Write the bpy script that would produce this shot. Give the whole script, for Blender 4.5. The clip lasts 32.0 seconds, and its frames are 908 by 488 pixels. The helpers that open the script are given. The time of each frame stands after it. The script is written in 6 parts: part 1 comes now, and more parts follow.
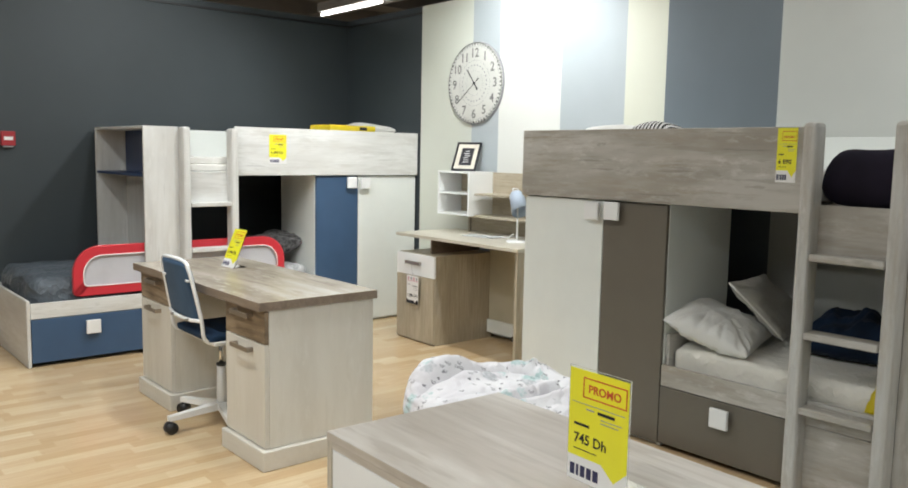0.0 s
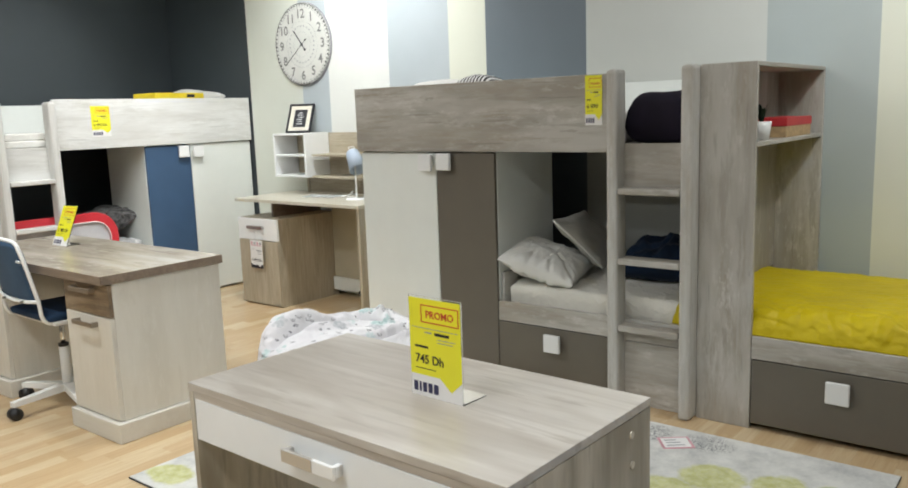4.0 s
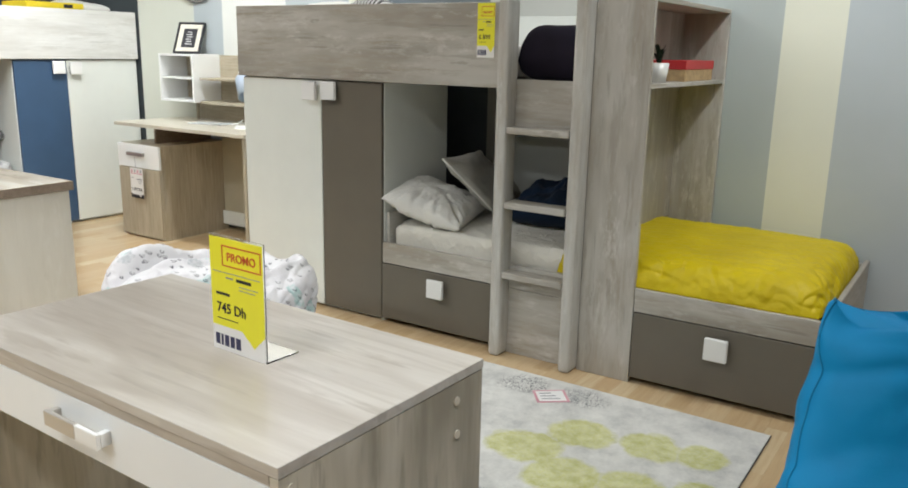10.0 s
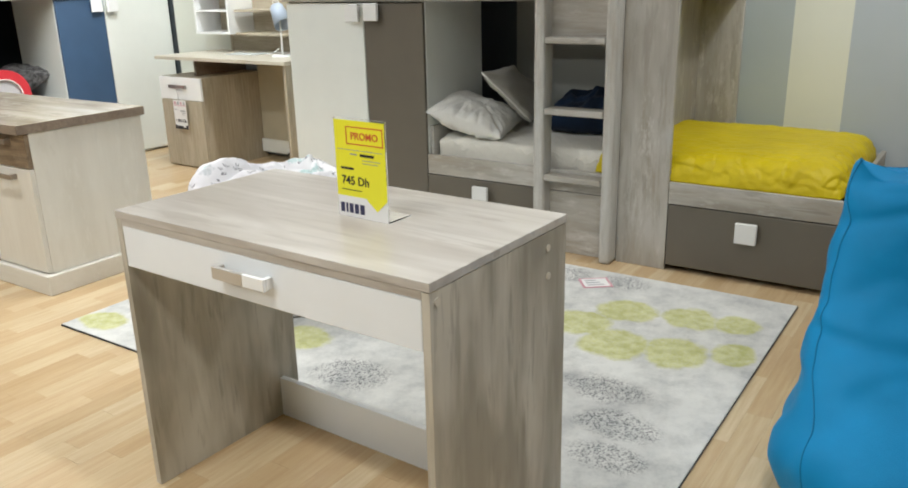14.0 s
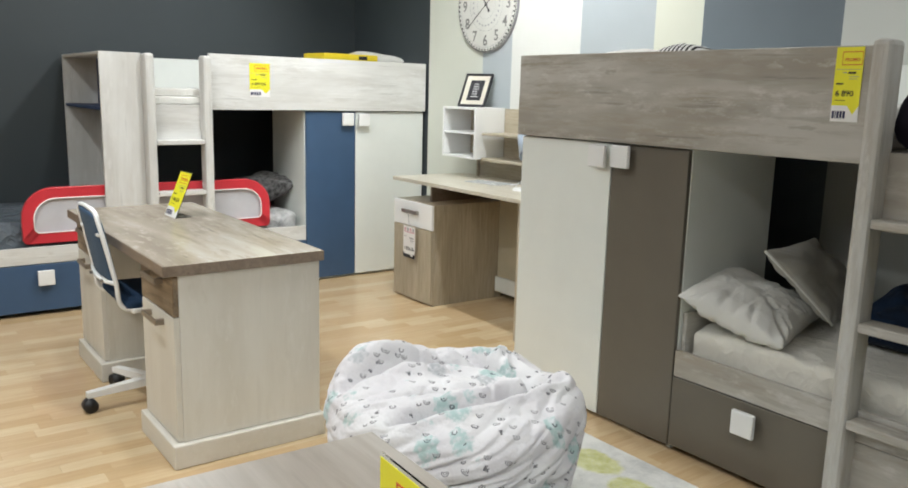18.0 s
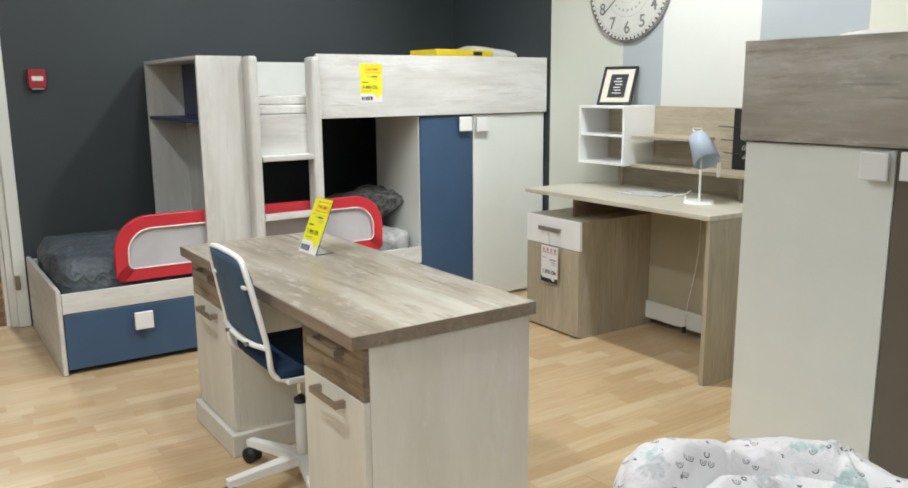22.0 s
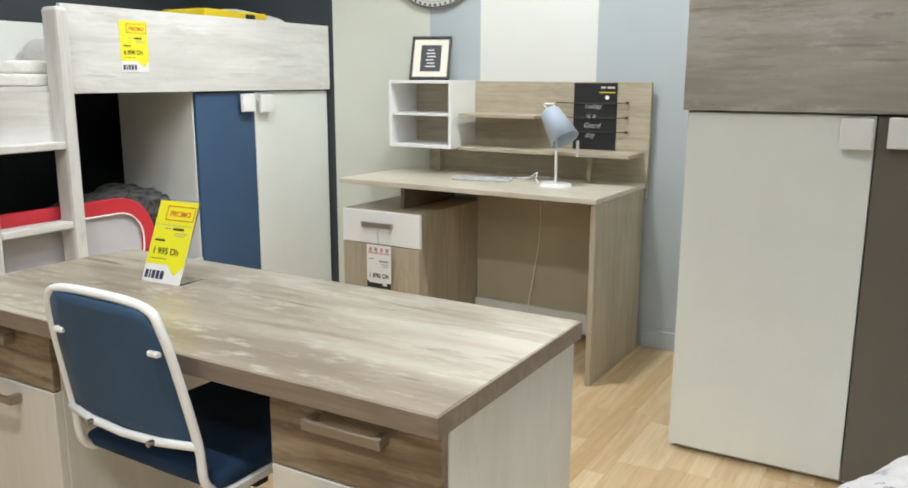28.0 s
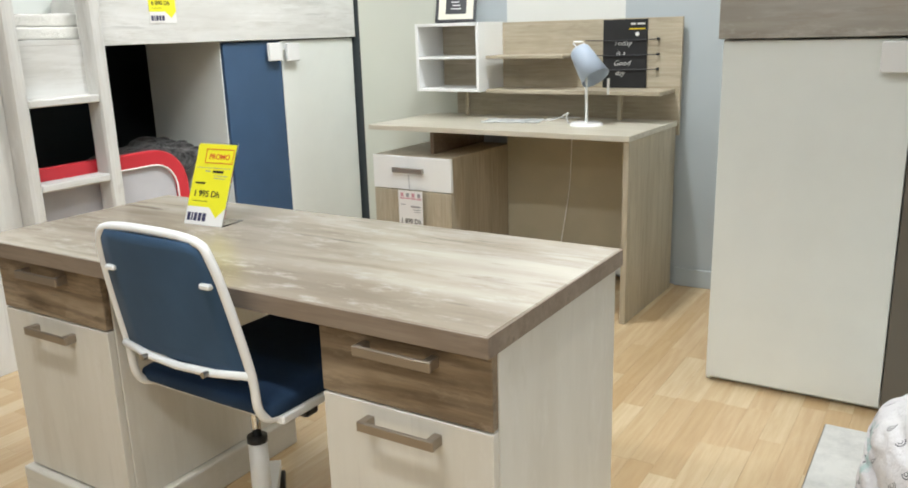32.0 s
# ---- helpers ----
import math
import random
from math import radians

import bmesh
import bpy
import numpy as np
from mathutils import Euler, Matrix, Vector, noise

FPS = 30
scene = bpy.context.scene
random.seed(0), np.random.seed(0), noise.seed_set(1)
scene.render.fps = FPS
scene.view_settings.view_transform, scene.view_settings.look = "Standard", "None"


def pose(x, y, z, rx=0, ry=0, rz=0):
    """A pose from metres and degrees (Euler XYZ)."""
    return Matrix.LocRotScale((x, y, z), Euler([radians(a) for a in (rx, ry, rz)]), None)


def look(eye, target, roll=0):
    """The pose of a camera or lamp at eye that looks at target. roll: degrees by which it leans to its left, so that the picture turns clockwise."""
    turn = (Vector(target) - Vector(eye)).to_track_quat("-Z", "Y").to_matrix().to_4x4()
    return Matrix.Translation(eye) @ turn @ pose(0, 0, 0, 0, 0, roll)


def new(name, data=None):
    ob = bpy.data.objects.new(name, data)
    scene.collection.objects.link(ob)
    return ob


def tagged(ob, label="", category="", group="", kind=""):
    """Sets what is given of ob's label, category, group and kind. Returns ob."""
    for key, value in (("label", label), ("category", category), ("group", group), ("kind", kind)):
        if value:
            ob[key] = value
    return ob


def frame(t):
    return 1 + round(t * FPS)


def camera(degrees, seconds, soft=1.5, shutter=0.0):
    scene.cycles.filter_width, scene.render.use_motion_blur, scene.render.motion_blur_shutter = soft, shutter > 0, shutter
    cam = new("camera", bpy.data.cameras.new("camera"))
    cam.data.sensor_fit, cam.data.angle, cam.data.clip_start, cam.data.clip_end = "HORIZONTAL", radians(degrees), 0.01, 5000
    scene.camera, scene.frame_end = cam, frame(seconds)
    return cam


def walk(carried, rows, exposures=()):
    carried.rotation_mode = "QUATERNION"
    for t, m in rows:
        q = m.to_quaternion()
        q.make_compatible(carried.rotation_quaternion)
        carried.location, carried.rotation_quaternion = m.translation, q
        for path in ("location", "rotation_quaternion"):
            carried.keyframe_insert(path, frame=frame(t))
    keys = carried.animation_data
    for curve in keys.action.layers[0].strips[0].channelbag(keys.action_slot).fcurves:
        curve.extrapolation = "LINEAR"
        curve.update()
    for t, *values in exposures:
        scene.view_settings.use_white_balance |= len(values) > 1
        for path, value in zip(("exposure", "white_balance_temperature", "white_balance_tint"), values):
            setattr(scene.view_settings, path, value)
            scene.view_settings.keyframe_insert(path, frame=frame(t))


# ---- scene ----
cam = camera(58.4, 32.0, 1.8)
PATH = [
    (0, (0.798, 1.081, 1.331), (2.09, 2.592, 1.112), 1.1),
    (0.5, (0.822, 1.064, 1.341), (2.142, 2.55, 1.122), -0.0),
    (1, (0.857, 1.015, 1.344), (2.25, 2.433, 1.124), -0.3),
    (1.5, (0.872, 0.991, 1.344), (2.303, 2.37, 1.12), -0.9),
    (2, (0.874, 0.964, 1.333), (2.307, 2.339, 1.099), -0.9),
    (2.5, (0.863, 0.959, 1.323), (2.296, 2.331, 1.069), -0.8),
    (4.5, (0.656, 0.942, 1.32), (2.272, 2.07, 0.983), -1.7),
    (5, (0.658, 0.939, 1.317), (2.348, 1.951, 0.972), -0.9),
    (5.5, (0.668, 0.926, 1.323), (2.414, 1.837, 0.973), -0.6),
    (6, (0.684, 0.916, 1.324), (2.486, 1.711, 0.973), -0.0),
    (6.5, (0.711, 0.91, 1.319), (2.571, 1.556, 0.97), 0.2),
    (7, (0.723, 0.891, 1.323), (2.634, 1.371, 0.976), 0.5),
    (7.5, (0.719, 0.905, 1.329), (2.629, 1.393, 0.996), 0.3),
    (8, (0.731, 0.916, 1.331), (2.585, 1.593, 1.005), -0.2),
    (8.5, (0.781, 0.928, 1.329), (2.585, 1.728, 1.003), -0.5),
    (9, (0.864, 0.909, 1.341), (2.604, 1.838, 1.011), -0.4),
    (9.5, (0.928, 0.905, 1.327), (2.587, 1.969, 0.983), 0.4),
    (10, (0.984, 0.917, 1.275), (2.611, 1.983, 0.81), 1.2),
    (10.5, (0.973, 0.935, 1.251), (2.604, 1.98, 0.752), 1.3),
    (11, (0.939, 0.924, 1.239), (2.535, 1.992, 0.682), 1.3),
    (11.5, (0.891, 0.915, 1.239), (2.448, 2.028, 0.66), 1.1),
    (12, (0.815, 0.918, 1.233), (2.353, 2.054, 0.646), 0.3),
    (12.5, (0.703, 0.92, 1.22), (2.243, 2.048, 0.622), -1.2),
    (13, (0.617, 0.897, 1.219), (2.176, 1.988, 0.605), -1.8),
    (13.5, (0.595, 0.888, 1.217), (2.168, 1.955, 0.594), -1.6),
    (15.5, (1.062, 0.939, 1.248), (2.687, 1.983, 0.726), 0.9),
    (16, (1.231, 1.062, 1.272), (2.871, 2.13, 0.859), 1.9),
    (16.5, (1.336, 1.145, 1.289), (2.939, 2.268, 0.874), 0.9),
    (17, (1.475, 1.258, 1.293), (2.938, 2.561, 0.892), 1.6),
    (17.5, (1.559, 1.339, 1.297), (2.903, 2.772, 0.922), 1.8),
    (18, (1.533, 1.412, 1.303), (2.702, 2.993, 0.935), 1.5),
    (18.5, (1.506, 1.519, 1.315), (2.617, 3.139, 0.941), 1.2),
    (19, (1.449, 1.636, 1.326), (2.546, 3.272, 0.976), 0.6),
    (19.5, (1.457, 1.719, 1.306), (2.494, 3.392, 0.953), 1.6),
    (20, (1.521, 1.852, 1.304), (2.485, 3.565, 0.939), 2.2),
    (20.5, (1.567, 1.962, 1.302), (2.49, 3.698, 0.937), 1.5),
    (21, (1.543, 2.094, 1.314), (2.523, 3.798, 0.943), 1.7),
    (21.5, (1.476, 2.229, 1.324), (2.559, 3.87, 0.955), 0.1),
    (22, (1.442, 2.338, 1.317), (2.546, 3.961, 0.938), -0.5),
    (22.5, (1.463, 2.423, 1.318), (2.572, 4.039, 0.921), 0.0),
    (23, (1.523, 2.56, 1.327), (2.624, 4.196, 0.989), 0.7),
    (23.5, (1.569, 2.657, 1.323), (2.672, 4.294, 1.0), 0.8),
    (24, (1.575, 2.74, 1.333), (2.749, 4.326, 1.005), -0.7),
    (24.5, (1.509, 2.868, 1.366), (2.783, 4.376, 1.041), -1.5),
    (26.5, (1.557, 3.321, 1.27), (3.086, 4.58, 0.989), 1.7),
    (27, (1.462, 3.42, 1.247), (3.102, 4.52, 0.929), 0.2),
    (27.5, (1.373, 3.446, 1.241), (3.04, 4.487, 0.869), -0.1),
    (28, (1.324, 3.457, 1.223), (3.014, 4.449, 0.822), 0.2),
    (28.5, (1.328, 3.422, 1.196), (3.002, 4.426, 0.763), -0.1),
    (29, (1.297, 3.424, 1.187), (2.962, 4.439, 0.743), -1.8),
    (29.5, (1.287, 3.42, 1.175), (2.946, 4.439, 0.72), -2.4),
    (30, (1.271, 3.436, 1.175), (2.927, 4.456, 0.709), -2.2),
    (30.5, (1.27, 3.437, 1.172), (2.914, 4.472, 0.697), -2.3),
    (31, (1.27, 3.466, 1.171), (2.877, 4.552, 0.681), -1.7),
    (31.5, (1.281, 3.478, 1.167), (2.883, 4.563, 0.66), -1.6),
    (32, (1.288, 3.476, 1.178), (2.924, 4.507, 0.669), -1.7),
]
EXPOSURES = [(0, 0.07), (2, 0.02), (5, 0.07), (7, 0.03), (10, 0.22), (12, 0.37), (13, 0.34), (16, 0.20), (18, 0.04), (20, 0.03), (22, -0.02), (24, -0.08), (28, 0.0), (32, 0.10)]
walk(cam, [(t, look(eye, target, roll)) for t, eye, target, roll in PATH], EXPOSURES)

# ---- world and lamps ----
world = bpy.data.worlds.new("world")
scene.world = world
world.use_nodes = True
world.node_tree.nodes["Background"].inputs[0].default_value = (0.9, 0.95, 1.0, 1)
world.node_tree.nodes["Background"].inputs[1].default_value = 0.03


def area_lamp(name, x, y, z, sx, sy, watts, color, target=None):
    data = bpy.data.lights.new(name, "AREA")
    data.shape, data.size, data.size_y, data.energy, data.color = "RECTANGLE", sx, sy, watts, color
    ob = new(name, data)
    ob.matrix_world = look((x, y, z), target) if target else pose(x, y, z)
    return ob


def spot_lamp(name, eye, target, watts, angle, blend, color, radius=0.05):
    data = bpy.data.lights.new(name, "SPOT")
    data.energy, data.spot_size, data.spot_blend, data.color, data.shadow_soft_size = watts, radians(angle), blend, color, radius
    ob = new(name, data)
    ob.matrix_world = look(eye, target)
    return ob


COOL = (0.965, 1.0, 1.0)
# fill lamps out of view: places and watts chosen to brighten the room
FILL_TUBES = [(5.9, 8.9, 30), (1.7, 9.2, 80), (3.8, 0.7, 17), (3.95, 3.7, 9), (2.9, 5.9, 17), (0.3, 2.2, 28), (1.5, 4.6, 38), (-1.2, 3.6, 50), (0.4, -0.6, 16)]
for tx, ty, watts in FILL_TUBES:
    area_lamp("tube_light", tx, ty, 2.86, 0.16, 1.2, watts, COOL)
# eye, target, watts, cone, softness of its edge
SPOTS = [((3.4, 1.0, 2.8), (4.85, 1.35, 0.95), 61, 85, 0.8), ((4.0, 1.95, 2.85), (4.9, 2.05, 1.95), 34, 85, 0.8), ((3.95, 4.9, 2.85), (4.75, 5.1, 1.5), 130, 118, 0.8), ((3.7, 4.65, 2.8), (2.75, 7.0, 1.1), 94, 78, 0.55),
         ((3.3, 5.4, 2.8), (4.2, 7.0, 1.2), 44, 70, 0.8), ((2.6, 3.8, 2.8), (2.7, 4.8, 0.7), 66, 75, 0.8), ((1.9, 1.0, 2.8), (2.1, 2.2, 0.7), 88, 75, 0.8),
         ((3.25, 3.85, 2.8), (2.93, 3.42, 0.4), 70, 54, 0.9)]
for eye, target, watts, cone, soft_edge in SPOTS:
    spot_lamp("spot_light", eye, target, watts, cone, soft_edge, COOL)


# ---- materials ----
def material(name, rough=0.5, metal=0.0, spec=0.5):
    m = bpy.data.materials.new(name)
    m.use_nodes = True
    b = m.node_tree.nodes["Principled BSDF"]
    b.inputs["Roughness"].default_value, b.inputs["Metallic"].default_value = rough, metal
    b.inputs["Specular IOR Level"].default_value = spec
    return m, m.node_tree, b


def node(t, kind, **values):
    n = t.nodes.new(kind)
    for key, value in values.items():
        n.inputs[key.replace("_", " ")].default_value = value
    return n


def ramp(t, fac, stops):
    r = t.nodes.new("ShaderNodeValToRGB")
    while len(r.color_ramp.elements) < len(stops):
        r.color_ramp.elements.new(0.5)
    for e, (p, c) in zip(r.color_ramp.elements, stops):
        e.position, e.color = p, (*c, 1)
    t.links.new(fac, r.inputs[0])
    return r.outputs[0]


def mixed(t, fac, a, b, mode="MIX"):
    n = t.nodes.new("ShaderNodeMix")
    n.data_type, n.blend_type = "RGBA", mode
    for socket, value in ((n.inputs[0], fac), (n.inputs[6], a), (n.inputs[7], b)):
        if isinstance(value, (int, float)):
            socket.default_value = value
        elif isinstance(value, tuple):
            socket.default_value = (*value, 1)
        else:
            t.links.new(value, socket)
    return n.outputs[2]


def mathn(t, op, a, b=0.0, c=0.0):
    n = t.nodes.new("ShaderNodeMath")
    n.operation = op
    for socket, value in zip(n.inputs, (a, b, c)):
        if isinstance(value, (int, float)):
            socket.default_value = value
        else:
            t.links.new(value, socket)
    return n.outputs[0]


def coords(t, scale=(1, 1, 1), kind="Object", shift=None):
    tc, mp = t.nodes.new("ShaderNodeTexCoord"), t.nodes.new("ShaderNodeMapping")
    t.links.new(tc.outputs[kind], mp.inputs[0])
    mp.inputs["Scale"].default_value = scale
    if shift is not None:
        t.links.new(shift, mp.inputs["Location"])
    return mp.outputs[0]


def bumped(t, b, height, strength=0.2, distance=0.002):
    n = node(t, "ShaderNodeBump", Strength=strength, Distance=distance)
    t.links.new(height, n.inputs["Height"])
    t.links.new(n.outputs[0], b.inputs["Normal"])


def noise_at(t, vec, scale, detail=4.0, rough=0.55):
    n = node(t, "ShaderNodeTexNoise", Scale=scale, Detail=detail, Roughness=rough)
    t.links.new(vec, n.inputs["Vector"])
    return n.outputs[0]


def noise_color(t, vec, scale):
    n = node(t, "ShaderNodeTexNoise", Scale=scale, Detail=2.0)
    t.links.new(vec, n.inputs["Vector"])
    return n.outputs["Color"]


def plain(name, color, rough=0.5, metal=0.0, vary=0.06, scale=6.0, bump=0.05, spec=0.5):
    m, t, b = material(name, rough, metal, spec)
    v = coords(t)
    low = noise_at(t, v, scale, 3)
    lo = tuple(c * (1 - vary) for c in color)
    hi = tuple(min(1, c * (1 + vary)) for c in color)
    t.links.new(ramp(t, low, [(0.3, lo), (0.7, hi)]), b.inputs["Base Color"])
    if bump:
        bumped(t, b, noise_at(t, v, 220, 2), bump, 0.001)
    return m


def wood(name, axis, dark, mid, light, rough=0.45, streak=1.0, weather=None, fleck=None, scale=1.0, rings=0.3, patch=0.25, crack=0.35):
    """Long grain along one local axis, in metres: fine fibre, growth-ring lines, patches of tone, thin cracks."""
    m, t, b = material(name, rough)
    k = "xyz".index(axis)

    def along(across, long):
        s = [across] * 3
        s[k] = long
        return coords(t, tuple(s), shift=comb.outputs[0])

    info = t.nodes.new("ShaderNodeObjectInfo")
    comb = t.nodes.new("ShaderNodeCombineXYZ")
    for n, f in enumerate((37.0, 91.0, 53.0)):
        t.links.new(mathn(t, "MULTIPLY", info.outputs["Random"], f), comb.inputs[n])
    fine = noise_at(t, along(26.0 * scale, 1.3 * scale), 3.2, 6, 0.7)
    v2 = along(7.0 * scale, 0.9 * scale)
    broad = noise_at(t, v2, 1.6, 5, 0.6)
    grain = mathn(t, "ADD", mathn(t, "MULTIPLY", fine, 0.55 * streak), mathn(t, "MULTIPLY", broad, 1 - 0.55 * streak))
    col = ramp(t, grain, [(0.32, dark), (0.5, mid), (0.66, light)])
    # growth rings: level lines of a smooth stretched field
    field = noise_at(t, along(3.2 * scale, 0.42 * scale), 1.7, 2, 0.45)
    line = mathn(t, "SINE", mathn(t, "MULTIPLY", field, 95.0))
    col = mixed(t, mathn(t, "MULTIPLY", ramp(t, line, [(0.30, (0, 0, 0)), (0.95, (1, 1, 1))]), mathn(t, "MULTIPLY", fine, rings * 1.6)), col, dark)
    # board-sized patches of lighter and darker tone
    tone = noise_at(t, along(4.6 * scale, 1.5 * scale), 1.5, 3, 0.5)
    col = mixed(t, mathn(t, "MULTIPLY", ramp(t, tone, [(0.52, (0, 0, 0)), (0.62, (1, 1, 1))]), patch), col, dark)
    col = mixed(t, mathn(t, "MULTIPLY", ramp(t, tone, [(0.36, (1, 1, 1)), (0.46, (0, 0, 0))]), patch), col, light)
    fig = noise_at(t, v2, 5.5, 4, 0.6)
    col = mixed(t, ramp(t, fig, [(0.57, (0, 0, 0)), (0.66, (0.55, 0.55, 0.55))]), col, dark)
    if weather:
        wz = noise_at(t, v2, 3.1, 7, 0.75)
        col = mixed(t, ramp(t, wz, [(0.5, (0, 0, 0)), (0.66, (1, 1, 1))]), col, weather)
    if fleck:
        v3 = along(24.0, 8.0)
        gate = ramp(t, noise_at(t, v2, 2.3, 3), [(0.42, (0, 0, 0)), (0.62, (1, 1, 1))])
        spot = ramp(t, noise_at(t, v3, 1.5, 5, 0.7), [(0.52, (0, 0, 0)), (0.68, (0.6, 0.6, 0.6))])
        col = mixed(t, mathn(t, "MULTIPLY", gate, spot), col, fleck)
        nick = ramp(t, noise_at(t, v3, 0.8, 3, 0.6), [(0.68, (0, 0, 0)), (0.73, (0.6, 0.6, 0.6))])
        col = mixed(t, nick, col, dark)
    split = ramp(t, noise_at(t, along(46.0 * scale, 2.6 * scale), 1.6, 3, 0.6), [(0.64, (0, 0, 0)), (0.70, (1, 1, 1))])
    col = mixed(t, mathn(t, "MULTIPLY", split, crack), col, tuple(c * 0.55 for c in dark))
    t.links.new(col, b.inputs["Base Color"])
    bumped(t, b, mathn(t, "SUBTRACT", fine, mathn(t, "MULTIPLY", split, 0.6)), 0.14, 0.001)
    return m


GREY = ((0.295, 0.268, 0.226), (0.425, 0.402, 0.358), (0.525, 0.508, 0.47))
PALE = ((0.54, 0.525, 0.495), (0.66, 0.655, 0.63), (0.735, 0.735, 0.72))
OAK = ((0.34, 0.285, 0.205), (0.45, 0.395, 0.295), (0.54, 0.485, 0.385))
grey_x, grey_y, grey_z = (wood("grey_washed_pine_" + a, a, *GREY, weather=(0.345, 0.305, 0.25), fleck=(0.66, 0.648, 0.618), streak=0.24, scale=0.62, rings=0.22, patch=0.65, crack=0.4) for a in "xyz")
# ladder posts: the grey wash again, lightened for the light they catch
lit_grey_post = wood("lit_grey_washed_pine", "z", (0.40, 0.38, 0.34), (0.50, 0.488, 0.455), (0.575, 0.57, 0.545), weather=(0.44, 0.41, 0.36), fleck=(0.64, 0.63, 0.61), streak=0.38, scale=0.75)
pale_y, pale_z = (wood("white_washed_pine_" + a, a, *PALE, weather=(0.605, 0.59, 0.555), fleck=(0.76, 0.755, 0.735), streak=0.2, scale=0.55, rings=0.15, patch=0.4, crack=0.2) for a in "yz")
pale_x = wood("white_washed_pine_board", "x", (0.55, 0.54, 0.51), (0.67, 0.665, 0.64), (0.74, 0.74, 0.725), weather=(0.555, 0.54, 0.505), fleck=(0.80, 0.80, 0.79), streak=0.35, scale=0.7, patch=0.35)
oak_y, oak_z = (wood("light_oak_" + a, a, *OAK, rings=0.3, patch=0.2) for a in "yz")
acacia_y = wood("light_acacia_top", "y", (0.325, 0.282, 0.235), (0.475, 0.435, 0.388), (0.60, 0.57, 0.525), rough=0.30, streak=0.5, scale=0.55, rings=0.3, patch=0.4, crack=0.15)
acacia_z = wood("light_acacia_side", "z", (0.29, 0.26, 0.20), (0.47, 0.432, 0.352), (0.60, 0.565, 0.485), streak=0.25, scale=0.9, rings=0.2, patch=0.75, crack=0.25)
# hutch desk top: same oak, with the glare on it mixed into paler tones
oak_glare_top = wood("light_oak_glare_top", "y", (0.50, 0.455, 0.365), (0.62, 0.58, 0.48), (0.68, 0.65, 0.565), rough=0.30, streak=0.6)
plank_y = wood("weathered_oak_top", "y", (0.275, 0.225, 0.172), (0.45, 0.40, 0.328), (0.58, 0.545, 0.48), rough=0.27, streak=0.12, weather=(0.34, 0.287, 0.225), fleck=(0.60, 0.57, 0.51), scale=0.46, rings=0.08, patch=0.62, crack=0.7)
cream_z, cream_y = (wood("cream_washed_pine_" + a, a, (0.63, 0.60, 0.53), (0.69, 0.663, 0.595), (0.73, 0.705, 0.645), weather=(0.65, 0.618, 0.545), fleck=(0.735, 0.715, 0.66), streak=0.15, scale=0.5, rings=0.08, patch=0.4, crack=0.1) for a in "zy")
brown_y = wood("brown_oak_front", "y", (0.105, 0.07, 0.042), (0.30, 0.222, 0.142), (0.47, 0.375, 0.265), streak=0.45, weather=(0.145, 0.10, 0.06), fleck=(0.42, 0.345, 0.25), scale=0.8, rings=0.5, patch=0.3, crack=0.6)
edge_oak = wood("oak_edge", "y", (0.17, 0.125, 0.09), (0.24, 0.185, 0.14), (0.30, 0.24, 0.185))
white_lam = plain("white_laminate", (0.775, 0.80, 0.765), 0.38, vary=0.02)
cool_white = plain("cool_white_laminate", (0.83, 0.86, 0.885), 0.32, vary=0.02)
white_gloss = plain("white_paint", (0.86, 0.868, 0.862), 0.3, vary=0.02)
taupe_lam = plain("taupe_laminate", (0.138, 0.122, 0.097), 0.42, vary=0.04)
blue_lam = plain("blue_laminate", (0.045, 0.092, 0.175), 0.42, vary=0.05)
navy_lam = plain("navy_laminate", (0.035, 0.062, 0.15), 0.42)
knob_white = plain("knob_plastic", (0.80, 0.80, 0.79), 0.3, vary=0.02)
metal = plain("brushed_metal", (0.42, 0.40, 0.37), 0.32, 1.0, vary=0.05)
bronze = plain("bronze_handle", (0.34, 0.29, 0.235), 0.38, 0.7, vary=0.08)
nickel = plain("satin_nickel", (0.60, 0.58, 0.55), 0.35, 0.6, vary=0.04)
chrome = plain("chrome", (0.7, 0.7, 0.7), 0.12, 1.0, vary=0.01)
black_plastic = plain("black_plastic", (0.012, 0.012, 0.013), 0.45, vary=0.2)
dark_wall = plain("slate_wall_paint", (0.041, 0.052, 0.058), 0.6, vary=0.06, scale=2, bump=0.1)
cream_wall = plain("cream_wall_paint", (0.665, 0.675, 0.575), 0.6, vary=0.03, scale=2, bump=0.1)
ivory_wall = plain("ivory_wall_paint", (0.62, 0.64, 0.57), 0.6, vary=0.03, scale=2, bump=0.1)
pale_wall = plain("pale_wall_paint", (0.56, 0.575, 0.54), 0.6, vary=0.03, scale=2, bump=0.1)
grey_blue_wall = plain("grey_blue_wall_paint", (0.42, 0.465, 0.49), 0.6, vary=0.04, scale=2, bump=0.1)
mid_blue_wall = plain("mid_blue_wall_paint", (0.385, 0.43, 0.425), 0.6, vary=0.04, scale=2, bump=0.1)
slate_stripe = plain("slate_stripe_paint", (0.145, 0.175, 0.20), 0.6, vary=0.05, scale=2, bump=0.1)
white_wall = plain("white_wall_paint", (0.70, 0.71, 0.68), 0.6, vary=0.03, scale=2, bump=0.1)
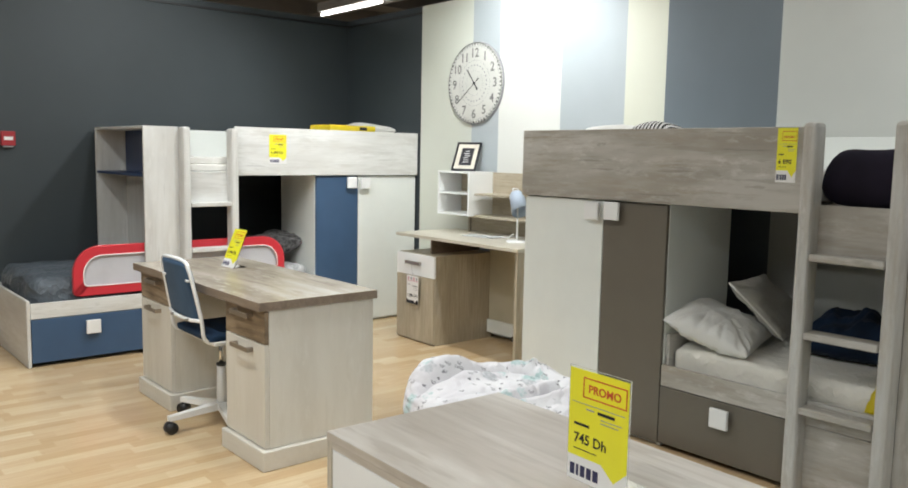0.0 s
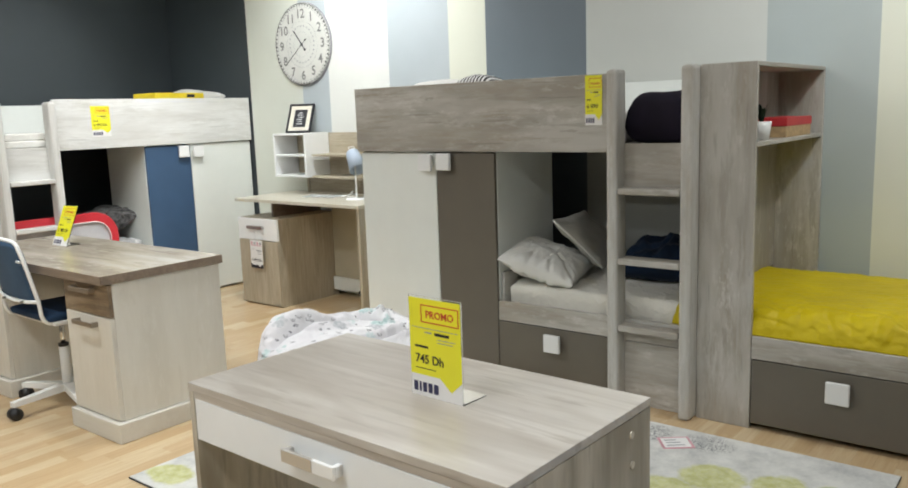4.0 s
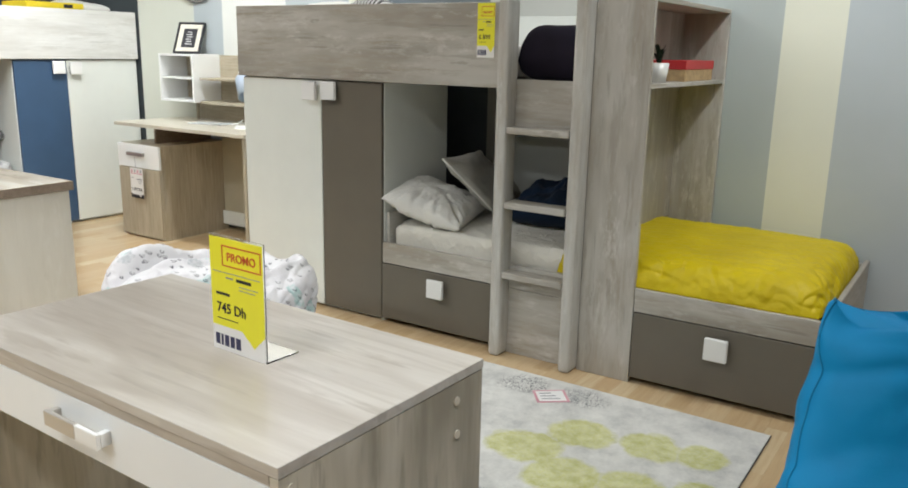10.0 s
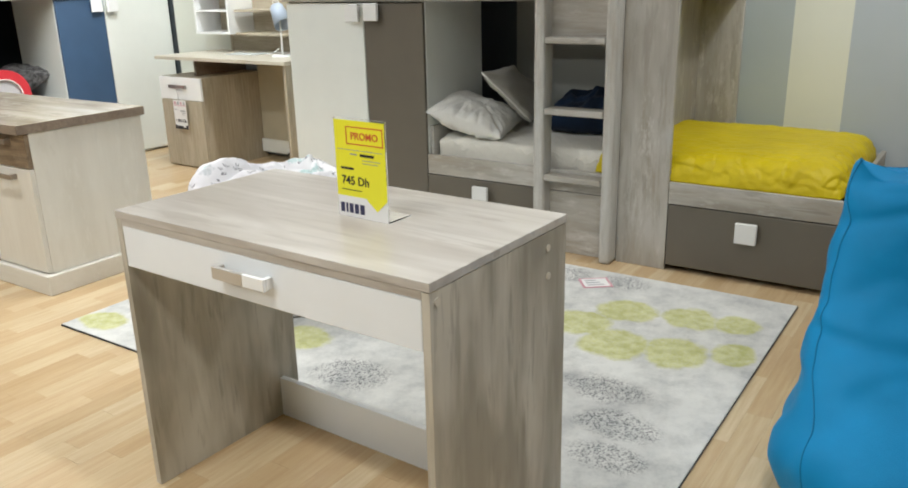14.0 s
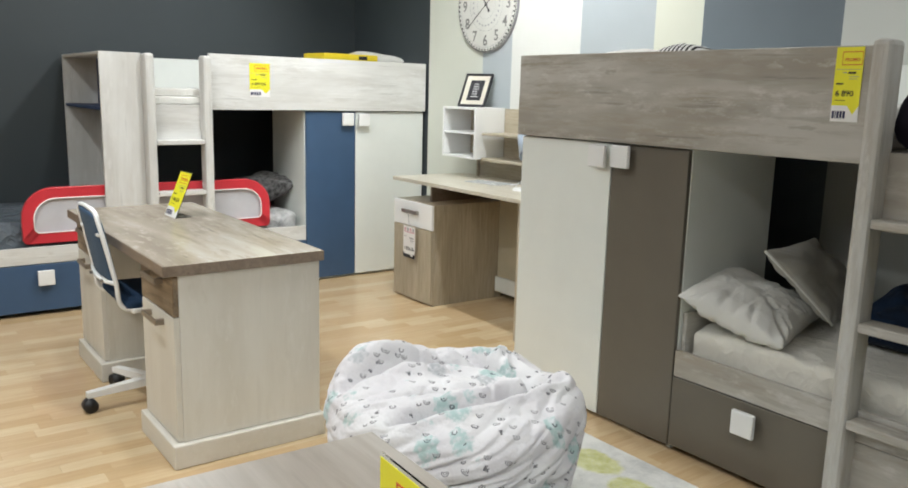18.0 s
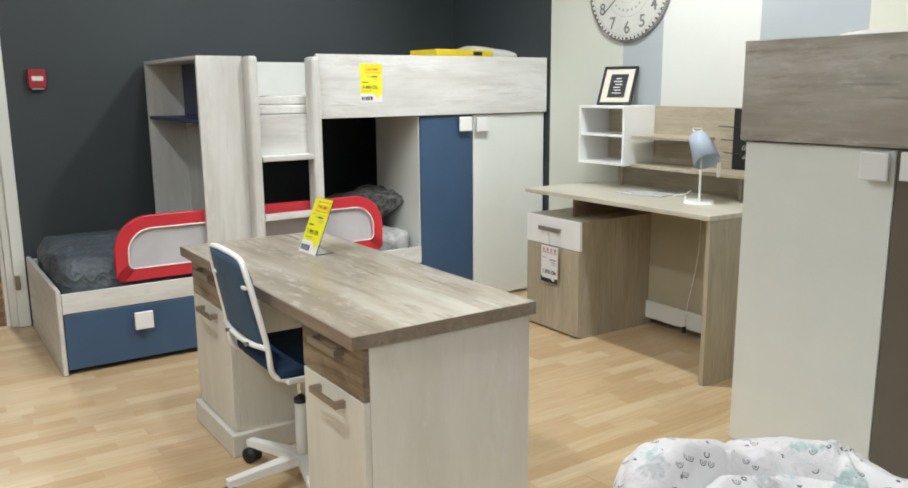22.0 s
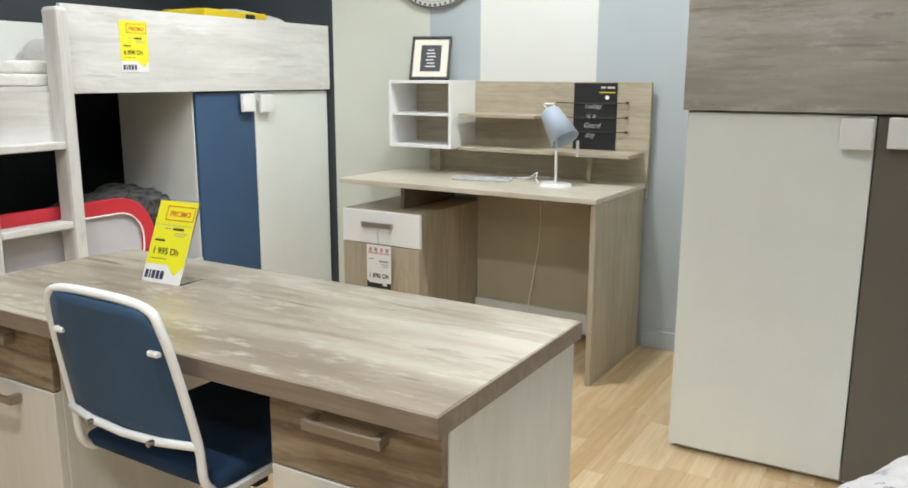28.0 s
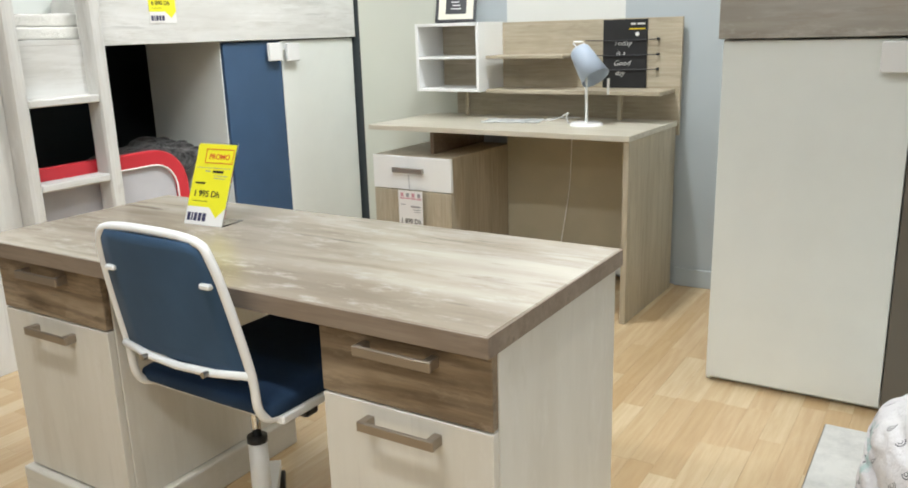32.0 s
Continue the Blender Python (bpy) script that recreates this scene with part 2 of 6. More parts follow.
# for walls out of view: dark tone chosen to cut bounced fill
unseen_wall = plain("unseen_wall_paint", (0.27, 0.265, 0.25), 0.7, vary=0.06, scale=2, bump=0.1)
ceiling_mat = plain("ceiling_paint", (0.34, 0.32, 0.29), 0.8, vary=0.1, scale=3)
red_paint = plain("red_plastic", (0.58, 0.035, 0.05), 0.35, vary=0.04)
paper = plain("white_paper", (0.82, 0.81, 0.80), 0.5, vary=0.02)
yellow_paper = plain("yellow_paper", (0.85, 0.80, 0.03), 0.45, vary=0.02)
ink_black = plain("black_ink", (0.015, 0.015, 0.02), 0.5)
ink_red = plain("red_ink", (0.62, 0.10, 0.03), 0.5)
ink_navy = plain("navy_ink", (0.03, 0.03, 0.09), 0.5)
ink_grey = plain("grey_ink", (0.32, 0.32, 0.34), 0.5)
yellow_card = plain("yellow_folder_card", (0.72, 0.55, 0.02), 0.45)
terracotta = plain("white_ceramic", (0.80, 0.80, 0.77), 0.25, vary=0.02)
leaf_mat = plain("dark_green_leaf", (0.02, 0.05, 0.018), 0.4, vary=0.3, scale=30)
box_red = plain("red_card_lid", (0.50, 0.03, 0.035), 0.5)
box_tan = plain("tan_card", (0.48, 0.33, 0.17), 0.6, vary=0.2, scale=40)


def glow(name, color, strength):
    m, t, b = material(name)
    b.inputs["Base Color"].default_value = (*color, 1)
    b.inputs["Emission Color"].default_value = (*color, 1)
    b.inputs["Emission Strength"].default_value = strength
    return m


tube_glow = glow("tube_glow", (1.0, 0.98, 0.94), 6.0)
blue_glow = glow("blue_led_glow", (0.04, 0.20, 1.0), 1.0)
violet_glow = glow("violet_led_glow", (0.22, 0.12, 1.0), 0.4)


def fabric(name, color, rough=0.85, vary=0.12, weave=420, scale=7.0, sheen=0.2, bump=0.25, crease=0.0):
    m, t, b = material(name, rough, spec=0.25)
    v = coords(t)
    low = noise_at(t, v, scale, 5)
    t.links.new(ramp(t, low, [(0.3, tuple(c * (1 - vary) for c in color)), (0.7, tuple(min(1, c * (1 + vary)) for c in color))]), b.inputs["Base Color"])
    b.inputs["Sheen Weight"].default_value = sheen
    h = mathn(t, "ADD", noise_at(t, v, weave, 2), mathn(t, "MULTIPLY", noise_at(t, v, 14, 4), 2.5))
    if crease:
        # pressed-in creases: thin ridges that wander and die out
        bend = mixed(t, 0.12, v, noise_color(t, v, 4.0))
        for size, weight in ((9.0, 1.6), (21.0, 0.8)):
            line = mathn(t, "ABSOLUTE", mathn(t, "SUBTRACT", noise_at(t, bend, size, 1.5, 0.4), 0.5))
            sharp = ramp(t, line, [(0.0, (1, 1, 1)), (0.035, (0.45, 0.45, 0.45)), (0.12, (0, 0, 0))])
            h = mathn(t, "ADD", h, mathn(t, "MULTIPLY", sharp, weight * crease * 3.0))
    bumped(t, b, h, bump, 0.004)
    return m


sheet_linen = fabric("grey_white_sheet", (0.74, 0.715, 0.645), vary=0.05, bump=0.4, crease=0.7)
white_linen = fabric("white_linen", (0.73, 0.72, 0.68), vary=0.05, bump=0.35, crease=0.35)
grey_pillow = fabric("grey_white_linen", (0.40, 0.385, 0.34), vary=0.06)
grey_linen = fabric("grey_patterned_linen", (0.078, 0.076, 0.076), vary=0.95, scale=34, bump=0.4, crease=0.6)
light_patterned = fabric("pale_grey_patterned_linen", (0.42, 0.42, 0.42), vary=0.35, scale=22, bump=0.5, crease=1.0)
dark_cloth = fabric("dark_purple_cloth", (0.010, 0.007, 0.016), vary=0.3, sheen=0.0)
navy_cloth = fabric("navy_denim", (0.003, 0.012, 0.032), vary=0.6, sheen=0.05)
blanket_cloth = fabric("slate_blanket_cloth", (0.095, 0.112, 0.130), rough=0.34, vary=0.18, scale=9, sheen=0.0, bump=0.5, crease=1.2)
blue_cloth = fabric("blue_chair_cloth", (0.040, 0.085, 0.155), vary=0.12, weave=700, sheen=0.05, bump=0.15)
black_cloth = fabric("navy_seat_cloth", (0.018, 0.042, 0.09), vary=0.2, weave=700, sheen=0.0)
cyan_cloth = fabric("cyan_bag_cloth", (0.0, 0.240, 0.525), rough=0.55, vary=0.06, weave=500, sheen=0.0, bump=0.2)
mesh_cloth = fabric("white_mesh_cloth", (0.52, 0.52, 0.55), vary=0.06, weave=900)


def quilt_material():
    m, t, b = material("mustard_quilt", 0.55, spec=0.35)
    v = coords(t)
    low = noise_at(t, v, 6, 5)
    t.links.new(ramp(t, low, [(0.3, (0.51, 0.385, 0.002)), (0.7, (0.63, 0.49, 0.003))]), b.inputs["Base Color"])
    vo = node(t, "ShaderNodeTexVoronoi", Scale=30.0)
    t.links.new(v, vo.inputs["Vector"])
    h = mathn(t, "ADD", mathn(t, "MULTIPLY", vo.outputs["Distance"], 1.2), mathn(t, "MULTIPLY", noise_at(t, v, 40, 3), 0.6))
    bumped(t, b, h, 0.5, 0.007)
    return m


def bag_material():
    """White cotton printed with mint leaves, small smiles and dark sprigs."""
    m, t, b = material("printed_white_cotton", 0.8, spec=0.25)
    v = coords(t)
    col = mixed(t, ramp(t, noise_at(t, v, 5, 3), [(0.35, (0, 0, 0)), (0.65, (1, 1, 1))]), (0.67, 0.65, 0.675), (0.78, 0.775, 0.785))
    # leaves: stretched cells with ragged rims, some mint and some grey
    lv = coords(t, (1.5, 1.3, 0.8))
    big = node(t, "ShaderNodeTexVoronoi", Scale=8.0, Randomness=1.0)
    t.links.new(lv, big.inputs["Vector"])
    blot = mathn(t, "ADD", big.outputs["Distance"], mathn(t, "MULTIPLY", noise_at(t, v, 48, 4, 0.7), 0.7))
    leaf = ramp(t, blot, [(0.66, (1, 1, 1)), (0.76, (0, 0, 0))])
    tone = t.nodes.new("ShaderNodeSeparateXYZ")
    t.links.new(big.outputs["Color"], tone.inputs[0])
    keep = mathn(t, "GREATER_THAN", tone.outputs[1], 0.22)
    green = mixed(t, mathn(t, "GREATER_THAN", tone.outputs[0], 0.62), (0.40, 0.55, 0.54), (0.43, 0.45, 0.47))
    vein = ramp(t, noise_at(t, v, 60, 2), [(0.36, (0.3, 0.3, 0.3)), (0.55, (0.9, 0.9, 0.9))])
    col = mixed(t, mathn(t, "MULTIPLY", mathn(t, "MULTIPLY", leaf, keep), vein), col, green)
    # small smiles: lower half of a ring, with a dot
    eye = node(t, "ShaderNodeTexVoronoi", Scale=28.0, Randomness=1.0)
    t.links.new(v, eye.inputs["Vector"])
    d = eye.outputs["Distance"]
    off = t.nodes.new("ShaderNodeVectorMath")
    off.operation = "SUBTRACT"
    t.links.new(v, off.inputs[0])
    t.links.new(eye.outputs["Position"], off.inputs[1])
    dot_n = t.nodes.new("ShaderNodeVectorMath")
    dot_n.operation = "DOT_PRODUCT"
    t.links.new(off.outputs[0], dot_n.inputs[0])
    dot_n.inputs[1].default_value = (0.45, 0.6, 0.7)
    half = mathn(t, "LESS_THAN", dot_n.outputs["Value"], 0.002)
    ring = mathn(t, "MULTIPLY", mathn(t, "GREATER_THAN", d, 0.22), mathn(t, "LESS_THAN", d, 0.285))
    inner = mathn(t, "MULTIPLY", mathn(t, "GREATER_THAN", d, 0.125), mathn(t, "LESS_THAN", d, 0.165))
    ring = mathn(t, "MAXIMUM", ring, inner)
    marks = mathn(t, "MAXIMUM", mathn(t, "MULTIPLY", ring, half), mathn(t, "LESS_THAN", d, 0.06))
    sep = t.nodes.new("ShaderNodeSeparateXYZ")
    t.links.new(eye.outputs["Color"], sep.inputs[0])
    marks = mathn(t, "MULTIPLY", marks, mathn(t, "GREATER_THAN", sep.outputs[0], 0.16))
    sprig = mathn(t, "LESS_THAN", mathn(t, "ADD", d, mathn(t, "MULTIPLY", noise_at(t, v, 110, 2), 0.7)), 0.52)
    marks = mathn(t, "MAXIMUM", marks, mathn(t, "MULTIPLY", sprig, mathn(t, "LESS_THAN", sep.outputs[0], 0.09)))
    col = mixed(t, mathn(t, "MULTIPLY", marks, 0.82), col, (0.07, 0.07, 0.085))
    t.links.new(col, b.inputs["Base Color"])
    bumped(t, b, mathn(t, "ADD", noise_at(t, v, 11, 6, 0.6), mathn(t, "MULTIPLY", noise_at(t, v, 400, 1), 0.06)), 0.8, 0.022)
    return m


GREEN_SPOTS = []
DARK_SPOTS = []


def rug_material():
    m, t, b = material("printed_short_pile", 0.95, spec=0.1)
    v = coords(t)
    base = ramp(t, noise_at(t, v, 5.0, 9, 0.75), [(0.34, (0.43, 0.435, 0.43)), (0.47, (0.58, 0.578, 0.555)), (0.60, (0.69, 0.685, 0.655))])
    sep = t.nodes.new("ShaderNodeSeparateXYZ")
    t.links.new(v, sep.inputs[0])
    wob = noise_at(t, v, 9, 5, 0.7)
    speck = noise_at(t, v, 135, 5, 0.75)

    def spots(rows, noise_amount):
        total = None
        for x, y, rx, ry in rows:
            dx = mathn(t, "DIVIDE", mathn(t, "SUBTRACT", sep.outputs[0], x), rx)
            dy = mathn(t, "DIVIDE", mathn(t, "SUBTRACT", sep.outputs[1], y), ry)
            d = mathn(t, "SQRT", mathn(t, "ADD", mathn(t, "MULTIPLY", dx, dx), mathn(t, "MULTIPLY", dy, dy)))
            s = mathn(t, "SUBTRACT", 1.0, d)
            total = s if total is None else mathn(t, "MAXIMUM", total, s)
        return mathn(t, "ADD", total, mathn(t, "MULTIPLY", mathn(t, "SUBTRACT", wob, 0.5), noise_amount))

    g = ramp(t, spots(GREEN_SPOTS, 0.8), [(0.02, (0, 0, 0)), (0.20, (1, 1, 1))])
    petals = ramp(t, noise_at(t, v, 26, 3), [(0.35, (0.43, 0.435, 0.10)), (0.65, (0.60, 0.605, 0.27))])
    col = mixed(t, mathn(t, "MULTIPLY", g, ramp(t, speck, [(0.3, (0.5, 0.5, 0.5)), (0.6, (0.85, 0.85, 0.85))])), base, petals)
    k = ramp(t, spots(DARK_SPOTS, 1.0), [(0.0, (0, 0, 0)), (0.35, (1, 1, 1))])
    ink = mathn(t, "MULTIPLY", k, ramp(t, speck, [(0.505, (0, 0, 0)), (0.555, (1, 1, 1))]))
    col = mixed(t, mathn(t, "MULTIPLY", ink, 0.8), col, (0.10, 0.10, 0.11))
    t.links.new(col, b.inputs["Base Color"])
    bumped(t, b, noise_at(t, v, 300, 2), 0.5, 0.003)
    return m


def plank_material(name, stops, rough, per_island=False, axis=0):
    m, t, b = material(name, rough, spec=0.5)
    if per_island:
        rnd = t.nodes.new("ShaderNodeNewGeometry").outputs["Random Per Island"]
    else:
        rnd = t.nodes.new("ShaderNodeObjectInfo").outputs["Random"]
    comb = t.nodes.new("ShaderNodeCombineXYZ")
    for k, f in enumerate((61.0, 37.0, 19.0)):
        t.links.new(mathn(t, "MULTIPLY", rnd, f), comb.inputs[k])
    s = [30.0, 30.0, 30.0]
    s[axis] = 2.2
    v = coords(t, tuple(s), shift=comb.outputs[0])
    base = ramp(t, rnd, stops)
    g = noise_at(t, v, 2.2, 5, 0.65)
    col = mixed(t, ramp(t, g, [(0.35, (0.28, 0.28, 0.28)), (0.65, (0, 0, 0))]), base, (0.36, 0.20, 0.085))
    t.links.new(col, b.inputs["Base Color"])
    bumped(t, b, g, 0.06, 0.001)
    return m


BEECH = [(0.0, (0.535, 0.38, 0.208)), (0.3, (0.57, 0.418, 0.24)), (0.5, (0.60, 0.445, 0.267)), (0.75, (0.61, 0.468, 0.283)), (1.0, (0.67, 0.535, 0.345))]
floor_piece = plank_material("beech_strip", BEECH, 0.24)
floor_rest = plank_material("beech_strip_far", BEECH, 0.24, True)
WALNUT = [(0.0, (0.12, 0.062, 0.032)), (0.5, (0.19, 0.105, 0.055)), (1.0, (0.26, 0.15, 0.08))]
walnut_rest = plank_material("walnut_strip_far", WALNUT, 0.2, True)
joint_mat = plain("floor_joint", (0.44, 0.31, 0.17), 0.5)


# ---- mesh helpers ----
def add_box(bm, x0, x1, y0, y1, z0, z1, b=0.0015):
    m = Matrix.LocRotScale(((x0 + x1) / 2, (y0 + y1) / 2, (z0 + z1) / 2), None, (abs(x1 - x0), abs(y1 - y0), abs(z1 - z0)))
    made = bmesh.ops.create_cube(bm, size=1.0, matrix=m)
    if b:
        edges = list({e for v in made["verts"] for e in v.link_edges})
        bmesh.ops.bevel(bm, geom=edges, offset=min(b, 0.45 * min(abs(x1 - x0), abs(y1 - y0), abs(z1 - z0))), segments=2 if b > 0.004 else 1, affect="EDGES", profile=0.5)
    return bm


def box(x0, x1, y0, y1, z0, z1, b=0.0015):
    return add_box(bmesh.new(), x0, x1, y0, y1, z0, z1, b)


def add_rod(bm, a, c, r, r2=None, n=12):
    a, c = Vector(a), Vector(c)
    m = Matrix.Translation((a + c) / 2) @ (c - a).to_track_quat("Z", "Y").to_matrix().to_4x4()
    bmesh.ops.create_cone(bm, cap_ends=True, segments=n, radius1=r, radius2=r if r2 is None else r2, depth=(c - a).length, matrix=m)
    return bm


def rod(a, c, r, r2=None, n=12):
    return add_rod(bmesh.new(), a, c, r, r2, n)


def add_sweep(bm, points, r, n=8, closed=False, flat=1.0):
    """A tube of radius r along a smooth line."""
    pts = [Vector(p) for p in points]
    rings, count = [], len(pts)
    up = Vector((0, 0, 1))
    for i, p in enumerate(pts):
        d = (pts[(i + 1) % count] - pts[i - 1]) if closed or 0 < i < count - 1 else (pts[min(i + 1, count - 1)] - pts[max(i - 1, 0)])
        d.normalize()
        side = d.cross(up)
        if side.length < 0.05:
            side = d.cross(Vector((0, 1, 0)))
        side.normalize()
        top = side.cross(d)
        rings.append([bm.verts.new(p + side * r * math.cos(k * math.tau / n) + top * r * flat * math.sin(k * math.tau / n)) for k in range(n)])
    for i in range(count if closed else count - 1):
        a, c = rings[i], rings[(i + 1) % count]
        for k in range(n):
            bm.faces.new((a[k], a[(k + 1) % n], c[(k + 1) % n], c[k]))
    if not closed:
        bm.faces.new(rings[0][::-1]), bm.faces.new(rings[-1])
    return bm


def smooth_line(points, steps=6):
    """A Catmull-Rom line through a few points."""
    p = [Vector(q) for q in points]
    p = [2 * p[0] - p[1]] + p + [2 * p[-1] - p[-2]]
    out = []
    for i in range(1, len(p) - 2):
        for k in range(steps):
            s = k / steps
            out.append(0.5 * (2 * p[i] + (p[i + 1] - p[i - 1]) * s + (2 * p[i - 1] - 5 * p[i] + 4 * p[i + 1] - p[i + 2]) * s * s + (3 * p[i] - p[i - 1] - 3 * p[i + 1] + p[i + 2]) * s ** 3))
    return out + [p[-2]]


def part(name, bm, mat, parent, label="", smooth=False):
    bmesh.ops.recalc_face_normals(bm, faces=bm.faces)
    me = bpy.data.meshes.new(name)
    bm.to_mesh(me)
    bm.free()
    me.materials.append(mat)
    if smooth:
        me.polygons.foreach_set("use_smooth", [True] * len(me.polygons))
    ob = new(name, me)
    if parent is not None:
        ob.parent = parent
    return tagged(ob, label)


def thing(name, m, label, category, group="", kind=""):
    ob = new(name)
    ob.empty_display_size = 0.1
    ob.matrix_basis = m
    return tagged(ob, label, category, group, kind)


def solo(name, bm, mat, m, label, category, group="", kind="", smooth=False):
    ob = part(name, bm, mat, None, label, smooth)
    ob.matrix_basis = m
    return tagged(ob, label, category, group, kind)


def text_bm(body, size, m, align="LEFT", depth=0.0004, bold=0.012):
    """Flat raised lettering in the built-in font, laid by the matrix m (x along the line, y up)."""
    cu = bpy.data.curves.new("lettering", "FONT")
    cu.body, cu.size, cu.extrude, cu.align_x, cu.resolution_u, cu.offset = body, size, depth, align, 3, bold * size
    ob = bpy.data.objects.new("lettering", cu)
    scene.collection.objects.link(ob)
    bpy.context.view_layer.update()
    me = bpy.data.meshes.new_from_object(ob.evaluated_get(bpy.context.evaluated_depsgraph_get()))
    bm = bmesh.new()
    bm.from_mesh(me)
    bmesh.ops.transform(bm, matrix=m, verts=bm.verts)
    bpy.data.objects.remove(ob), bpy.data.meshes.remove(me), bpy.data.curves.remove(cu)
    return bm


def cushion(w, d, h, n=26, corner=3.0, wrinkle=0.012, seed=0.0, flat_bottom=0.35, freq=5.0):
    """A stuffed cushion, centred on its foot: puffed top, flatter underside, creased."""
    bm = bmesh.new()
    grids = []
    for side in (1, -1):
        rows = []
        for i in range(n + 1):
            row = []
            for j in range(n + 1):
                a, c = 2 * i / n - 1, 2 * j / n - 1
                pull = 1 - 0.06 * (1 - abs(a) ** 2) * abs(c) ** 6 - 0.0
                pull2 = 1 - 0.06 * (1 - abs(c) ** 2) * abs(a) ** 6
                e = max(0.0, (1 - abs(a) ** corner)) ** 0.5 * max(0.0, (1 - abs(c) ** corner)) ** 0.5
                x, y = a * w / 2 * pull2, c * d / 2 * pull
                k = noise.fractal(Vector((x * freq + seed, y * freq, side * 3.1 + seed)), 0.9, 2.0, 4) * wrinkle
                crease = noise.noise(Vector((x * freq * 2.2 + seed, y * freq * 0.8, seed))) * wrinkle * 0.8
                z = (h * (1 - flat_bottom) * e if side > 0 else -h * flat_bottom * e) + (k + crease) * (e ** 0.5 if side > 0 else 0.2 * e)
                row.append(bm.verts.new((x, y, z + h * flat_bottom)))
            rows.append(row)
        for i in range(n):
            for j in range(n):
                bm.faces.new((rows[i][j], rows[i + 1][j], rows[i + 1][j + 1], rows[i][j + 1]))
        grids.append(rows)
    bmesh.ops.remove_doubles(bm, verts=bm.verts, dist=0.0004)
    return bm


def slab(x0, x1, y0, y1, z0, z1, n=30, edge=0.05, wrinkle=0.01, seed=0.0, freq=4.0, droop=0.0):
    """A mattress or folded quilt: rounded edges, softly uneven top and sides."""
    bm = bmesh.new()
    w, d, h = x1 - x0, y1 - y0, z1 - z0
    nx, ny, nz = n, max(8, int(n * d / w)), 8
    bmesh.ops.create_cube(bm, size=1.0)
    bmesh.ops.subdivide_edges(bm, edges=[e for e in bm.edges if abs(e.verts[0].co.x - e.verts[1].co.x) > 0.5], cuts=nx, use_grid_fill=True)
    bmesh.ops.subdivide_edges(bm, edges=[e for e in bm.edges if abs(e.verts[0].co.y - e.verts[1].co.y) > 0.5], cuts=ny, use_grid_fill=True)
    bmesh.ops.subdivide_edges(bm, edges=[e for e in bm.edges if abs(e.verts[0].co.z - e.verts[1].co.z) > 0.5], cuts=nz, use_grid_fill=True)
    half = Vector((w / 2, d / 2, h / 2))
    for v in bm.verts:
        p = Vector((v.co.x * w, v.co.y * d, v.co.z * h))
        core = Vector([max(-half[k] + edge, min(half[k] - edge, p[k])) for k in range(3)])
        off = p - core
        if off.length > 1e-6:
            q = core + off.normalized() * min(edge, max(abs(c) for c in off))
        else:
            q = p
        k = noise.fractal(Vector((q.x * freq + seed, q.y * freq, q.z * freq)), 0.8, 2.0, 4)
        k += 0.7 * noise.noise(Vector((q.x * freq * 0.7 + seed, q.y * freq * 3.0, q.z * freq * 2)))
        out = Vector((q.x / half.x if abs(q.x) > half.x * 0.9 else 0, q.y / half.y if abs(q.y) > half.y * 0.9 else 0, 1 if v.co.z > 0 else 0))
        q = q + out * k * wrinkle
        if droop and v.co.z > 0:
            q.z -= droop * max(abs(q.x) / half.x, abs(q.y) / half.y) ** 6
        v.co = q + Vector(((x0 + x1) / 2, (y0 + y1) / 2, (z0 + z1) / 2))
    return bm


def knob(u, v, z, parent, size=0.085):
    b = box(u - size / 2, u + size / 2, v - 0.042, v - 0.024, z - size / 2, z + size / 2, 0.003)
    add_box(b, u - 0.018, u + 0.018, v - 0.025, v + 0.001, z - 0.018, z + 0.018, 0)
    return part("knob", b, knob_white, parent, "square white plastic knob")


# ---- structure ----
WALL_X, WALL_Y, TOP = 4.90, 7.40, 2.50
STRIPES = [(7.40, 6.32, dark_wall), (6.32, 5.70, ivory_wall), (5.70, 5.41, grey_blue_wall), (5.41, 4.81, white_wall), (4.81, 4.28, grey_blue_wall),
           (4.28, 3.985, cream_wall), (3.985, 3.28, slate_stripe), (3.28, 2.27, pale_wall), (2.27, 1.76, mid_blue_wall), (1.76, 1.50, cream_wall),
           (1.50, 1.08, grey_blue_wall), (1.08, 0.815, slate_stripe), (0.815, 0.065, grey_blue_wall), (0.065, -0.4, pale_wall), (-0.4, -2.6, grey_blue_wall)]


def setting(name, bm, mat, label, category):
    return tagged(part(name, bm, mat, None, label), label, category, kind="structure")


east = thing("wall_east", pose(WALL_X, 0, 0), "shop wall painted in vertical cream, grey-blue and slate stripes", "wall", kind="structure")
for y1, y0, mat in STRIPES:
    part("stripe", box(0, 0.12, y0, y1, 0, TOP, 0), mat, east)
setting("wall_north", box(1.96, WALL_X + 0.12, WALL_Y, WALL_Y + 0.12, 0, TOP, 0), dark_wall, "matt slate-grey painted shop wall", "wall")
setting("wall_north_left", box(-2.72, 0.35, WALL_Y, WALL_Y + 0.12, 0, TOP, 0), dark_wall, "matt slate-grey painted shop wall beside the opening", "wall")
# west and south walls are unseen, added to close the room and limit bounce
setting("wall_west", box(-2.72, -2.6, -2.6, WALL_Y, 0, TOP, 0), unseen_wall, "unseen grey-beige wall, kept dark to limit bounced light", "wall")
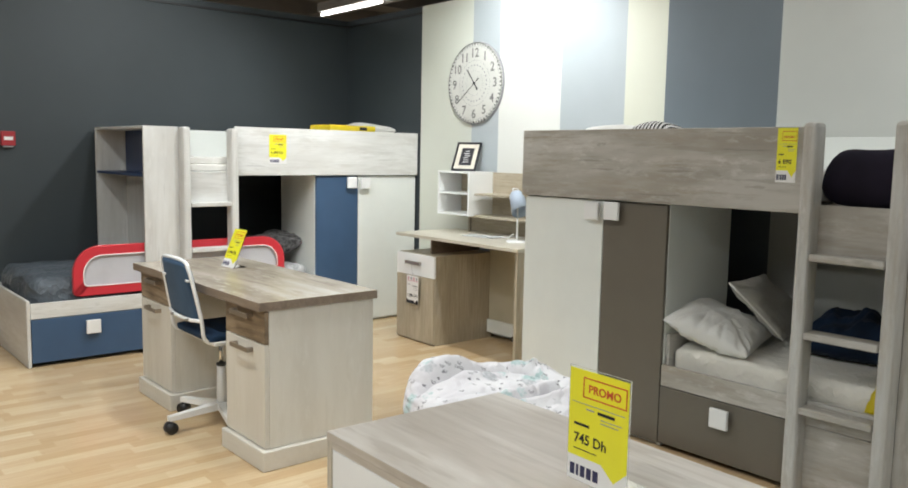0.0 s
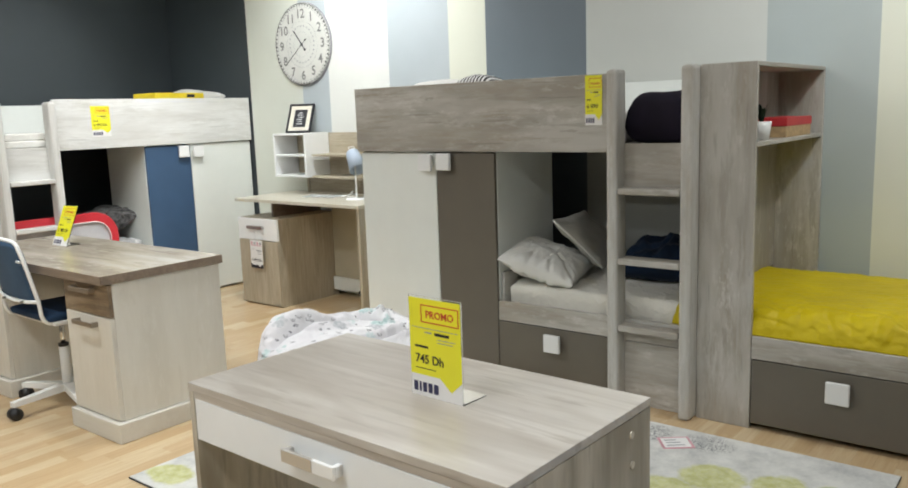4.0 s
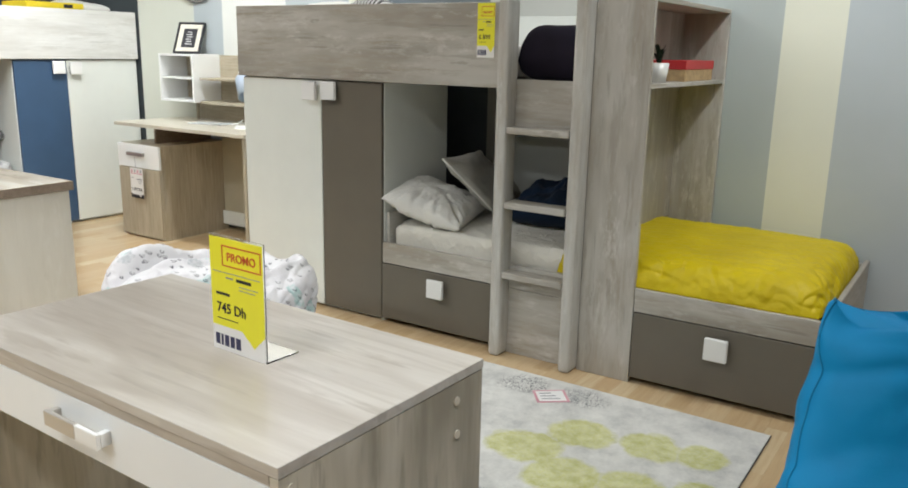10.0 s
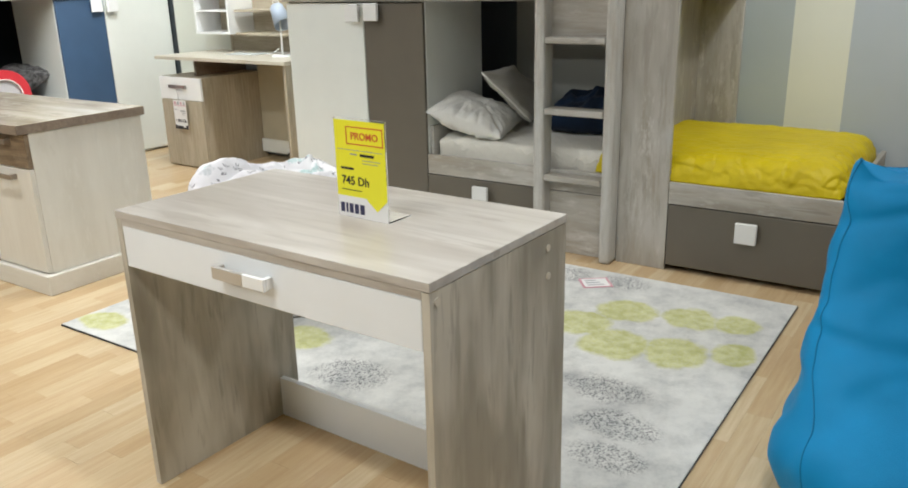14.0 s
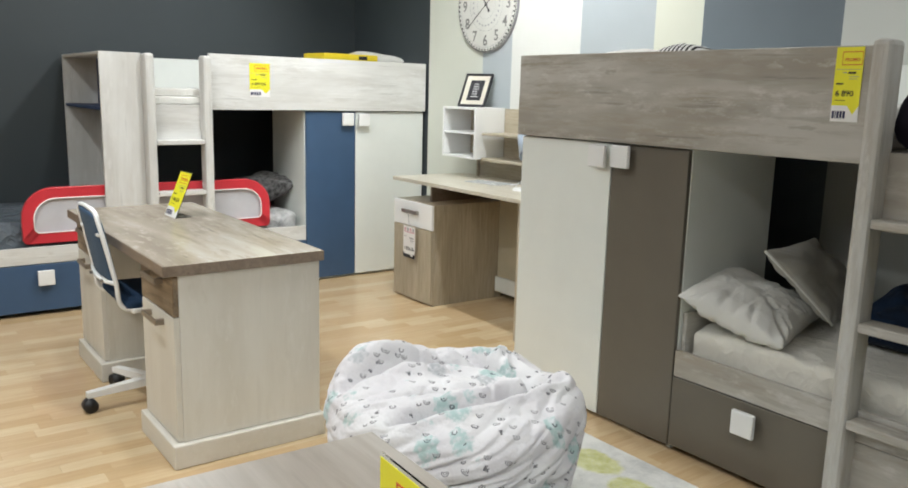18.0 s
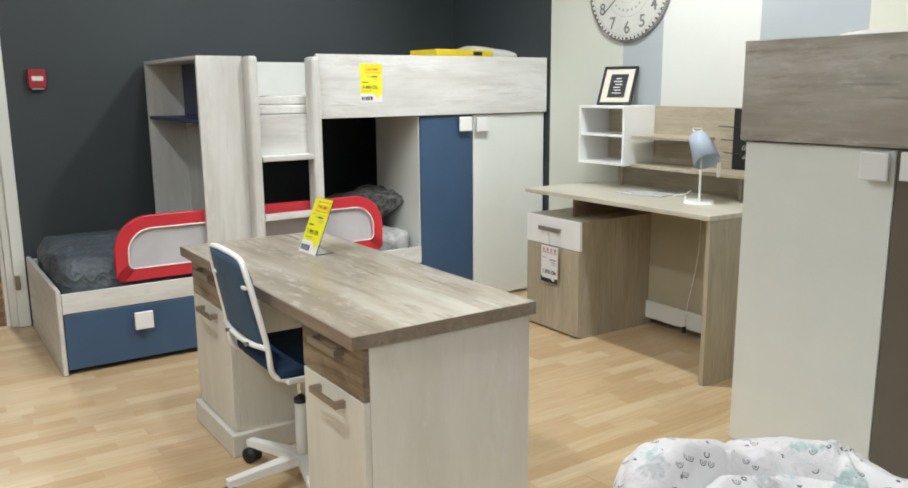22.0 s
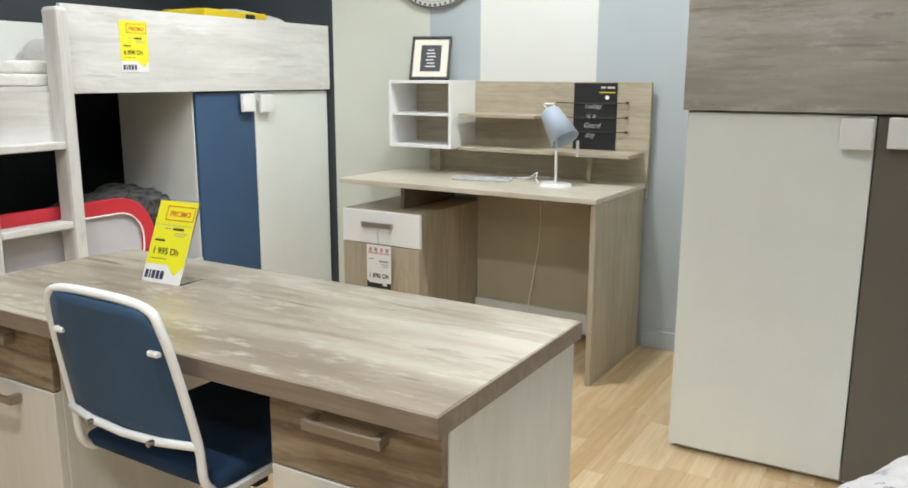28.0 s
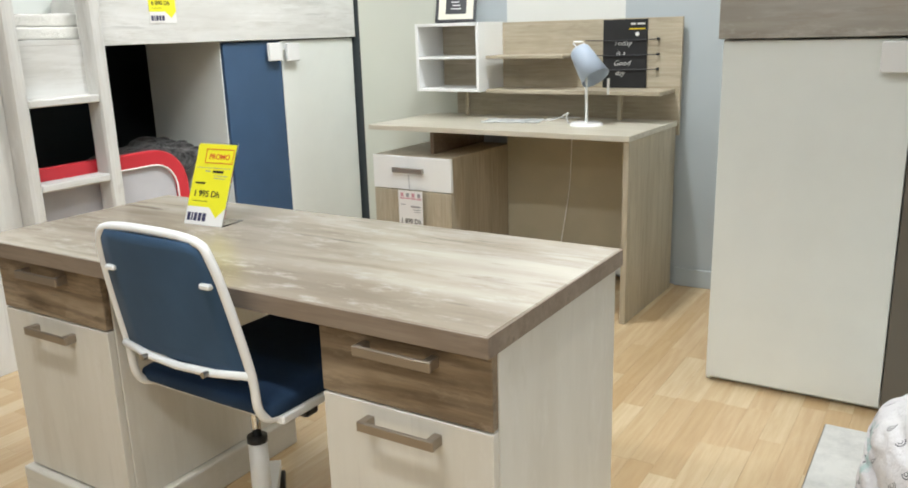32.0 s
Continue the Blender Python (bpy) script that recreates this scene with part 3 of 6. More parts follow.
setting("wall_south", box(-2.72, WALL_X + 0.12, -2.72, -2.6, 0, TOP, 0), unseen_wall, "unseen grey-beige wall, kept dark to limit bounced light", "wall")
setting("trim_north", box(1.96, WALL_X, WALL_Y - 0.012, WALL_Y, TOP - 0.06, TOP - 0.045, 0), black_plastic, "thin dark shadow strip along the wall top", "trim")
setting("trim_east", box(WALL_X - 0.012, WALL_X, 6.32, WALL_Y - 0.012, TOP - 0.06, TOP - 0.045, 0), black_plastic, "thin dark shadow strip along the wall top", "trim")

skirt = box(WALL_X - 0.014, WALL_X, 4.20, 4.54, 0, 0.085, 0.003)
setting("baseboard", skirt, grey_blue_wall, "painted baseboard along the striped wall", "baseboard")
setting("baseboard_south", box(WALL_X - 0.014, WALL_X, -0.09, 1.3, 0, 0.075, 0.003), grey_blue_wall, "grey-blue painted baseboard along the striped wall", "baseboard")
trunking = bmesh.new()
for k in range(3):
    add_box(trunking, WALL_X - 0.018, WALL_X, -0.09, 1.3, 0.082 + k * 0.012, 0.089 + k * 0.012, 0.002)
setting("trim_south", trunking, pale_wall, "pale ribbed cable trunking above the baseboard", "trim")

ceil = bmesh.new()
add_box(ceil, -2.8, 8.1, -2.8, 12.3, 3.20, 3.30, 0)
for k in range(12):
    add_box(ceil, -2.8, 8.1, -2.3 + k * 1.25, -2.20 + k * 1.25, 3.02, 3.20, 0)
for k in range(7):
    add_box(ceil, -1.9 + k * 1.6, -1.84 + k * 1.6, -2.8, 12.3, 2.96, 3.02, 0)
setting("ceiling", ceil, ceiling_mat, "open shop ceiling with pale beams", "ceiling")
setting("outer_wall_north", box(-2.8, 8.1, 12.2, 12.3, -0.05, 3.2, 0), cream_wall, "beige wall of the showroom beyond", "wall")
# the next three outer walls are unseen too, dark to deepen the shadows
setting("outer_wall_east", box(8.0, 8.1, -2.8, 12.2, -0.05, 3.2, 0), unseen_wall, "unseen far outer wall, kept dark to limit bounced light", "wall")
setting("outer_wall_west", box(-2.82, -2.72, -2.8, 12.2, -0.05, 3.2, 0), unseen_wall, "unseen outer wall, kept dark to limit bounced light", "wall")
setting("outer_wall_south", box(-2.8, 8.1, -2.86, -2.76, -0.05, 3.2, 0), unseen_wall, "unseen outer wall, kept dark to limit bounced light", "wall")

# battens added where the fill lamps hang, all out of view
for tx, ty, _ in FILL_TUBES:
    lamp = thing("unseen_tube_lamp", pose(tx, ty, 0), "unseen white ceiling batten with a glowing tube, added as fill light", "ceiling lamp", "ceiling tube lamps")
    part("housing", box(-0.05, 0.05, -0.62, 0.62, 2.95, 3.05, 0.004), white_gloss, lamp)
    part("tube", rod((0, -0.6, 2.92), (0, 0.6, 2.92), 0.016), tube_glow, lamp, "glowing fluorescent tube", True)


# ---- bunk bed units ----
def bunk_bed(m, flip, k, lam, wood_u, wood_z, wood_v, label, shelf_mat, lift=0.0, start=0.0):
    """One unit, u along its front from the wardrobe end, v into its depth; lift raises the upper bunk, start trims the wardrobe end."""
    bed = thing("bunk_bed", m, label, "bunk bed", "bunk bed units")

    def bb(u0, u1, v0, v1, z0, z1, b=0.002):
        return box(flip * u0 * k, flip * u1 * k, v0, v1, z0, z1, b)

    D = 0.985
    # upper bunk
    part("upper_panel", bb(start, 1.552, -0.022, 0.0, 1.128 + lift, 1.464 + lift), wood_u, bed)
    part("upper_end_panel", bb(start, start + 0.022, 0.001, D, 1.128 + lift, 1.464 + lift), wood_v, bed)
    part("upper_back_panel", bb(0.037, 1.93, D - 0.02, D, 1.135 + lift, 1.452 + lift), white_lam, bed, "white back panel of the upper bunk")
    part("upper_base", bb(0.037, 1.93, 0.001, D - 0.021, 1.135 + lift, 1.155 + lift), wood_u, bed)
    part("ladder_rail_panel", bb(1.59, 1.90, 0.0, 0.02, 0.965, 1.165), wood_u, bed)
    # wardrobe
    part("wardrobe_side", bb(start * 1.5, start * 1.5 + 0.018, 0.02, 0.53, 0.0, 1.127 + lift), white_lam, bed)
    part("wardrobe_side", bb(0.899, 0.919, 0.019, 0.53, 0.0, 1.134 + lift), white_lam, bed)
    part("wardrobe_back", bb(0.040, 0.898, 0.51, 0.53, 0.0, 1.134 + lift), white_lam, bed)
    part("end_panel", bb(start * 1.5, start * 1.5 + 0.018, 0.531, D - 0.001, 0.0, 1.127 + lift), white_lam, bed)
    part("wardrobe_base", bb(0.040, 0.898, 0.03, 0.509, 0.0, 0.06), white_lam, bed)
    d1 = part("wardrobe_door", bb(start * 1.5 + 0.004, 0.550, -0.001, 0.018, 0.018, 1.122 + lift), white_lam, bed, "plain white wardrobe door")
    d2 = part("wardrobe_door", bb(0.554, 0.916, -0.001, 0.018, 0.018, 1.122 + lift), lam, bed)
    knob(flip * 0.505 * k, 0, 1.072 + lift * 0.8, d1)
    knob(flip * 0.625 * k, 0, 1.078 + lift * 0.8, d2)
    # lower bed
    part("side_rail", bb(0.921, 1.90, 0.0, 0.02, 0.294, 0.391), wood_u, bed)
    d3 = part("drawer_front", bb(0.920, 1.548, -0.001, 0.018, 0.024, 0.290), lam, bed)
    knob(flip * 1.245 * k, 0, 0.225, d3)
    part("ladder_panel", bb(1.59, 1.90, 0.003, 0.02, 0.0, 0.29), wood_u, bed)
    part("foot_rail", bb(2.165, 2.842, 0.0, 0.02, 0.297, 0.391), wood_u, bed)
    d4 = part("drawer_front", bb(2.167, 2.840, -0.001, 0.018, 0.026, 0.293), lam, bed)
    knob(flip * 2.50 * k, 0, 0.221, d4)
    part("foot_board", bb(2.843, 2.865, -0.002, D, 0.0, 0.412, 0.006), wood_v, bed)
    part("slat_base", bb(0.94, 2.80, 0.022, D - 0.02, 0.25, 0.29), wood_u, bed)
    part("back_rail", bb(0.54, 2.842, D - 0.018, D, 0.0, 0.395), wood_u, bed)
    # ladder
    for u in (1.553, 1.884):
        b = bmesh.new()
        a0, a1 = sorted((flip * u * k, flip * (u + 0.052) * k))
        add_box(b, a0, a1, -0.075, 0.022, 0.0, 1.478, 0.016)
        part("ladder_post", b, lit_grey_post if wood_z is grey_z else wood_z, bed)
    for z in (0.362, 0.660, 0.965):
        part("rung", bb(1.606, 1.883, -0.070, 0.012, z - 0.014, z + 0.014, 0.004), wood_u, bed)
    # tower
    part("tower_front", bb(1.937, 2.163, 0.0, 0.02, 0.0, 1.478), wood_z, bed)
    part("tower_back", bb(1.937, 2.163, D - 0.02, D, 0.0, 1.478), wood_z, bed)
    part("tower_wall", bb(1.937, 1.955, 0.07, D - 0.021, 0.505, 1.46), wood_z, bed)
    part("tower_top", bb(1.937, 2.163, 0.021, D - 0.021, 1.460, 1.478), wood_v, bed)
    part("tower_shelf", bb(1.957, 2.160, 0.022, D - 0.022, 1.148, 1.166), shelf_mat, bed)
    return bed


RB = pose(3.90, 4.15, 0, 0, 0, -90)
LB = pose(4.885, 6.36, 0)
KL = 1.02
right_bed = bunk_bed(RB, 1, 1.0, taupe_lam, grey_x, grey_z, grey_y, "grey-washed pine bunk unit with taupe doors, drawers and a ladder", grey_y, 0.0, 0.014)
left_bed = bunk_bed(LB, -1, KL, blue_lam, pale_x, pale_z, pale_y, "white-washed pine bunk unit with blue doors, drawers and a ladder", navy_lam, 0.030)
part("tower_blue_back", box(-1.957 * KL - 0.01, -1.957 * KL - 0.004, 0.55, 0.93, 1.168, 1.46, 0), navy_lam, left_bed, "navy blue back of the upper shelf bay")

solo("mattress", slab(0.941, 2.70, 0.052, 0.90, 0.292, 0.474, n=84, edge=0.03, wrinkle=0.007, seed=2, freq=8), sheet_linen, RB, "mattress in a creased white sheet on the lower bunk", "mattress", smooth=True)
part("head_board", box(0.921, 0.939, 0.03, 0.96, 0.292, 0.53, 0.003), grey_y, right_bed)
quilt_mat = quilt_material()


def draped_quilt(u0, u1, v0, v1, z0, h, n=170):
    """A padded quilt over the mattress: rounded sides, gathered in short creases along its edges."""
    bm = bmesh.new()
    grid = []
    for i in range(n + 1):
        row = []
        for j in range(n + 1):
            a, c = math.sin((i / n - 0.5) * math.pi), math.sin((j / n - 0.5) * math.pi)
            rise = max(0.0, 1 - abs(a) ** (12 if a > 0 else 26)) ** 0.5 * max(0.0, 1 - abs(c) ** 9) ** 0.5
            u = (u0 + u1) / 2 + a * (u1 - u0) / 2 * (1 - 0.03 * abs(c) ** 10)
            v = (v0 + v1) / 2 + c * (v1 - v0) / 2 * (1 - 0.03 * abs(a) ** 10)
            z = z0 + h * rise
            soft = noise.noise(Vector((u * 3.2, v * 3.2, 1.7))) * 0.012
            warp = noise.noise(Vector((u * 5, v * 5, 4.0))) * 0.10
            gather = max(0.0, 1 - abs(noise.noise(Vector(((u + warp) * 12, v * 3.5 + warp * 6, z * 7)))) * 4.5) ** 1.6
            cross = max(0.0, 1 - abs(noise.noise(Vector((u * 5 + v * 9, (v - warp) * 15, z * 9 + 7)))) * 4.5) ** 1.6
            fine = noise.noise(Vector((u * 30, v * 30, z * 24))) * 0.0035
            edge = max(abs(a) ** 4, abs(c) ** 3)
            front = edge if c < 0 else 0.6 * edge
            k = ((0.55 * gather + 0.45 * cross) * -0.016 * (0.10 + front) + fine * (0.5 + edge)) * min(1.0, rise * 2)
            hem = 0.008 * noise.noise(Vector((u * 14, v * 9, 2.0))) * edge
            row.append(bm.verts.new((u + k * a * edge, v + (k + hem) * c * edge, z + (soft + k) * rise)))
        grid.append(row)
    for i in range(n):
        for j in range(n):
            bm.faces.new((grid[i][j], grid[i + 1][j], grid[i + 1][j + 1], grid[i][j + 1]))
    rim = grid[0] + [r[-1] for r in grid[1:]] + grid[-1][-2::-1] + [r[0] for r in grid[-2:0:-1]]
    bm.faces.new(rim)
    return bm


solo("quilt", draped_quilt(1.800, 2.838, 0.010, 0.964, 0.392, 0.126), quilt_mat, RB, "mustard yellow quilt spread over the lower bunk", "quilt", smooth=True)


def leaning(origin, ax, ay):
    """A frame from two directions: along the width and along the depth."""
    x = Vector(ax).normalized()
    y = (Vector(ay) - x * x.dot(Vector(ay))).normalized()
    z = x.cross(y)
    return Matrix(((x.x, y.x, z.x, origin[0]), (x.y, y.y, z.y, origin[1]), (x.z, y.z, z.z, origin[2]), (0, 0, 0, 1)))


def pillow_bm(w, d, h, seed, n=64, pull=0.10, fold=0.014):
    """A flat feather pillow: pointed corners, thin seamed rim, creases that run in from the corners; its rim lies at z = 0."""
    bm = bmesh.new()
    for side in (1, -1):
        rows = []
        for i in range(n + 1):
            row = []
            for j in range(n + 1):
                a, c = math.sin((i / n - 0.5) * math.pi), math.sin((j / n - 0.5) * math.pi)
                x, y = a * w / 2 * (1 - pull * (1 - c * c)), c * d / 2 * (1 - pull * (1 - a * a))
                e = (max(0.0, 1 - a * a) * max(0.0, 1 - c * c)) ** 0.34
                corner = abs(a * c) ** 1.5
                far = math.atan2(abs(y) - d * 0.1, abs(x) - w * 0.1 + 1e-6)
                crease = max(0.0, 1 - abs(noise.noise(Vector((far * 3.5 + seed, x * 3 + seed, y * 3)))) * 4) ** 2
                lump = noise.fractal(Vector((x * 5 + seed, y * 5, side * 3.1)), 0.9, 2.0, 3)
                z = side * h * (0.55 if side > 0 else 0.45) * e + (lump * 0.022 - crease * fold * (0.5 + 1.5 * corner)) * min(1.0, e * 2) * side
                z += 0.012 * noise.noise(Vector((x * 8, y * 8, seed))) * (1 - e)
                row.append(bm.verts.new((x, y, z)))
            rows.append(row)
        for i in range(n):
            for j in range(n):
                bm.faces.new((rows[i][j], rows[i + 1][j], rows[i + 1][j + 1], rows[i][j + 1]))
    bmesh.ops.remove_doubles(bm, verts=bm.verts, dist=0.0005)
    return bm


solo("pillow", pillow_bm(0.39, 0.46, 0.170, 1.0, pull=0.05, fold=0.022), white_linen, leaning((4.128, 3.085, 0.556), (0.105, -0.361, -0.116), (0.44, 0.11, 0.01)), "plump white pillow drooping over the mattress edge", "pillow", smooth=True)
# the grey pillow sags out of square against the back of the bunk
SAG = Matrix(((1, 0.40, 0, 0), (0, 0.917, 0, 0), (0, 0, 1, 0), (0, 0, 0, 1)))
grey_bm = pillow_bm(0.355, 0.53, 0.10, 4.0, 48, 0.05, 0.008)
bmesh.ops.transform(grey_bm, matrix=SAG, verts=grey_bm.verts)
grey_one = solo("pillow", grey_bm, grey_pillow, leaning((4.4055, 2.9785, 0.6505), (0.179, -0.175, -0.253), (0.53, 0.124, -0.016)), "grey-white pillow leaning behind another pillow", "pillow", smooth=True)
part("piping", add_sweep(bmesh.new(), [SAG @ Vector((0.178 * k, -0.265 * (1 - 0.05 * (1 - k * k)), 0.002)) for k in (-1.0, -0.6, -0.2, 0.2, 0.6, 1.0)], 0.005, 6), white_linen, grey_one, "pale piped edge", True)
solo("navy_jacket", cushion(0.62, 0.42, 0.20, n=60, seed=7.0, wrinkle=0.085, corner=2.6), navy_cloth, RB @ pose(1.63, 0.58, 0.462, 0, 0, 12), "crumpled navy jacket lying on the lower bunk", "jacket", smooth=True)
solo("upper_mattress", slab(0.03, 1.50, 0.03, 0.92, 1.157, 1.30, edge=0.03, wrinkle=0.004, seed=8), white_linen, RB, "white mattress on the upper bunk", "mattress", smooth=True)
solo("cushion", cushion(0.36, 0.40, 0.225, seed=9.0, wrinkle=0.006, corner=7), dark_cloth, RB @ pose(1.752, 0.25, 1.157), "black-purple plush cushion on the upper bunk", "cushion", smooth=True)

solo("mattress", slab(-2.20 * KL, -0.945 * KL, 0.06, 0.90, 0.292, 0.485, edge=0.06, wrinkle=0.012, seed=12), light_patterned, LB, "mattress in a pale grey patterned sheet on the lower bunk", "mattress", smooth=True)
solo("blanket", slab(-2.825 * KL, -2.05 * KL, 0.050, 0.94, 0.293, 0.545, n=50, edge=0.07, wrinkle=0.015, seed=13, freq=4, droop=0.02), blanket_cloth, LB, "crumpled dark grey blanket over the bunk's foot end", "blanket", smooth=True)
solo("pillow", pillow_bm(0.60, 0.46, 0.20, 14.0, pull=0.06, fold=0.02), grey_linen, LB @ pose(-1.15, 0.46, 0.575, 0, -14, -8), "dark grey patterned pillow on the lower bunk", "pillow", smooth=True)
solo("upper_mattress", slab(-1.15 * KL, -0.03, 0.03, 0.92, 1.187, 1.40, edge=0.05, wrinkle=0.012, seed=15), white_linen, LB, "thick white bedding on the upper bunk", "mattress", smooth=True)
for k, (z0, z1) in enumerate(((1.187, 1.232), (1.233, 1.280))):
    solo("folded_sheet", slab(-1.925 * KL, -1.56 * KL, 0.028 + 0.02 * k, 0.70, z0, z1, n=34, edge=0.010, wrinkle=0.003, seed=31 + k, freq=6), white_linen, LB, "folded white sheet stacked on the upper bunk", "sheet", "folded sheets", smooth=True)


# ---- double pedestal desk ----
def bar_handle(x, y, z, parent, length=0.19, mat=bronze):
    b = box(x - 0.032, x - 0.024, y - length / 2, y + length / 2, z - 0.010, z + 0.010, 0.002)
    for e in (-1, 1):
        add_box(b, x - 0.025, x + 0.001, y + e * (length / 2 - 0.010) - 0.008, y + e * (length / 2 - 0.010) + 0.008, z - 0.010, z + 0.010, 0.001)
    return part("handle", b, mat, parent, "square metal bar handle")


pedestal_desk = thing("pedestal_desk", pose(2.310, 4.063, 0), "double pedestal desk in whitewashed wood with weathered oak top", "desk")
DW, DL = 0.588, 1.458
part("tabletop", box(0.004, DW - 0.004, 0.004, DL - 0.004, 0.678, 0.716, 0.002), plank_y, pedestal_desk, "weathered grey-brown oak top")
for args in ((0, 0.0038, 0, DL), (DW - 0.0038, DW, 0, DL), (0.0039, DW - 0.0039, 0, 0.0038), (0.0039, DW - 0.0039, DL - 0.0038, DL)):
    part("edge_band", box(*args, 0.6782, 0.7152, 0.0008), edge_oak, pedestal_desk, "darker brown edge band")
for y0, y1 in ((0.010, 0.378), (1.020, 1.430)):
    part("pedestal", box(0.052, 0.572, y0, y1, 0.088, 0.677), cream_z, pedestal_desk)
    part("plinth", box(0.012, 0.584, y0 - 0.022, y1 + 0.014, 0, 0.086, 0.005), cream_y, pedestal_desk)
    dr = part("drawer_front", box(0.032, 0.0515, y0 + 0.002, y1 - 0.002, 0.535, 0.672), brown_y, pedestal_desk, "brown oak drawer front")
    bar_handle(0.032, (y0 + y1) / 2, 0.642, dr, 0.165)
    dd = part("door", box(0.032, 0.0515, y0 + 0.002, y1 - 0.002, 0.092, 0.531), cream_z, pedestal_desk)
    bar_handle(0.032, (y0 + y1) / 2, 0.497, dd, 0.165)
part("stretcher", box(0.535, 0.555, 0.379, 1.019, 0.52, 0.677), cream_y, pedestal_desk)


# ---- swivel chair ----
def swivel_chair(m):
    c = thing("swivel_chair", m, "blue swivel desk chair with white tube frame on castors", "chair")
    seat = slab(-0.225, 0.20, -0.20, 0.20, 0.452, 0.492, n=14, edge=0.018, wrinkle=0.002, seed=3)
    part("seat", seat, black_cloth, c, "dark navy upholstered seat", True)
    part("seat_shell", box(-0.20, 0.19, -0.206, 0.206, 0.438, 0.458, 0.004), white_gloss, c)
    w = 0.185
    loop = [(-0.06, -w, 0.452), (-0.19, -w, 0.450), (-0.238, -w, 0.478), (-0.250, -w, 0.56), (-0.278, -w * 0.95, 0.70), (-0.296, -w * 0.87, 0.790), (-0.301, -w * 0.70, 0.826),
            (-0.303, 0, 0.834), (-0.301, w * 0.70, 0.826), (-0.296, w * 0.87, 0.790), (-0.278, w * 0.95, 0.70), (-0.250, w, 0.56), (-0.238, w, 0.478), (-0.19, w, 0.450), (-0.06, w, 0.452)]
    part("back_frame", add_sweep(bmesh.new(), smooth_line(loop, 5), 0.0090, 10), white_gloss, c, "white tube frame", True)
    b = bmesh.new()
    rows, n = [], 12
    for side in (0, 1):
        grid = []
        for i in range(n + 1):
            s = i / n
            z = 0.560 + 0.264 * s
            x = -0.250 - 0.050 * s
            half = 0.173 * (1 - 0.06 * s) * (1 - 0.24 * max(0, (s - 0.78) / 0.22) ** 2.2)
            row = []
            for j in range(9):
                y = (j / 4 - 1) * half
                row.append(b.verts.new((x - 0.016 * (1 - (y / 0.2) ** 2) + side * 0.016, y, z)))
            grid.append(row)
        for i in range(n):
            for j in range(8):
                b.faces.new((grid[i][j], grid[i][j + 1], grid[i + 1][j + 1], grid[i + 1][j]))
        rows.append(grid)
    rim = [[g[0][j] for j in range(9)] + [g[i][8] for i in range(1, n + 1)] + [g[n][j] for j in range(7, -1, -1)] + [g[i][0] for i in range(n - 1, 0, -1)] for g in rows]
    for i in range(len(rim[0])):
        k = (i + 1) % len(rim[0])
        b.faces.new((rim[0][i], rim[0][k], rim[1][k], rim[1][i]))
    part("backrest", b, blue_cloth, c, "blue fabric backrest panel", True)
    part("cross_bar", add_sweep(bmesh.new(), [(-0.256, -w, 0.560), (-0.268, -0.1, 0.553), (-0.272, 0, 0.550), (-0.268, 0.1, 0.553), (-0.256, w, 0.560)], 0.0085), white_gloss, c, "white cross bar", True)
    for y in (-0.165, 0.165):
        part("clip", box(-0.302, -0.282, y * 0.84 - 0.014, y * 0.84 + 0.014, 0.736, 0.747, 0.003), white_gloss, c)
        part("bolt", rod((-0.275, y * 0.55, 0.554), (-0.288, y * 0.55, 0.554), 0.006), metal, c)
    cx, cy = -0.072, 0.018
    part("gas_column", rod((cx, cy, 0.26), (cx, cy, 0.440), 0.011), chrome, c, "chrome gas column", True)
    part("column_sleeve", rod((cx, cy, 0.075), (cx, cy, 0.290), 0.024, 0.022), white_gloss, c, "white column sleeve", True)
    part("collar", rod((cx, cy, 0.286), (cx, cy, 0.300), 0.0235), black_plastic, c, "black collar", True)
    part("tilt_lever", add_box(rod((-0.06, 0.0, 0.425), (-0.06, -0.125, 0.402), 0.005), -0.08, -0.04, -0.150, -0.105, 0.386, 0.410, 0.006), black_plastic, c, "black adjusting lever")
    for k in range(5):
        a = radians(184 + 72 * k)
        d = Vector((math.cos(a), math.sin(a), 0))
        n_ = Vector((-d.y, d.x, 0))
        b = bmesh.new()
        vs = []
        for r, hw, zt, zb in ((0.02, 0.022, 0.105, 0.070), (0.27, 0.015, 0.085, 0.062)):
            vs.append([b.verts.new(Vector((cx, cy, 0)) + d * r + n_ * sgn * hw + Vector((0, 0, z))) for sgn, z in ((-1, zb), (1, zb), (1, zt), (-1, zt))])
        for i in range(4):
            b.faces.new((vs[0][i], vs[0][(i + 1) % 4], vs[1][(i + 1) % 4], vs[1][i]))
        b.faces.new(vs[0][::-1]), b.faces.new(vs[1])
        arm = part("base_arm", b, white_gloss, c)
        p = d * 0.26 + Vector((cx, cy, 0))
        wheel = rod(p + n_ * -0.022 + Vector((0, 0, 0.028)), p + n_ * 0.022 + Vector((0, 0, 0.028)), 0.028, n=16)
        add_rod(wheel, p + Vector((0, 0, 0.04)), p + Vector((0, 0, 0.068)), 0.008)
        part("castor", wheel, black_plastic, arm, "black twin castor", True)
    return c


swivel_chair(pose(2.535, 4.742, 0, 0, 0, -1))


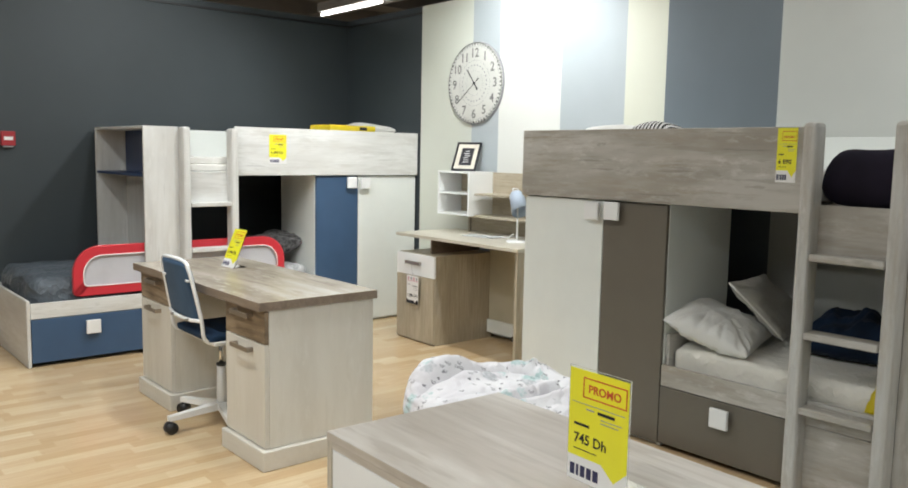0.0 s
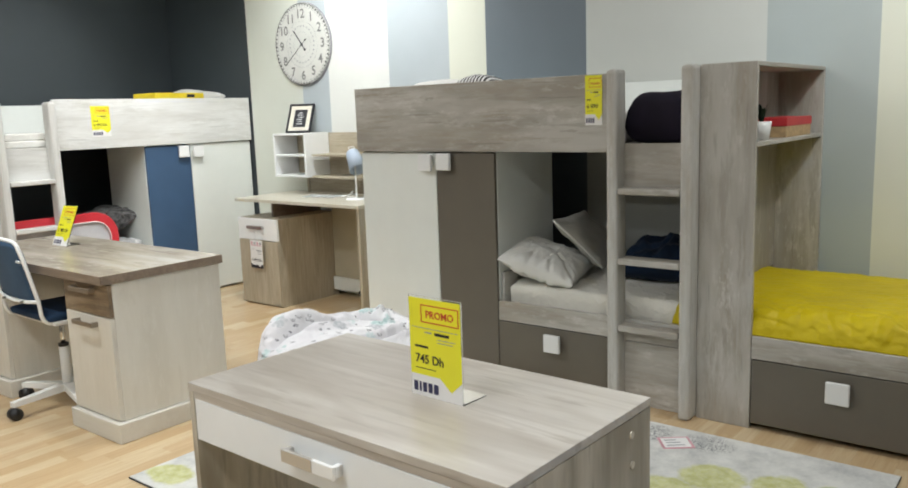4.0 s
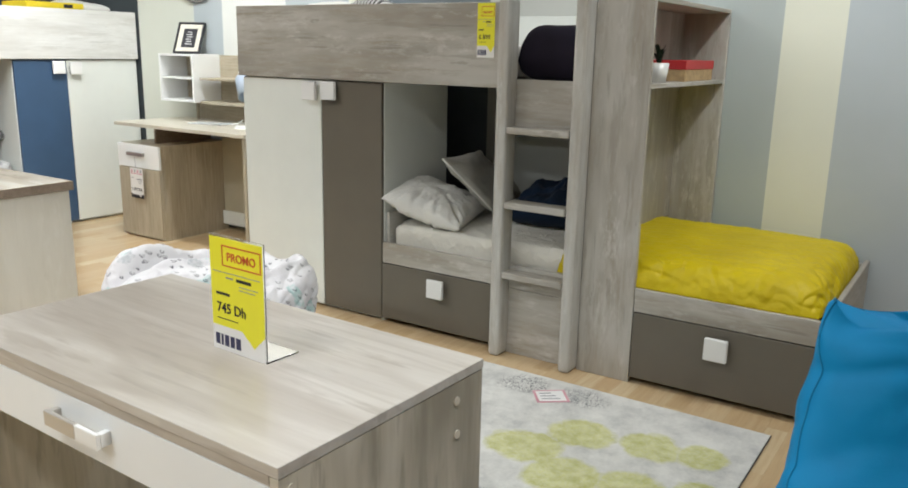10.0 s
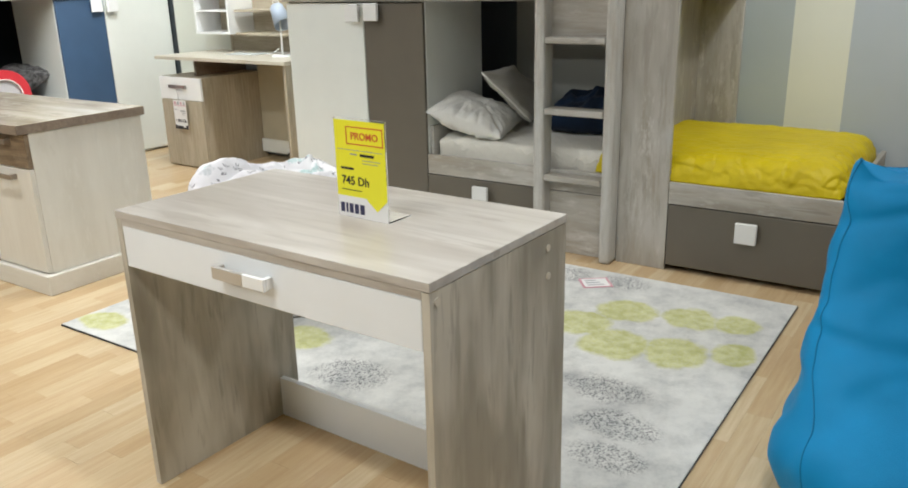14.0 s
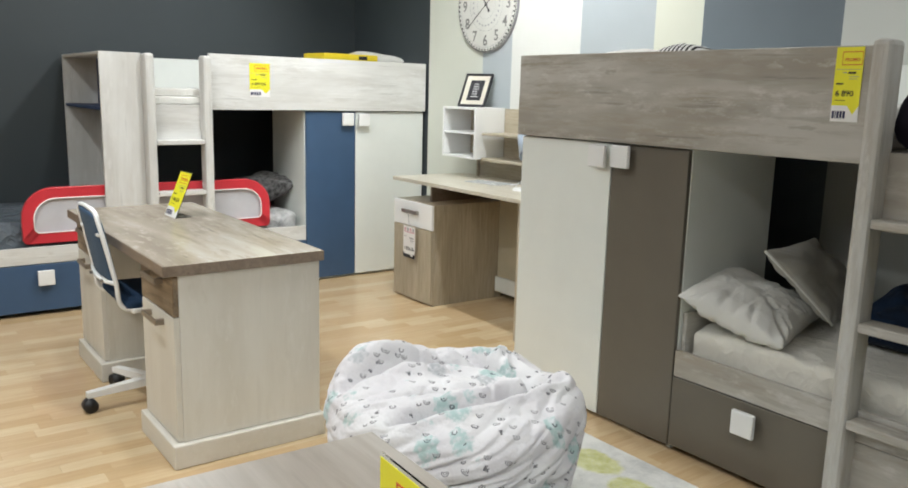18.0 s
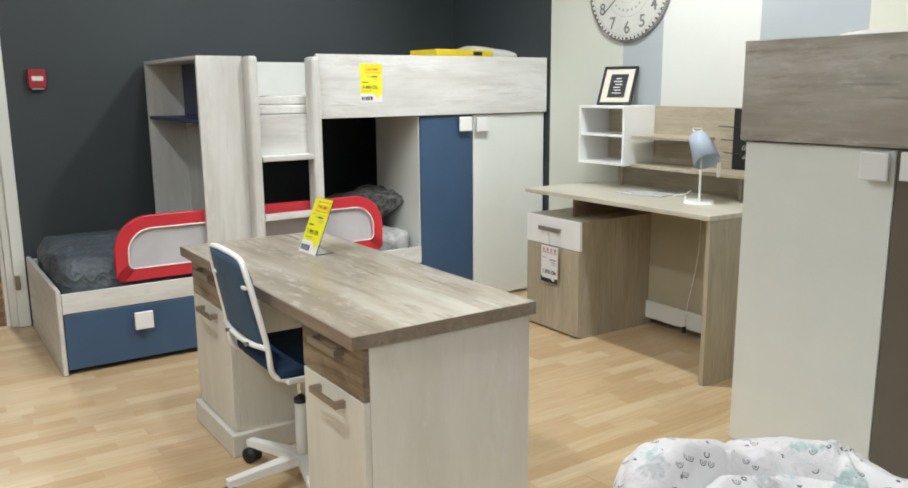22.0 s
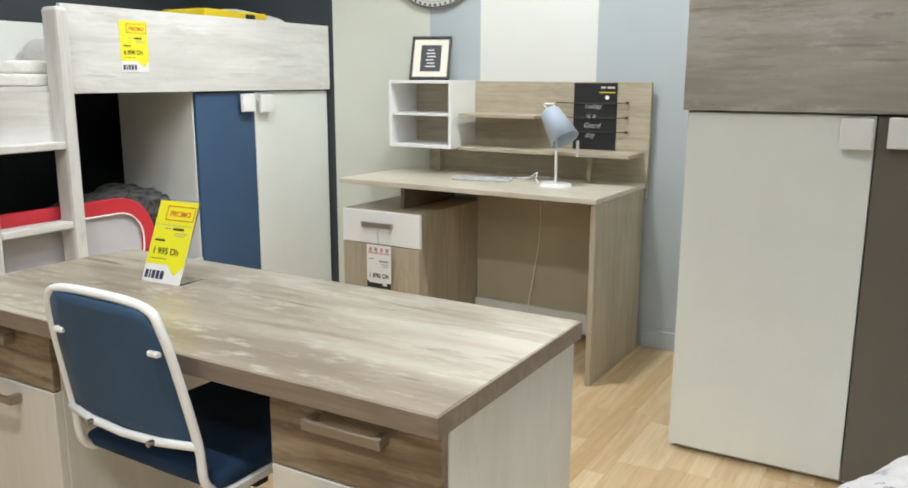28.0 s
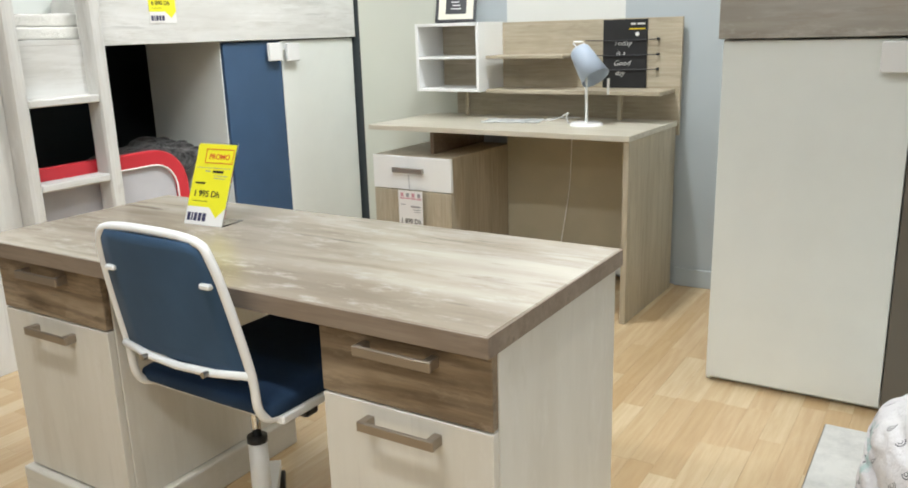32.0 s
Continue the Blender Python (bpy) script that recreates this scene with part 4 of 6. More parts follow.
# ---- desk with hutch ----
hutch_desk = thing("hutch_desk", pose(4.28, 4.55, 0, 0, 0, -1.0), "light oak desk with a hutch shelf and white drawer", "desk")
part("tabletop", box(-0.01, 0.565, 0.0, 1.27, 0.744, 0.766), oak_glare_top, hutch_desk)
part("side_panel", box(0.0, 0.56, 0.004, 0.028, 0, 0.743), oak_z, hutch_desk)
part("pedestal", box(0.018, 0.55, 0.83, 1.256, 0, 0.628), oak_z, hutch_desk)
part("spacer", box(0.10, 0.55, 0.98, 1.00, 0.629, 0.743), edge_oak, hutch_desk, "dark oak spacer above the pedestal")
dr = part("drawer_front", box(-0.002, 0.016, 0.826, 1.260, 0.474, 0.626), white_gloss, hutch_desk, "glossy white drawer front")
b = box(-0.026, -0.018, 0.966, 1.136, 0.553, 0.577, 0.002)
for y in (0.972, 1.116):
    add_box(b, -0.019, -0.001, y, y + 0.014, 0.555, 0.575, 0)
part("handle", b, metal, dr, "brushed metal handle")
door = part("door", box(-0.002, 0.016, 0.828, 1.258, 0.012, 0.470), oak_z, hutch_desk)
part("back_rail", box(0.50, 0.518, 0.03, 0.828, 0.046, 0.140), white_lam, hutch_desk, "white lower back rail")
part("modesty_panel", box(0.519, 0.529, 0.029, 0.829, 0.046, 0.743), plain("tan_laminate", (0.45, 0.41, 0.305), 0.45, vary=0.05), hutch_desk, "plain tan panel behind the knee space")
part("back_board", box(0.575, 0.593, -0.004, 1.15, 0.70, 1.207), oak_y, hutch_desk, "light oak back board")
part("long_shelf", box(0.385, 0.574, 0.02, 0.865, 0.886, 0.903), oak_y, hutch_desk)
part("short_shelf", box(0.385, 0.574, 0.470, 0.865, 1.043, 1.057), oak_y, hutch_desk)
for y in (0.24, 1.04):
    part("post", box(0.49, 0.508, y - 0.009, y + 0.009, 0.767, 0.885 if y < 0.5 else 0.891, 0.001), oak_z, hutch_desk)
part("cubby_back", box(0.562, 0.5735, 0.895, 1.219, 0.9080, 1.1955, 0), oak_y, hutch_desk, "light oak back of the cubby")
cub = part("cubby", box(0.343, 0.574, 0.878, 0.894, 0.892, 1.211), white_gloss, hutch_desk, "white open cubby box with two bays")
for nm, args in (("cubby_side", (0.343, 0.574, 1.220, 1.236, 0.892, 1.211)), ("cubby_top", (0.343, 0.561, 0.895, 1.219, 1.196, 1.211)),
                 ("cubby_base", (0.343, 0.561, 0.895, 1.219, 0.892, 0.907)), ("cubby_shelf", (0.348, 0.561, 0.895, 1.219, 1.044, 1.057))):
    part(nm, box(*args), white_gloss, cub)


# ---- small desk with one drawer ----
cap_beige = plain("beige_cap_plastic", (0.62, 0.57, 0.48), 0.45)
small_desk = thing("small_desk", pose(1.676, 1.642, 0, 0, 0, -1.6), "small light acacia desk with a white drawer", "desk")
SL, SD = 0.908, 0.50
part("tabletop", box(0, SD, 0, SL, 0.713, 0.731, 0.001), acacia_y, small_desk)
part("front_lip", box(0.0015, 0.017, 0.0195, SL - 0.0195, 0.696, 0.7128, 0.001), acacia_y, small_desk, "acacia strip under the front edge")
for y0 in (0.001, SL - 0.019):
    sp = part("side_panel", box(0.001, SD - 0.001, y0, y0 + 0.018, 0, 0.712, 0.001), acacia_z, small_desk)
    if y0 < 0.1:
        for x, z in ((0.022, 0.690), (0.417, 0.677), (0.420, 0.613), (0.458, 0.045)):
            part("cap", rod((x, -0.0012, z), (x, 0.0014, z), 0.008), cap_beige, sp, "beige screw cap")
dfr = part("drawer_front", box(0.002, 0.018, 0.0205, SL - 0.0205, 0.597, 0.695), cool_white, small_desk, "white drawer front")
part("handle", box(-0.024, -0.016, 0.455, 0.548, 0.640, 0.668, 0.0015), nickel, dfr, "two-tone flat bar handle, brushed metal and white")
part("handle_half", box(-0.024, -0.016, 0.392, 0.4546, 0.640, 0.668, 0.0015), white_gloss, dfr, "white half of the bar handle")
for y in (0.392, 0.536):
    part("handle_post", box(-0.0158, 0.0018, y, y + 0.012, 0.642, 0.666, 0.001), white_gloss if y < 0.5 else nickel, dfr)
part("drawer_box", box(0.019, 0.46, 0.04, SL - 0.04, 0.610, 0.685), white_lam, small_desk)
part("back_rail", box(0.425, 0.443, 0.0195, SL - 0.0195, 0.0, 0.122), cool_white, small_desk, "white lower back rail")


# ---- rug, bean bags ----
GREEN_SPOTS += [(3.365, 1.94, 0.11, 0.13), (3.41, 1.71, 0.11, 0.11), (3.43, 1.545, 0.09, 0.09), (3.065, 1.865, 0.13, 0.14), (3.10, 1.665, 0.13, 0.12), (3.18, 1.49, 0.10, 0.08), (3.17, 2.06, 0.12, 0.14),
                (3.58, 3.30, 0.09, 0.12), (3.53, 3.07, 0.09, 0.10), (3.54, 2.87, 0.09, 0.09), (3.62, 2.68, 0.08, 0.08), (2.60, 3.50, 0.12, 0.16), (3.2, 3.3, 0.12, 0.15), (2.55, 2.85, 0.10, 0.14), (2.27, 3.61, 0.08, 0.12)]
DARK_SPOTS += [(2.75, 1.76, 0.10, 0.15), (2.566, 1.648, 0.09, 0.14), (2.40, 1.60, 0.08, 0.13), (3.62, 2.30, 0.10, 0.12), (3.63, 2.06, 0.09, 0.11), (2.85, 2.3, 0.12, 0.15), (2.42, 2.5, 0.12, 0.15), (2.78, 2.02, 0.09, 0.1)]
rug = solo("rug", box(2.168, 3.735, 1.402, 3.725, 0.001, 0.010, 0.003), rug_material(), pose(0, 0, 0), "pale grey short-pile rug printed with green and black flowers", "rug")
part("binding", add_sweep(bmesh.new(), [(2.168, 1.402, 0.0040), (3.735, 1.402, 0.0040), (3.735, 3.725, 0.0040), (2.168, 3.725, 0.0040)], 0.0038, 6, True), ink_black, rug, "dark bound edge")


# width, then (right, back, depth) along each crease of the sack's top
CREASES = [(0.022, [(-0.33, -0.06, 0.02), (-0.20, 0.07, 0.06), (0.0, 0.15, 0.075), (0.12, 0.13, 0.08), (0.22, 0.05, 0.10), (0.29, -0.03, 0.06)]),
           (0.016, [(0.29, -0.03, 0.08), (0.16, -0.13, 0.070), (0.0, -0.22, 0.055), (-0.16, -0.27, 0.02)]), (0.012, [(-0.26, -0.19, 0.006), (-0.05, -0.12, 0.014), (0.14, -0.04, 0.010)]),
           (0.014, [(-0.10, 0.30, 0.010), (0.02, 0.22, 0.028), (0.10, 0.16, 0.03)]), (0.014, [(-0.34, 0.08, 0.008), (-0.20, 0.17, 0.018), (-0.04, 0.20, 0.012)])]


def bean_bag_bm(n=250):
    """A slumped sack: upright sides with thin slanting folds, a puffed cap in front of a deep crease, a high right rim and a gathered knot behind."""
    prof = smooth_line([(0.0, 0.0, 0), (0.27, 0.0, 0), (0.335, 0.03, 0), (0.368, 0.14, 0), (0.388, 0.25, 0), (0.398, 0.36, 0), (0.394, 0.45, 0), (0.366, 0.515, 0), (0.30, 0.545, 0), (0.20, 0.55, 0), (0.10, 0.55, 0), (0.0, 0.55, 0)], 16)
    bm = bmesh.new()
    grid = []

    def ridge(p, sharp, power):
        return max(0.0, 1 - abs(noise.noise(p)) * sharp) ** power

    for r, z, _ in prof:
        row = []
        for j in range(n):
            p = math.tau * j / n
            d = Vector((math.cos(p), math.sin(p), 0))
            q = d * max(r, 0.002) + Vector((0, 0, z))
            top = max(0.0, min(1.0, (z - 0.30) / 0.20))
            warp = Vector((noise.noise(q * 2.5 + Vector((5, 0, 0))), noise.noise(q * 2.5 + Vector((0, 9, 0))), 0)) * 0.12
            w = q + warp
            right, back = q.x * 0.77 - q.y * 0.63, q.x * 0.63 + q.y * 0.77
            big = noise.noise(w * 3.2) * 0.024 + noise.noise(w * 7.0) * 0.008
            # thin folds that climb to the right, broad cloth between them
            slant = w.z - 0.42 * right
            fold = ridge(Vector((w.x * 2.4, w.y * 2.4, slant * 9)), 6.0, 1.3) * 0.034 + ridge(Vector((w.x * 3.6 + 3, w.y * 3.6, slant * 21 + 5)), 5.0, 1.3) * 0.020
            fold += ridge(Vector((w.x * 7 + 8, w.y * 7, slant * 30)), 4.5, 1.5) * 0.005
            fine = noise.noise(w * 24) * 0.0025
            out = (big - fold * (1 - 0.75 * top) + fine) * min(1.0, z / 0.08 + 0.1)
            right += 0.02 * noise.noise(w * 6)
            back += 0.02 * noise.noise(w * 6 + Vector((3, 3, 3)))
            groove = 0.082 * math.exp(-((right + 0.27) / 0.16) ** 2 - ((back - 0.13) / 0.14) ** 2) + 0.020 * math.exp(-((right + 0.10) / 0.16) ** 2 - ((back - 0.26) / 0.10) ** 2) + 0.012 * math.exp(-((right + 0.02) / 0.20) ** 2 - ((back + 0.06) / 0.13) ** 2)
            groove += 0.030 * math.exp(-((right - 0.35) / 0.07) ** 2 - ((back + 0.02) / 0.16) ** 2) - 0.030 * math.exp(-((right - 0.05) / 0.30) ** 2 - ((back + 0.34) / 0.09) ** 2) - 0.075 * math.exp(-((right - 0.235) / 0.055) ** 2 - ((back - 0.065) / 0.075) ** 2)
            for width, line in CREASES:
                dist, deep = 9.0, 0.0
                for (ax, ay, da), (bx, by, db) in zip(line, line[1:]):
                    vx, vy = bx - ax, by - ay
                    s = max(0.0, min(1.0, ((right - ax) * vx + (back - ay) * vy) / (vx * vx + vy * vy)))
                    gap = math.hypot(right - ax - s * vx, back - ay - s * vy)
                    if gap < dist:
                        dist, deep = gap, da + s * (db - da)
                groove += -2.2 * deep * math.exp(-dist / (0.9 * width)) + 0.35 * deep * math.exp(-((dist - 2.6 * width) / (1.5 * width)) ** 2)
            # the knot and its pleats
            kx, ky = right - 0.165, back - 0.235
            far, ang = math.hypot(kx, ky), math.atan2(ky, kx)
            ear = 0.040 * math.exp(-(far / 0.045) ** 2) * (0.8 + 0.3 * math.sin(5 * ang))
            ear += 0.014 * math.exp(-(far / 0.14) ** 2) * math.sin(8 * ang + 10 * far) * min(1.0, far / 0.03)
            crumple = ridge(Vector((w.x * 6, w.y * 6, 3.0)), 6.0, 1.5) * -0.010 * top + ridge(Vector((w.x * 14, w.y * 9, 7.0)), 4.0, 1.5) * -0.004 * top
            q += d * out * min(1, r / 0.12) + Vector((0, 0, (out * (0.55 - 0.3 * min(1.0, r / 0.30)) + crumple) * top + (groove + ear) * min(1.0, top * 1.3)))
            q.z = max(0.0, q.z)
            row.append(bm.verts.new(q))
        grid.append(row)
    for a, c in zip(grid, grid[1:]):
        for j in range(n):
            bm.faces.new((a[j], a[(j + 1) % n], c[(j + 1) % n], c[j]))
    bmesh.ops.transform(bm, matrix=Matrix.Diagonal((0.945, 0.945, 0.875, 1)), verts=bm.verts)
    bmesh.ops.remove_doubles(bm, verts=bm.verts, dist=0.0008)
    return bm


solo("bean_bag", bean_bag_bm(), bag_material(), pose(2.86, 3.20, 0.010), "white bean bag printed with mint leaves and small eyes", "bean bag", smooth=True)


def lounge_bag():
    """A bean bag with a high back: rings from the floor up, pinched to two ears."""
    spec = [(0.0, 2.575, 0.855, 0.24, 0.31), (0.05, 2.575, 0.855, 0.295, 0.365), (0.15, 2.59, 0.865, 0.298, 0.368), (0.25, 2.63, 0.915, 0.25, 0.285), (0.34, 2.675, 0.97, 0.195, 0.225), (0.44, 2.715, 0.995, 0.15, 0.192),
            (0.55, 2.75, 0.998, 0.12, 0.180), (0.65, 2.765, 0.992, 0.10, 0.178), (0.73, 2.77, 0.992, 0.075, 0.180), (0.765, 2.77, 0.992, 0.052, 0.177), (0.785, 2.77, 0.992, 0.036, 0.168), (0.792, 2.77, 0.992, 0.026, 0.155)]
    spec = [(z * 0.97, *rest) for z, *rest in spec]
    pts = smooth_line([(z, x, y) for z, x, y, _, _ in spec], 9)
    rad = smooth_line([(rx, ry, 0) for *_, rx, ry in spec], 9)
    bm = bmesh.new()
    n, grid = 96, []
    for (z, x, y), (rx, ry, _) in zip(pts, rad):
        row = []
        for j in range(n):
            p = math.tau * j / n
            c, s = math.cos(p), math.sin(p)
            e = 0.78
            q = Vector((x + rx * abs(c) ** e * (1 if c > 0 else -1), y + ry * abs(s) ** e * (1 if s > 0 else -1), z))
            t = max(0, (z - 0.55) / 0.235)
            rise = 0.060 * abs(s) ** 3 - 0.030 - 0.010 * s + 0.006 * math.sin(6 * s + 1)
            q.z += t * t * (rise if c < 0 else rise + (0.024 - rise) * min(1.0, c * 1.6) * 0.5)
            q.x += 0.25 * (q.y - y) * -1 * min(1, z / 0.5)
            f = noise.fractal(q * 4.0, 0.9, 2.0, 3) * 0.016 - max(0.0, 0.35 - abs(noise.noise(Vector((q.x * 5 + q.z * 3, q.y * 6 - q.z * 2, q.z * 4))))) * 0.024
            front = max(0.0, -c) ** 0.6
            f -= 0.020 * max(0.0, t) * math.exp(-((s + 0.62 - 0.9 * (0.74 - z) / 0.2) / 0.10) ** 2) * max(0.0, -c) ** 0.3
            f -= 0.016 * front * math.exp(-((z - 0.385 - 0.02 * s) / 0.022) ** 2)
            f -= 0.010 * math.exp(-((z - 0.69 + 0.05 * s) / 0.02) ** 2) * max(0.0, -c)
            q += Vector((c, s, 0)) * f
            row.append(bm.verts.new((q.x, q.y, max(0, q.z))))
        grid.append(row)
    for a, c in zip(grid, grid[1:]):
        for j in range(n):
            bm.faces.new((a[j], a[(j + 1) % n], c[(j + 1) % n], c[j]))
    bm.faces.new(grid[0][::-1]), bm.faces.new(grid[-1])
    seams = []
    for j_top, j_foot in ((27, 38), (69, 59)):
        line = []
        for i in range(2, len(grid) - 2):
            f = (j_top + (j_foot - j_top) * (1 - i / len(grid)) ** 0.7)
            j = int(f)
            line.append(grid[i][j].co.lerp(grid[i][j + 1].co, f - j))
        seams.append(line)
    crest = [v.co.copy() for v in (grid[-2][n * 3 // 4 - 4:] + grid[-2][:n // 4 + 5])]
    return bm, seams, crest


bag_bm, seams, crest = lounge_bag()
lounge = solo("lounge_bean_bag", bag_bm, cyan_cloth, pose(0.04, 0, 0), "bright cyan high-backed bean bag chair with two pointed corners", "bean bag", smooth=True)
seam_cloth = fabric("dark_cyan_piping", (0.0, 0.16, 0.34), rough=0.6, vary=0.05, sheen=0.0)
for line in seams:
    part("seam", add_sweep(bmesh.new(), line, 0.002, 6), seam_cloth, lounge, "raised dark cyan seam", True)
part("top_piping", add_sweep(bmesh.new(), crest, 0.0028, 6), seam_cloth, lounge, "dark cyan piping along the top", True)


# ---- wall clock ----
clock_face = plain("aged_clock_face", (0.60, 0.60, 0.565), 0.5, vary=0.06, scale=5)
clock_ink = plain("clock_print", (0.17, 0.17, 0.165), 0.5)


def wall_clock(y, z, r):
    m = Matrix.Translation((WALL_X - 0.002, y, z)) @ Matrix(((0, 0, -1, 0), (-1, 0, 0, 0), (0, 1, 0, 0), (0, 0, 0, 1)))
    c = thing("wall_clock", m, "round white vintage wall clock with black numerals", "clock")
    part("case", rod((0, 0, 0), (0, 0, 0.016), r, r * 0.992, 72), ink_grey, c, "dark clock case")
    part("face", rod((0, 0, 0.0162), (0, 0, 0.020), r * 0.985, r * 0.98, 72), clock_face, c, "white clock face")
    for rad, w in ((0.97, 0.0025), (0.885, 0.0012), (0.55, 0.0010), (0.30, 0.0008)):
        pts = [(rad * r * math.cos(a), rad * r * math.sin(a), 0.0205) for a in (math.tau * k / 72 for k in range(72))]
        part("ring", add_sweep(bmesh.new(), pts, w, 4, True, 0.4), ink_grey if rad < 0.9 else ink_black, c)
    for k in range(60):
        a = math.tau * k / 60
        b = box(-0.0055 if k % 5 else -0.0075, 0.0055 if k % 5 else 0.0075, 0.915 * r, 0.953 * r, 0.0201, 0.0212, 0)
        bmesh.ops.transform(b, matrix=Matrix.Rotation(-a, 4, "Z"), verts=b.verts)
        part("minute_mark", b, ink_black, c)
    for k in range(1, 13):
        a = math.tau * k / 12
        at = Matrix.Translation((0.735 * r * math.sin(a), 0.735 * r * math.cos(a) - 0.033, 0.0205))
        part("numeral", text_bm(str(k), 0.094, at, "CENTER", bold=0.014), clock_ink, c)
    for k in range(26):
        a = math.tau * k / 26
        b = box(-0.006, 0.006, 0.42 * r, 0.455 * r, 0.0201, 0.0208, 0)
        bmesh.ops.transform(b, matrix=Matrix.Rotation(-a, 4, "Z"), verts=b.verts)
        part("script_mark", b, ink_grey, c)
    for nm, ang, ln, w in (("hour_hand", 322, 0.42, 0.0045), ("minute_hand", 233, 0.78, 0.0028)):
        b = box(-w, w, -0.16 * r, ln * r, 0.0225, 0.0238, 0.0004)
        add_box(b, -w * 2, w * 2, -0.20 * r, -0.13 * r, 0.0225, 0.0238, 0.0004)
        bmesh.ops.transform(b, matrix=Matrix.Rotation(-radians(ang), 4, "Z"), verts=b.verts)
        part(nm, b, ink_black, c, "thin black clock pointer")
    part("hub", rod((0, 0, 0.020), (0, 0, 0.026), 0.010), ink_black, c)
    return c


wall_clock(5.656, 1.860, 0.304)


# ---- price signs; local x along the card, y up the card, z out of its face ----
def price_sheet(parent, w, h, promo, price, small=True):
    part("yellow_sheet", box(0, w, 0.22 * h, h, 0.0, 0.0008, 0), yellow_paper, parent, "yellow price sheet")
    part("white_strip", box(0, w, 0, 0.2195 * h, 0.0, 0.0008, 0), paper, parent, "white strip with dark bars")
    b = bmesh.new()
    lo = [b.verts.new((x * w, y * h, 0.0009)) for x, y in ((0.58, 0.221), (0.80, 0.10), (1.0, 0.221))]
    hi = [b.verts.new((v.co.x, v.co.y, 0.0013)) for v in lo]
    b.faces.new(lo[::-1]), b.faces.new(hi)
    for k in range(3):
        b.faces.new((lo[k], lo[(k + 1) % 3], hi[(k + 1) % 3], hi[k]))
    part("yellow_tip", b, yellow_paper, parent)
    if promo:
        f = box(0.24 * w, 0.97 * w, 0.930 * h, 0.940 * h, 0.0009, 0.0016, 0)
        add_box(f, 0.24 * w, 0.97 * w, 0.76 * h, 0.77 * h, 0.0009, 0.0016, 0)
        add_box(f, 0.24 * w, 0.255 * w, 0.77 * h, 0.93 * h, 0.0009, 0.0016, 0)
        add_box(f, 0.955 * w, 0.97 * w, 0.77 * h, 0.93 * h, 0.0009, 0.0016, 0)
        part("red_border", f, ink_red, parent)
        part("lettering", text_bm("PROMO", min(0.105 * h, 0.155 * w), Matrix.Translation((0.605 * w, 0.812 * h, 0.0012)), "CENTER"), ink_red, parent)
    part("lettering", text_bm(price, min(0.125 * h, 1.45 * w / len(price)), Matrix.Translation((0.10 * w, 0.345 * h, 0.0012))), ink_black, parent)
    for x0, x1, y0, y1 in ((0.05, 0.95, 0.700, 0.706), (0.30, 0.44, 0.655, 0.668), (0.50, 0.78, 0.645, 0.672), (0.55, 0.90, 0.605, 0.612), (0.55, 0.85, 0.575, 0.582), (0.10, 0.36, 0.50, 0.522), (0.10, 0.50, 0.285, 0.292)):
        part("printed_bar", box(x0 * w, x1 * w, y0 * h, y1 * h, 0.0009, 0.0014, 0), ink_black if y0 < 0.56 or y1 - y0 > 0.02 else ink_grey, parent)
    for k, (x0, x1) in enumerate(((0.05, 0.13), (0.16, 0.20), (0.23, 0.31), (0.34, 0.42), (0.45, 0.54))):
        part("logo_bar", box(x0 * w, x1 * w, 0.045 * h, 0.145 * h, 0.0009, 0.0014, 0), ink_navy, parent)


FACE_WEST = Matrix(((0, 0, -1, 0), (-1, 0, 0, 0), (0, 1, 0, 0), (0, 0, 0, 1)))
acrylic, _, br = material("clear_acrylic", 0.05)
br.inputs["Transmission Weight"].default_value = 1.0
br.inputs["IOR"].default_value = 1.2
br.inputs["Base Color"].default_value = (0.95, 0.97, 0.97, 1)


def stand_sign(m, price, lean, w=0.145):
    s = thing("price_stand", m @ FACE_WEST @ Matrix.Rotation(radians(-lean), 4, "X"), "yellow promotion price card in a clear acrylic stand", "sign", "price stands")
    h = 0.212
    price_sheet(s, w, h, True, price)
    pane = part("acrylic_plate", box(-0.002, w + 0.002, 0, h + 0.004, -0.003, -0.0002, 0.0005), acrylic, s, "clear acrylic plate")
    foot = box(-0.002, w + 0.002, 0, 0.003, -0.075, -0.0031, 0.0005)
    bmesh.ops.transform(foot, matrix=Matrix.Rotation(radians(lean), 4, "X"), verts=foot.verts)
    base = part("acrylic_foot", foot, acrylic, s, "clear acrylic foot")
    pane.visible_shadow = base.visible_shadow = False
    return s


stand_sign(pose(1.930, 2.062, 0.7315, 0, 0, -3), "745 Dh", 0, 0.142)
stand_sign(pose(2.650, 5.155, 0.7165, 0, 0, 3), "1 995 Dh", 23, 0.130)

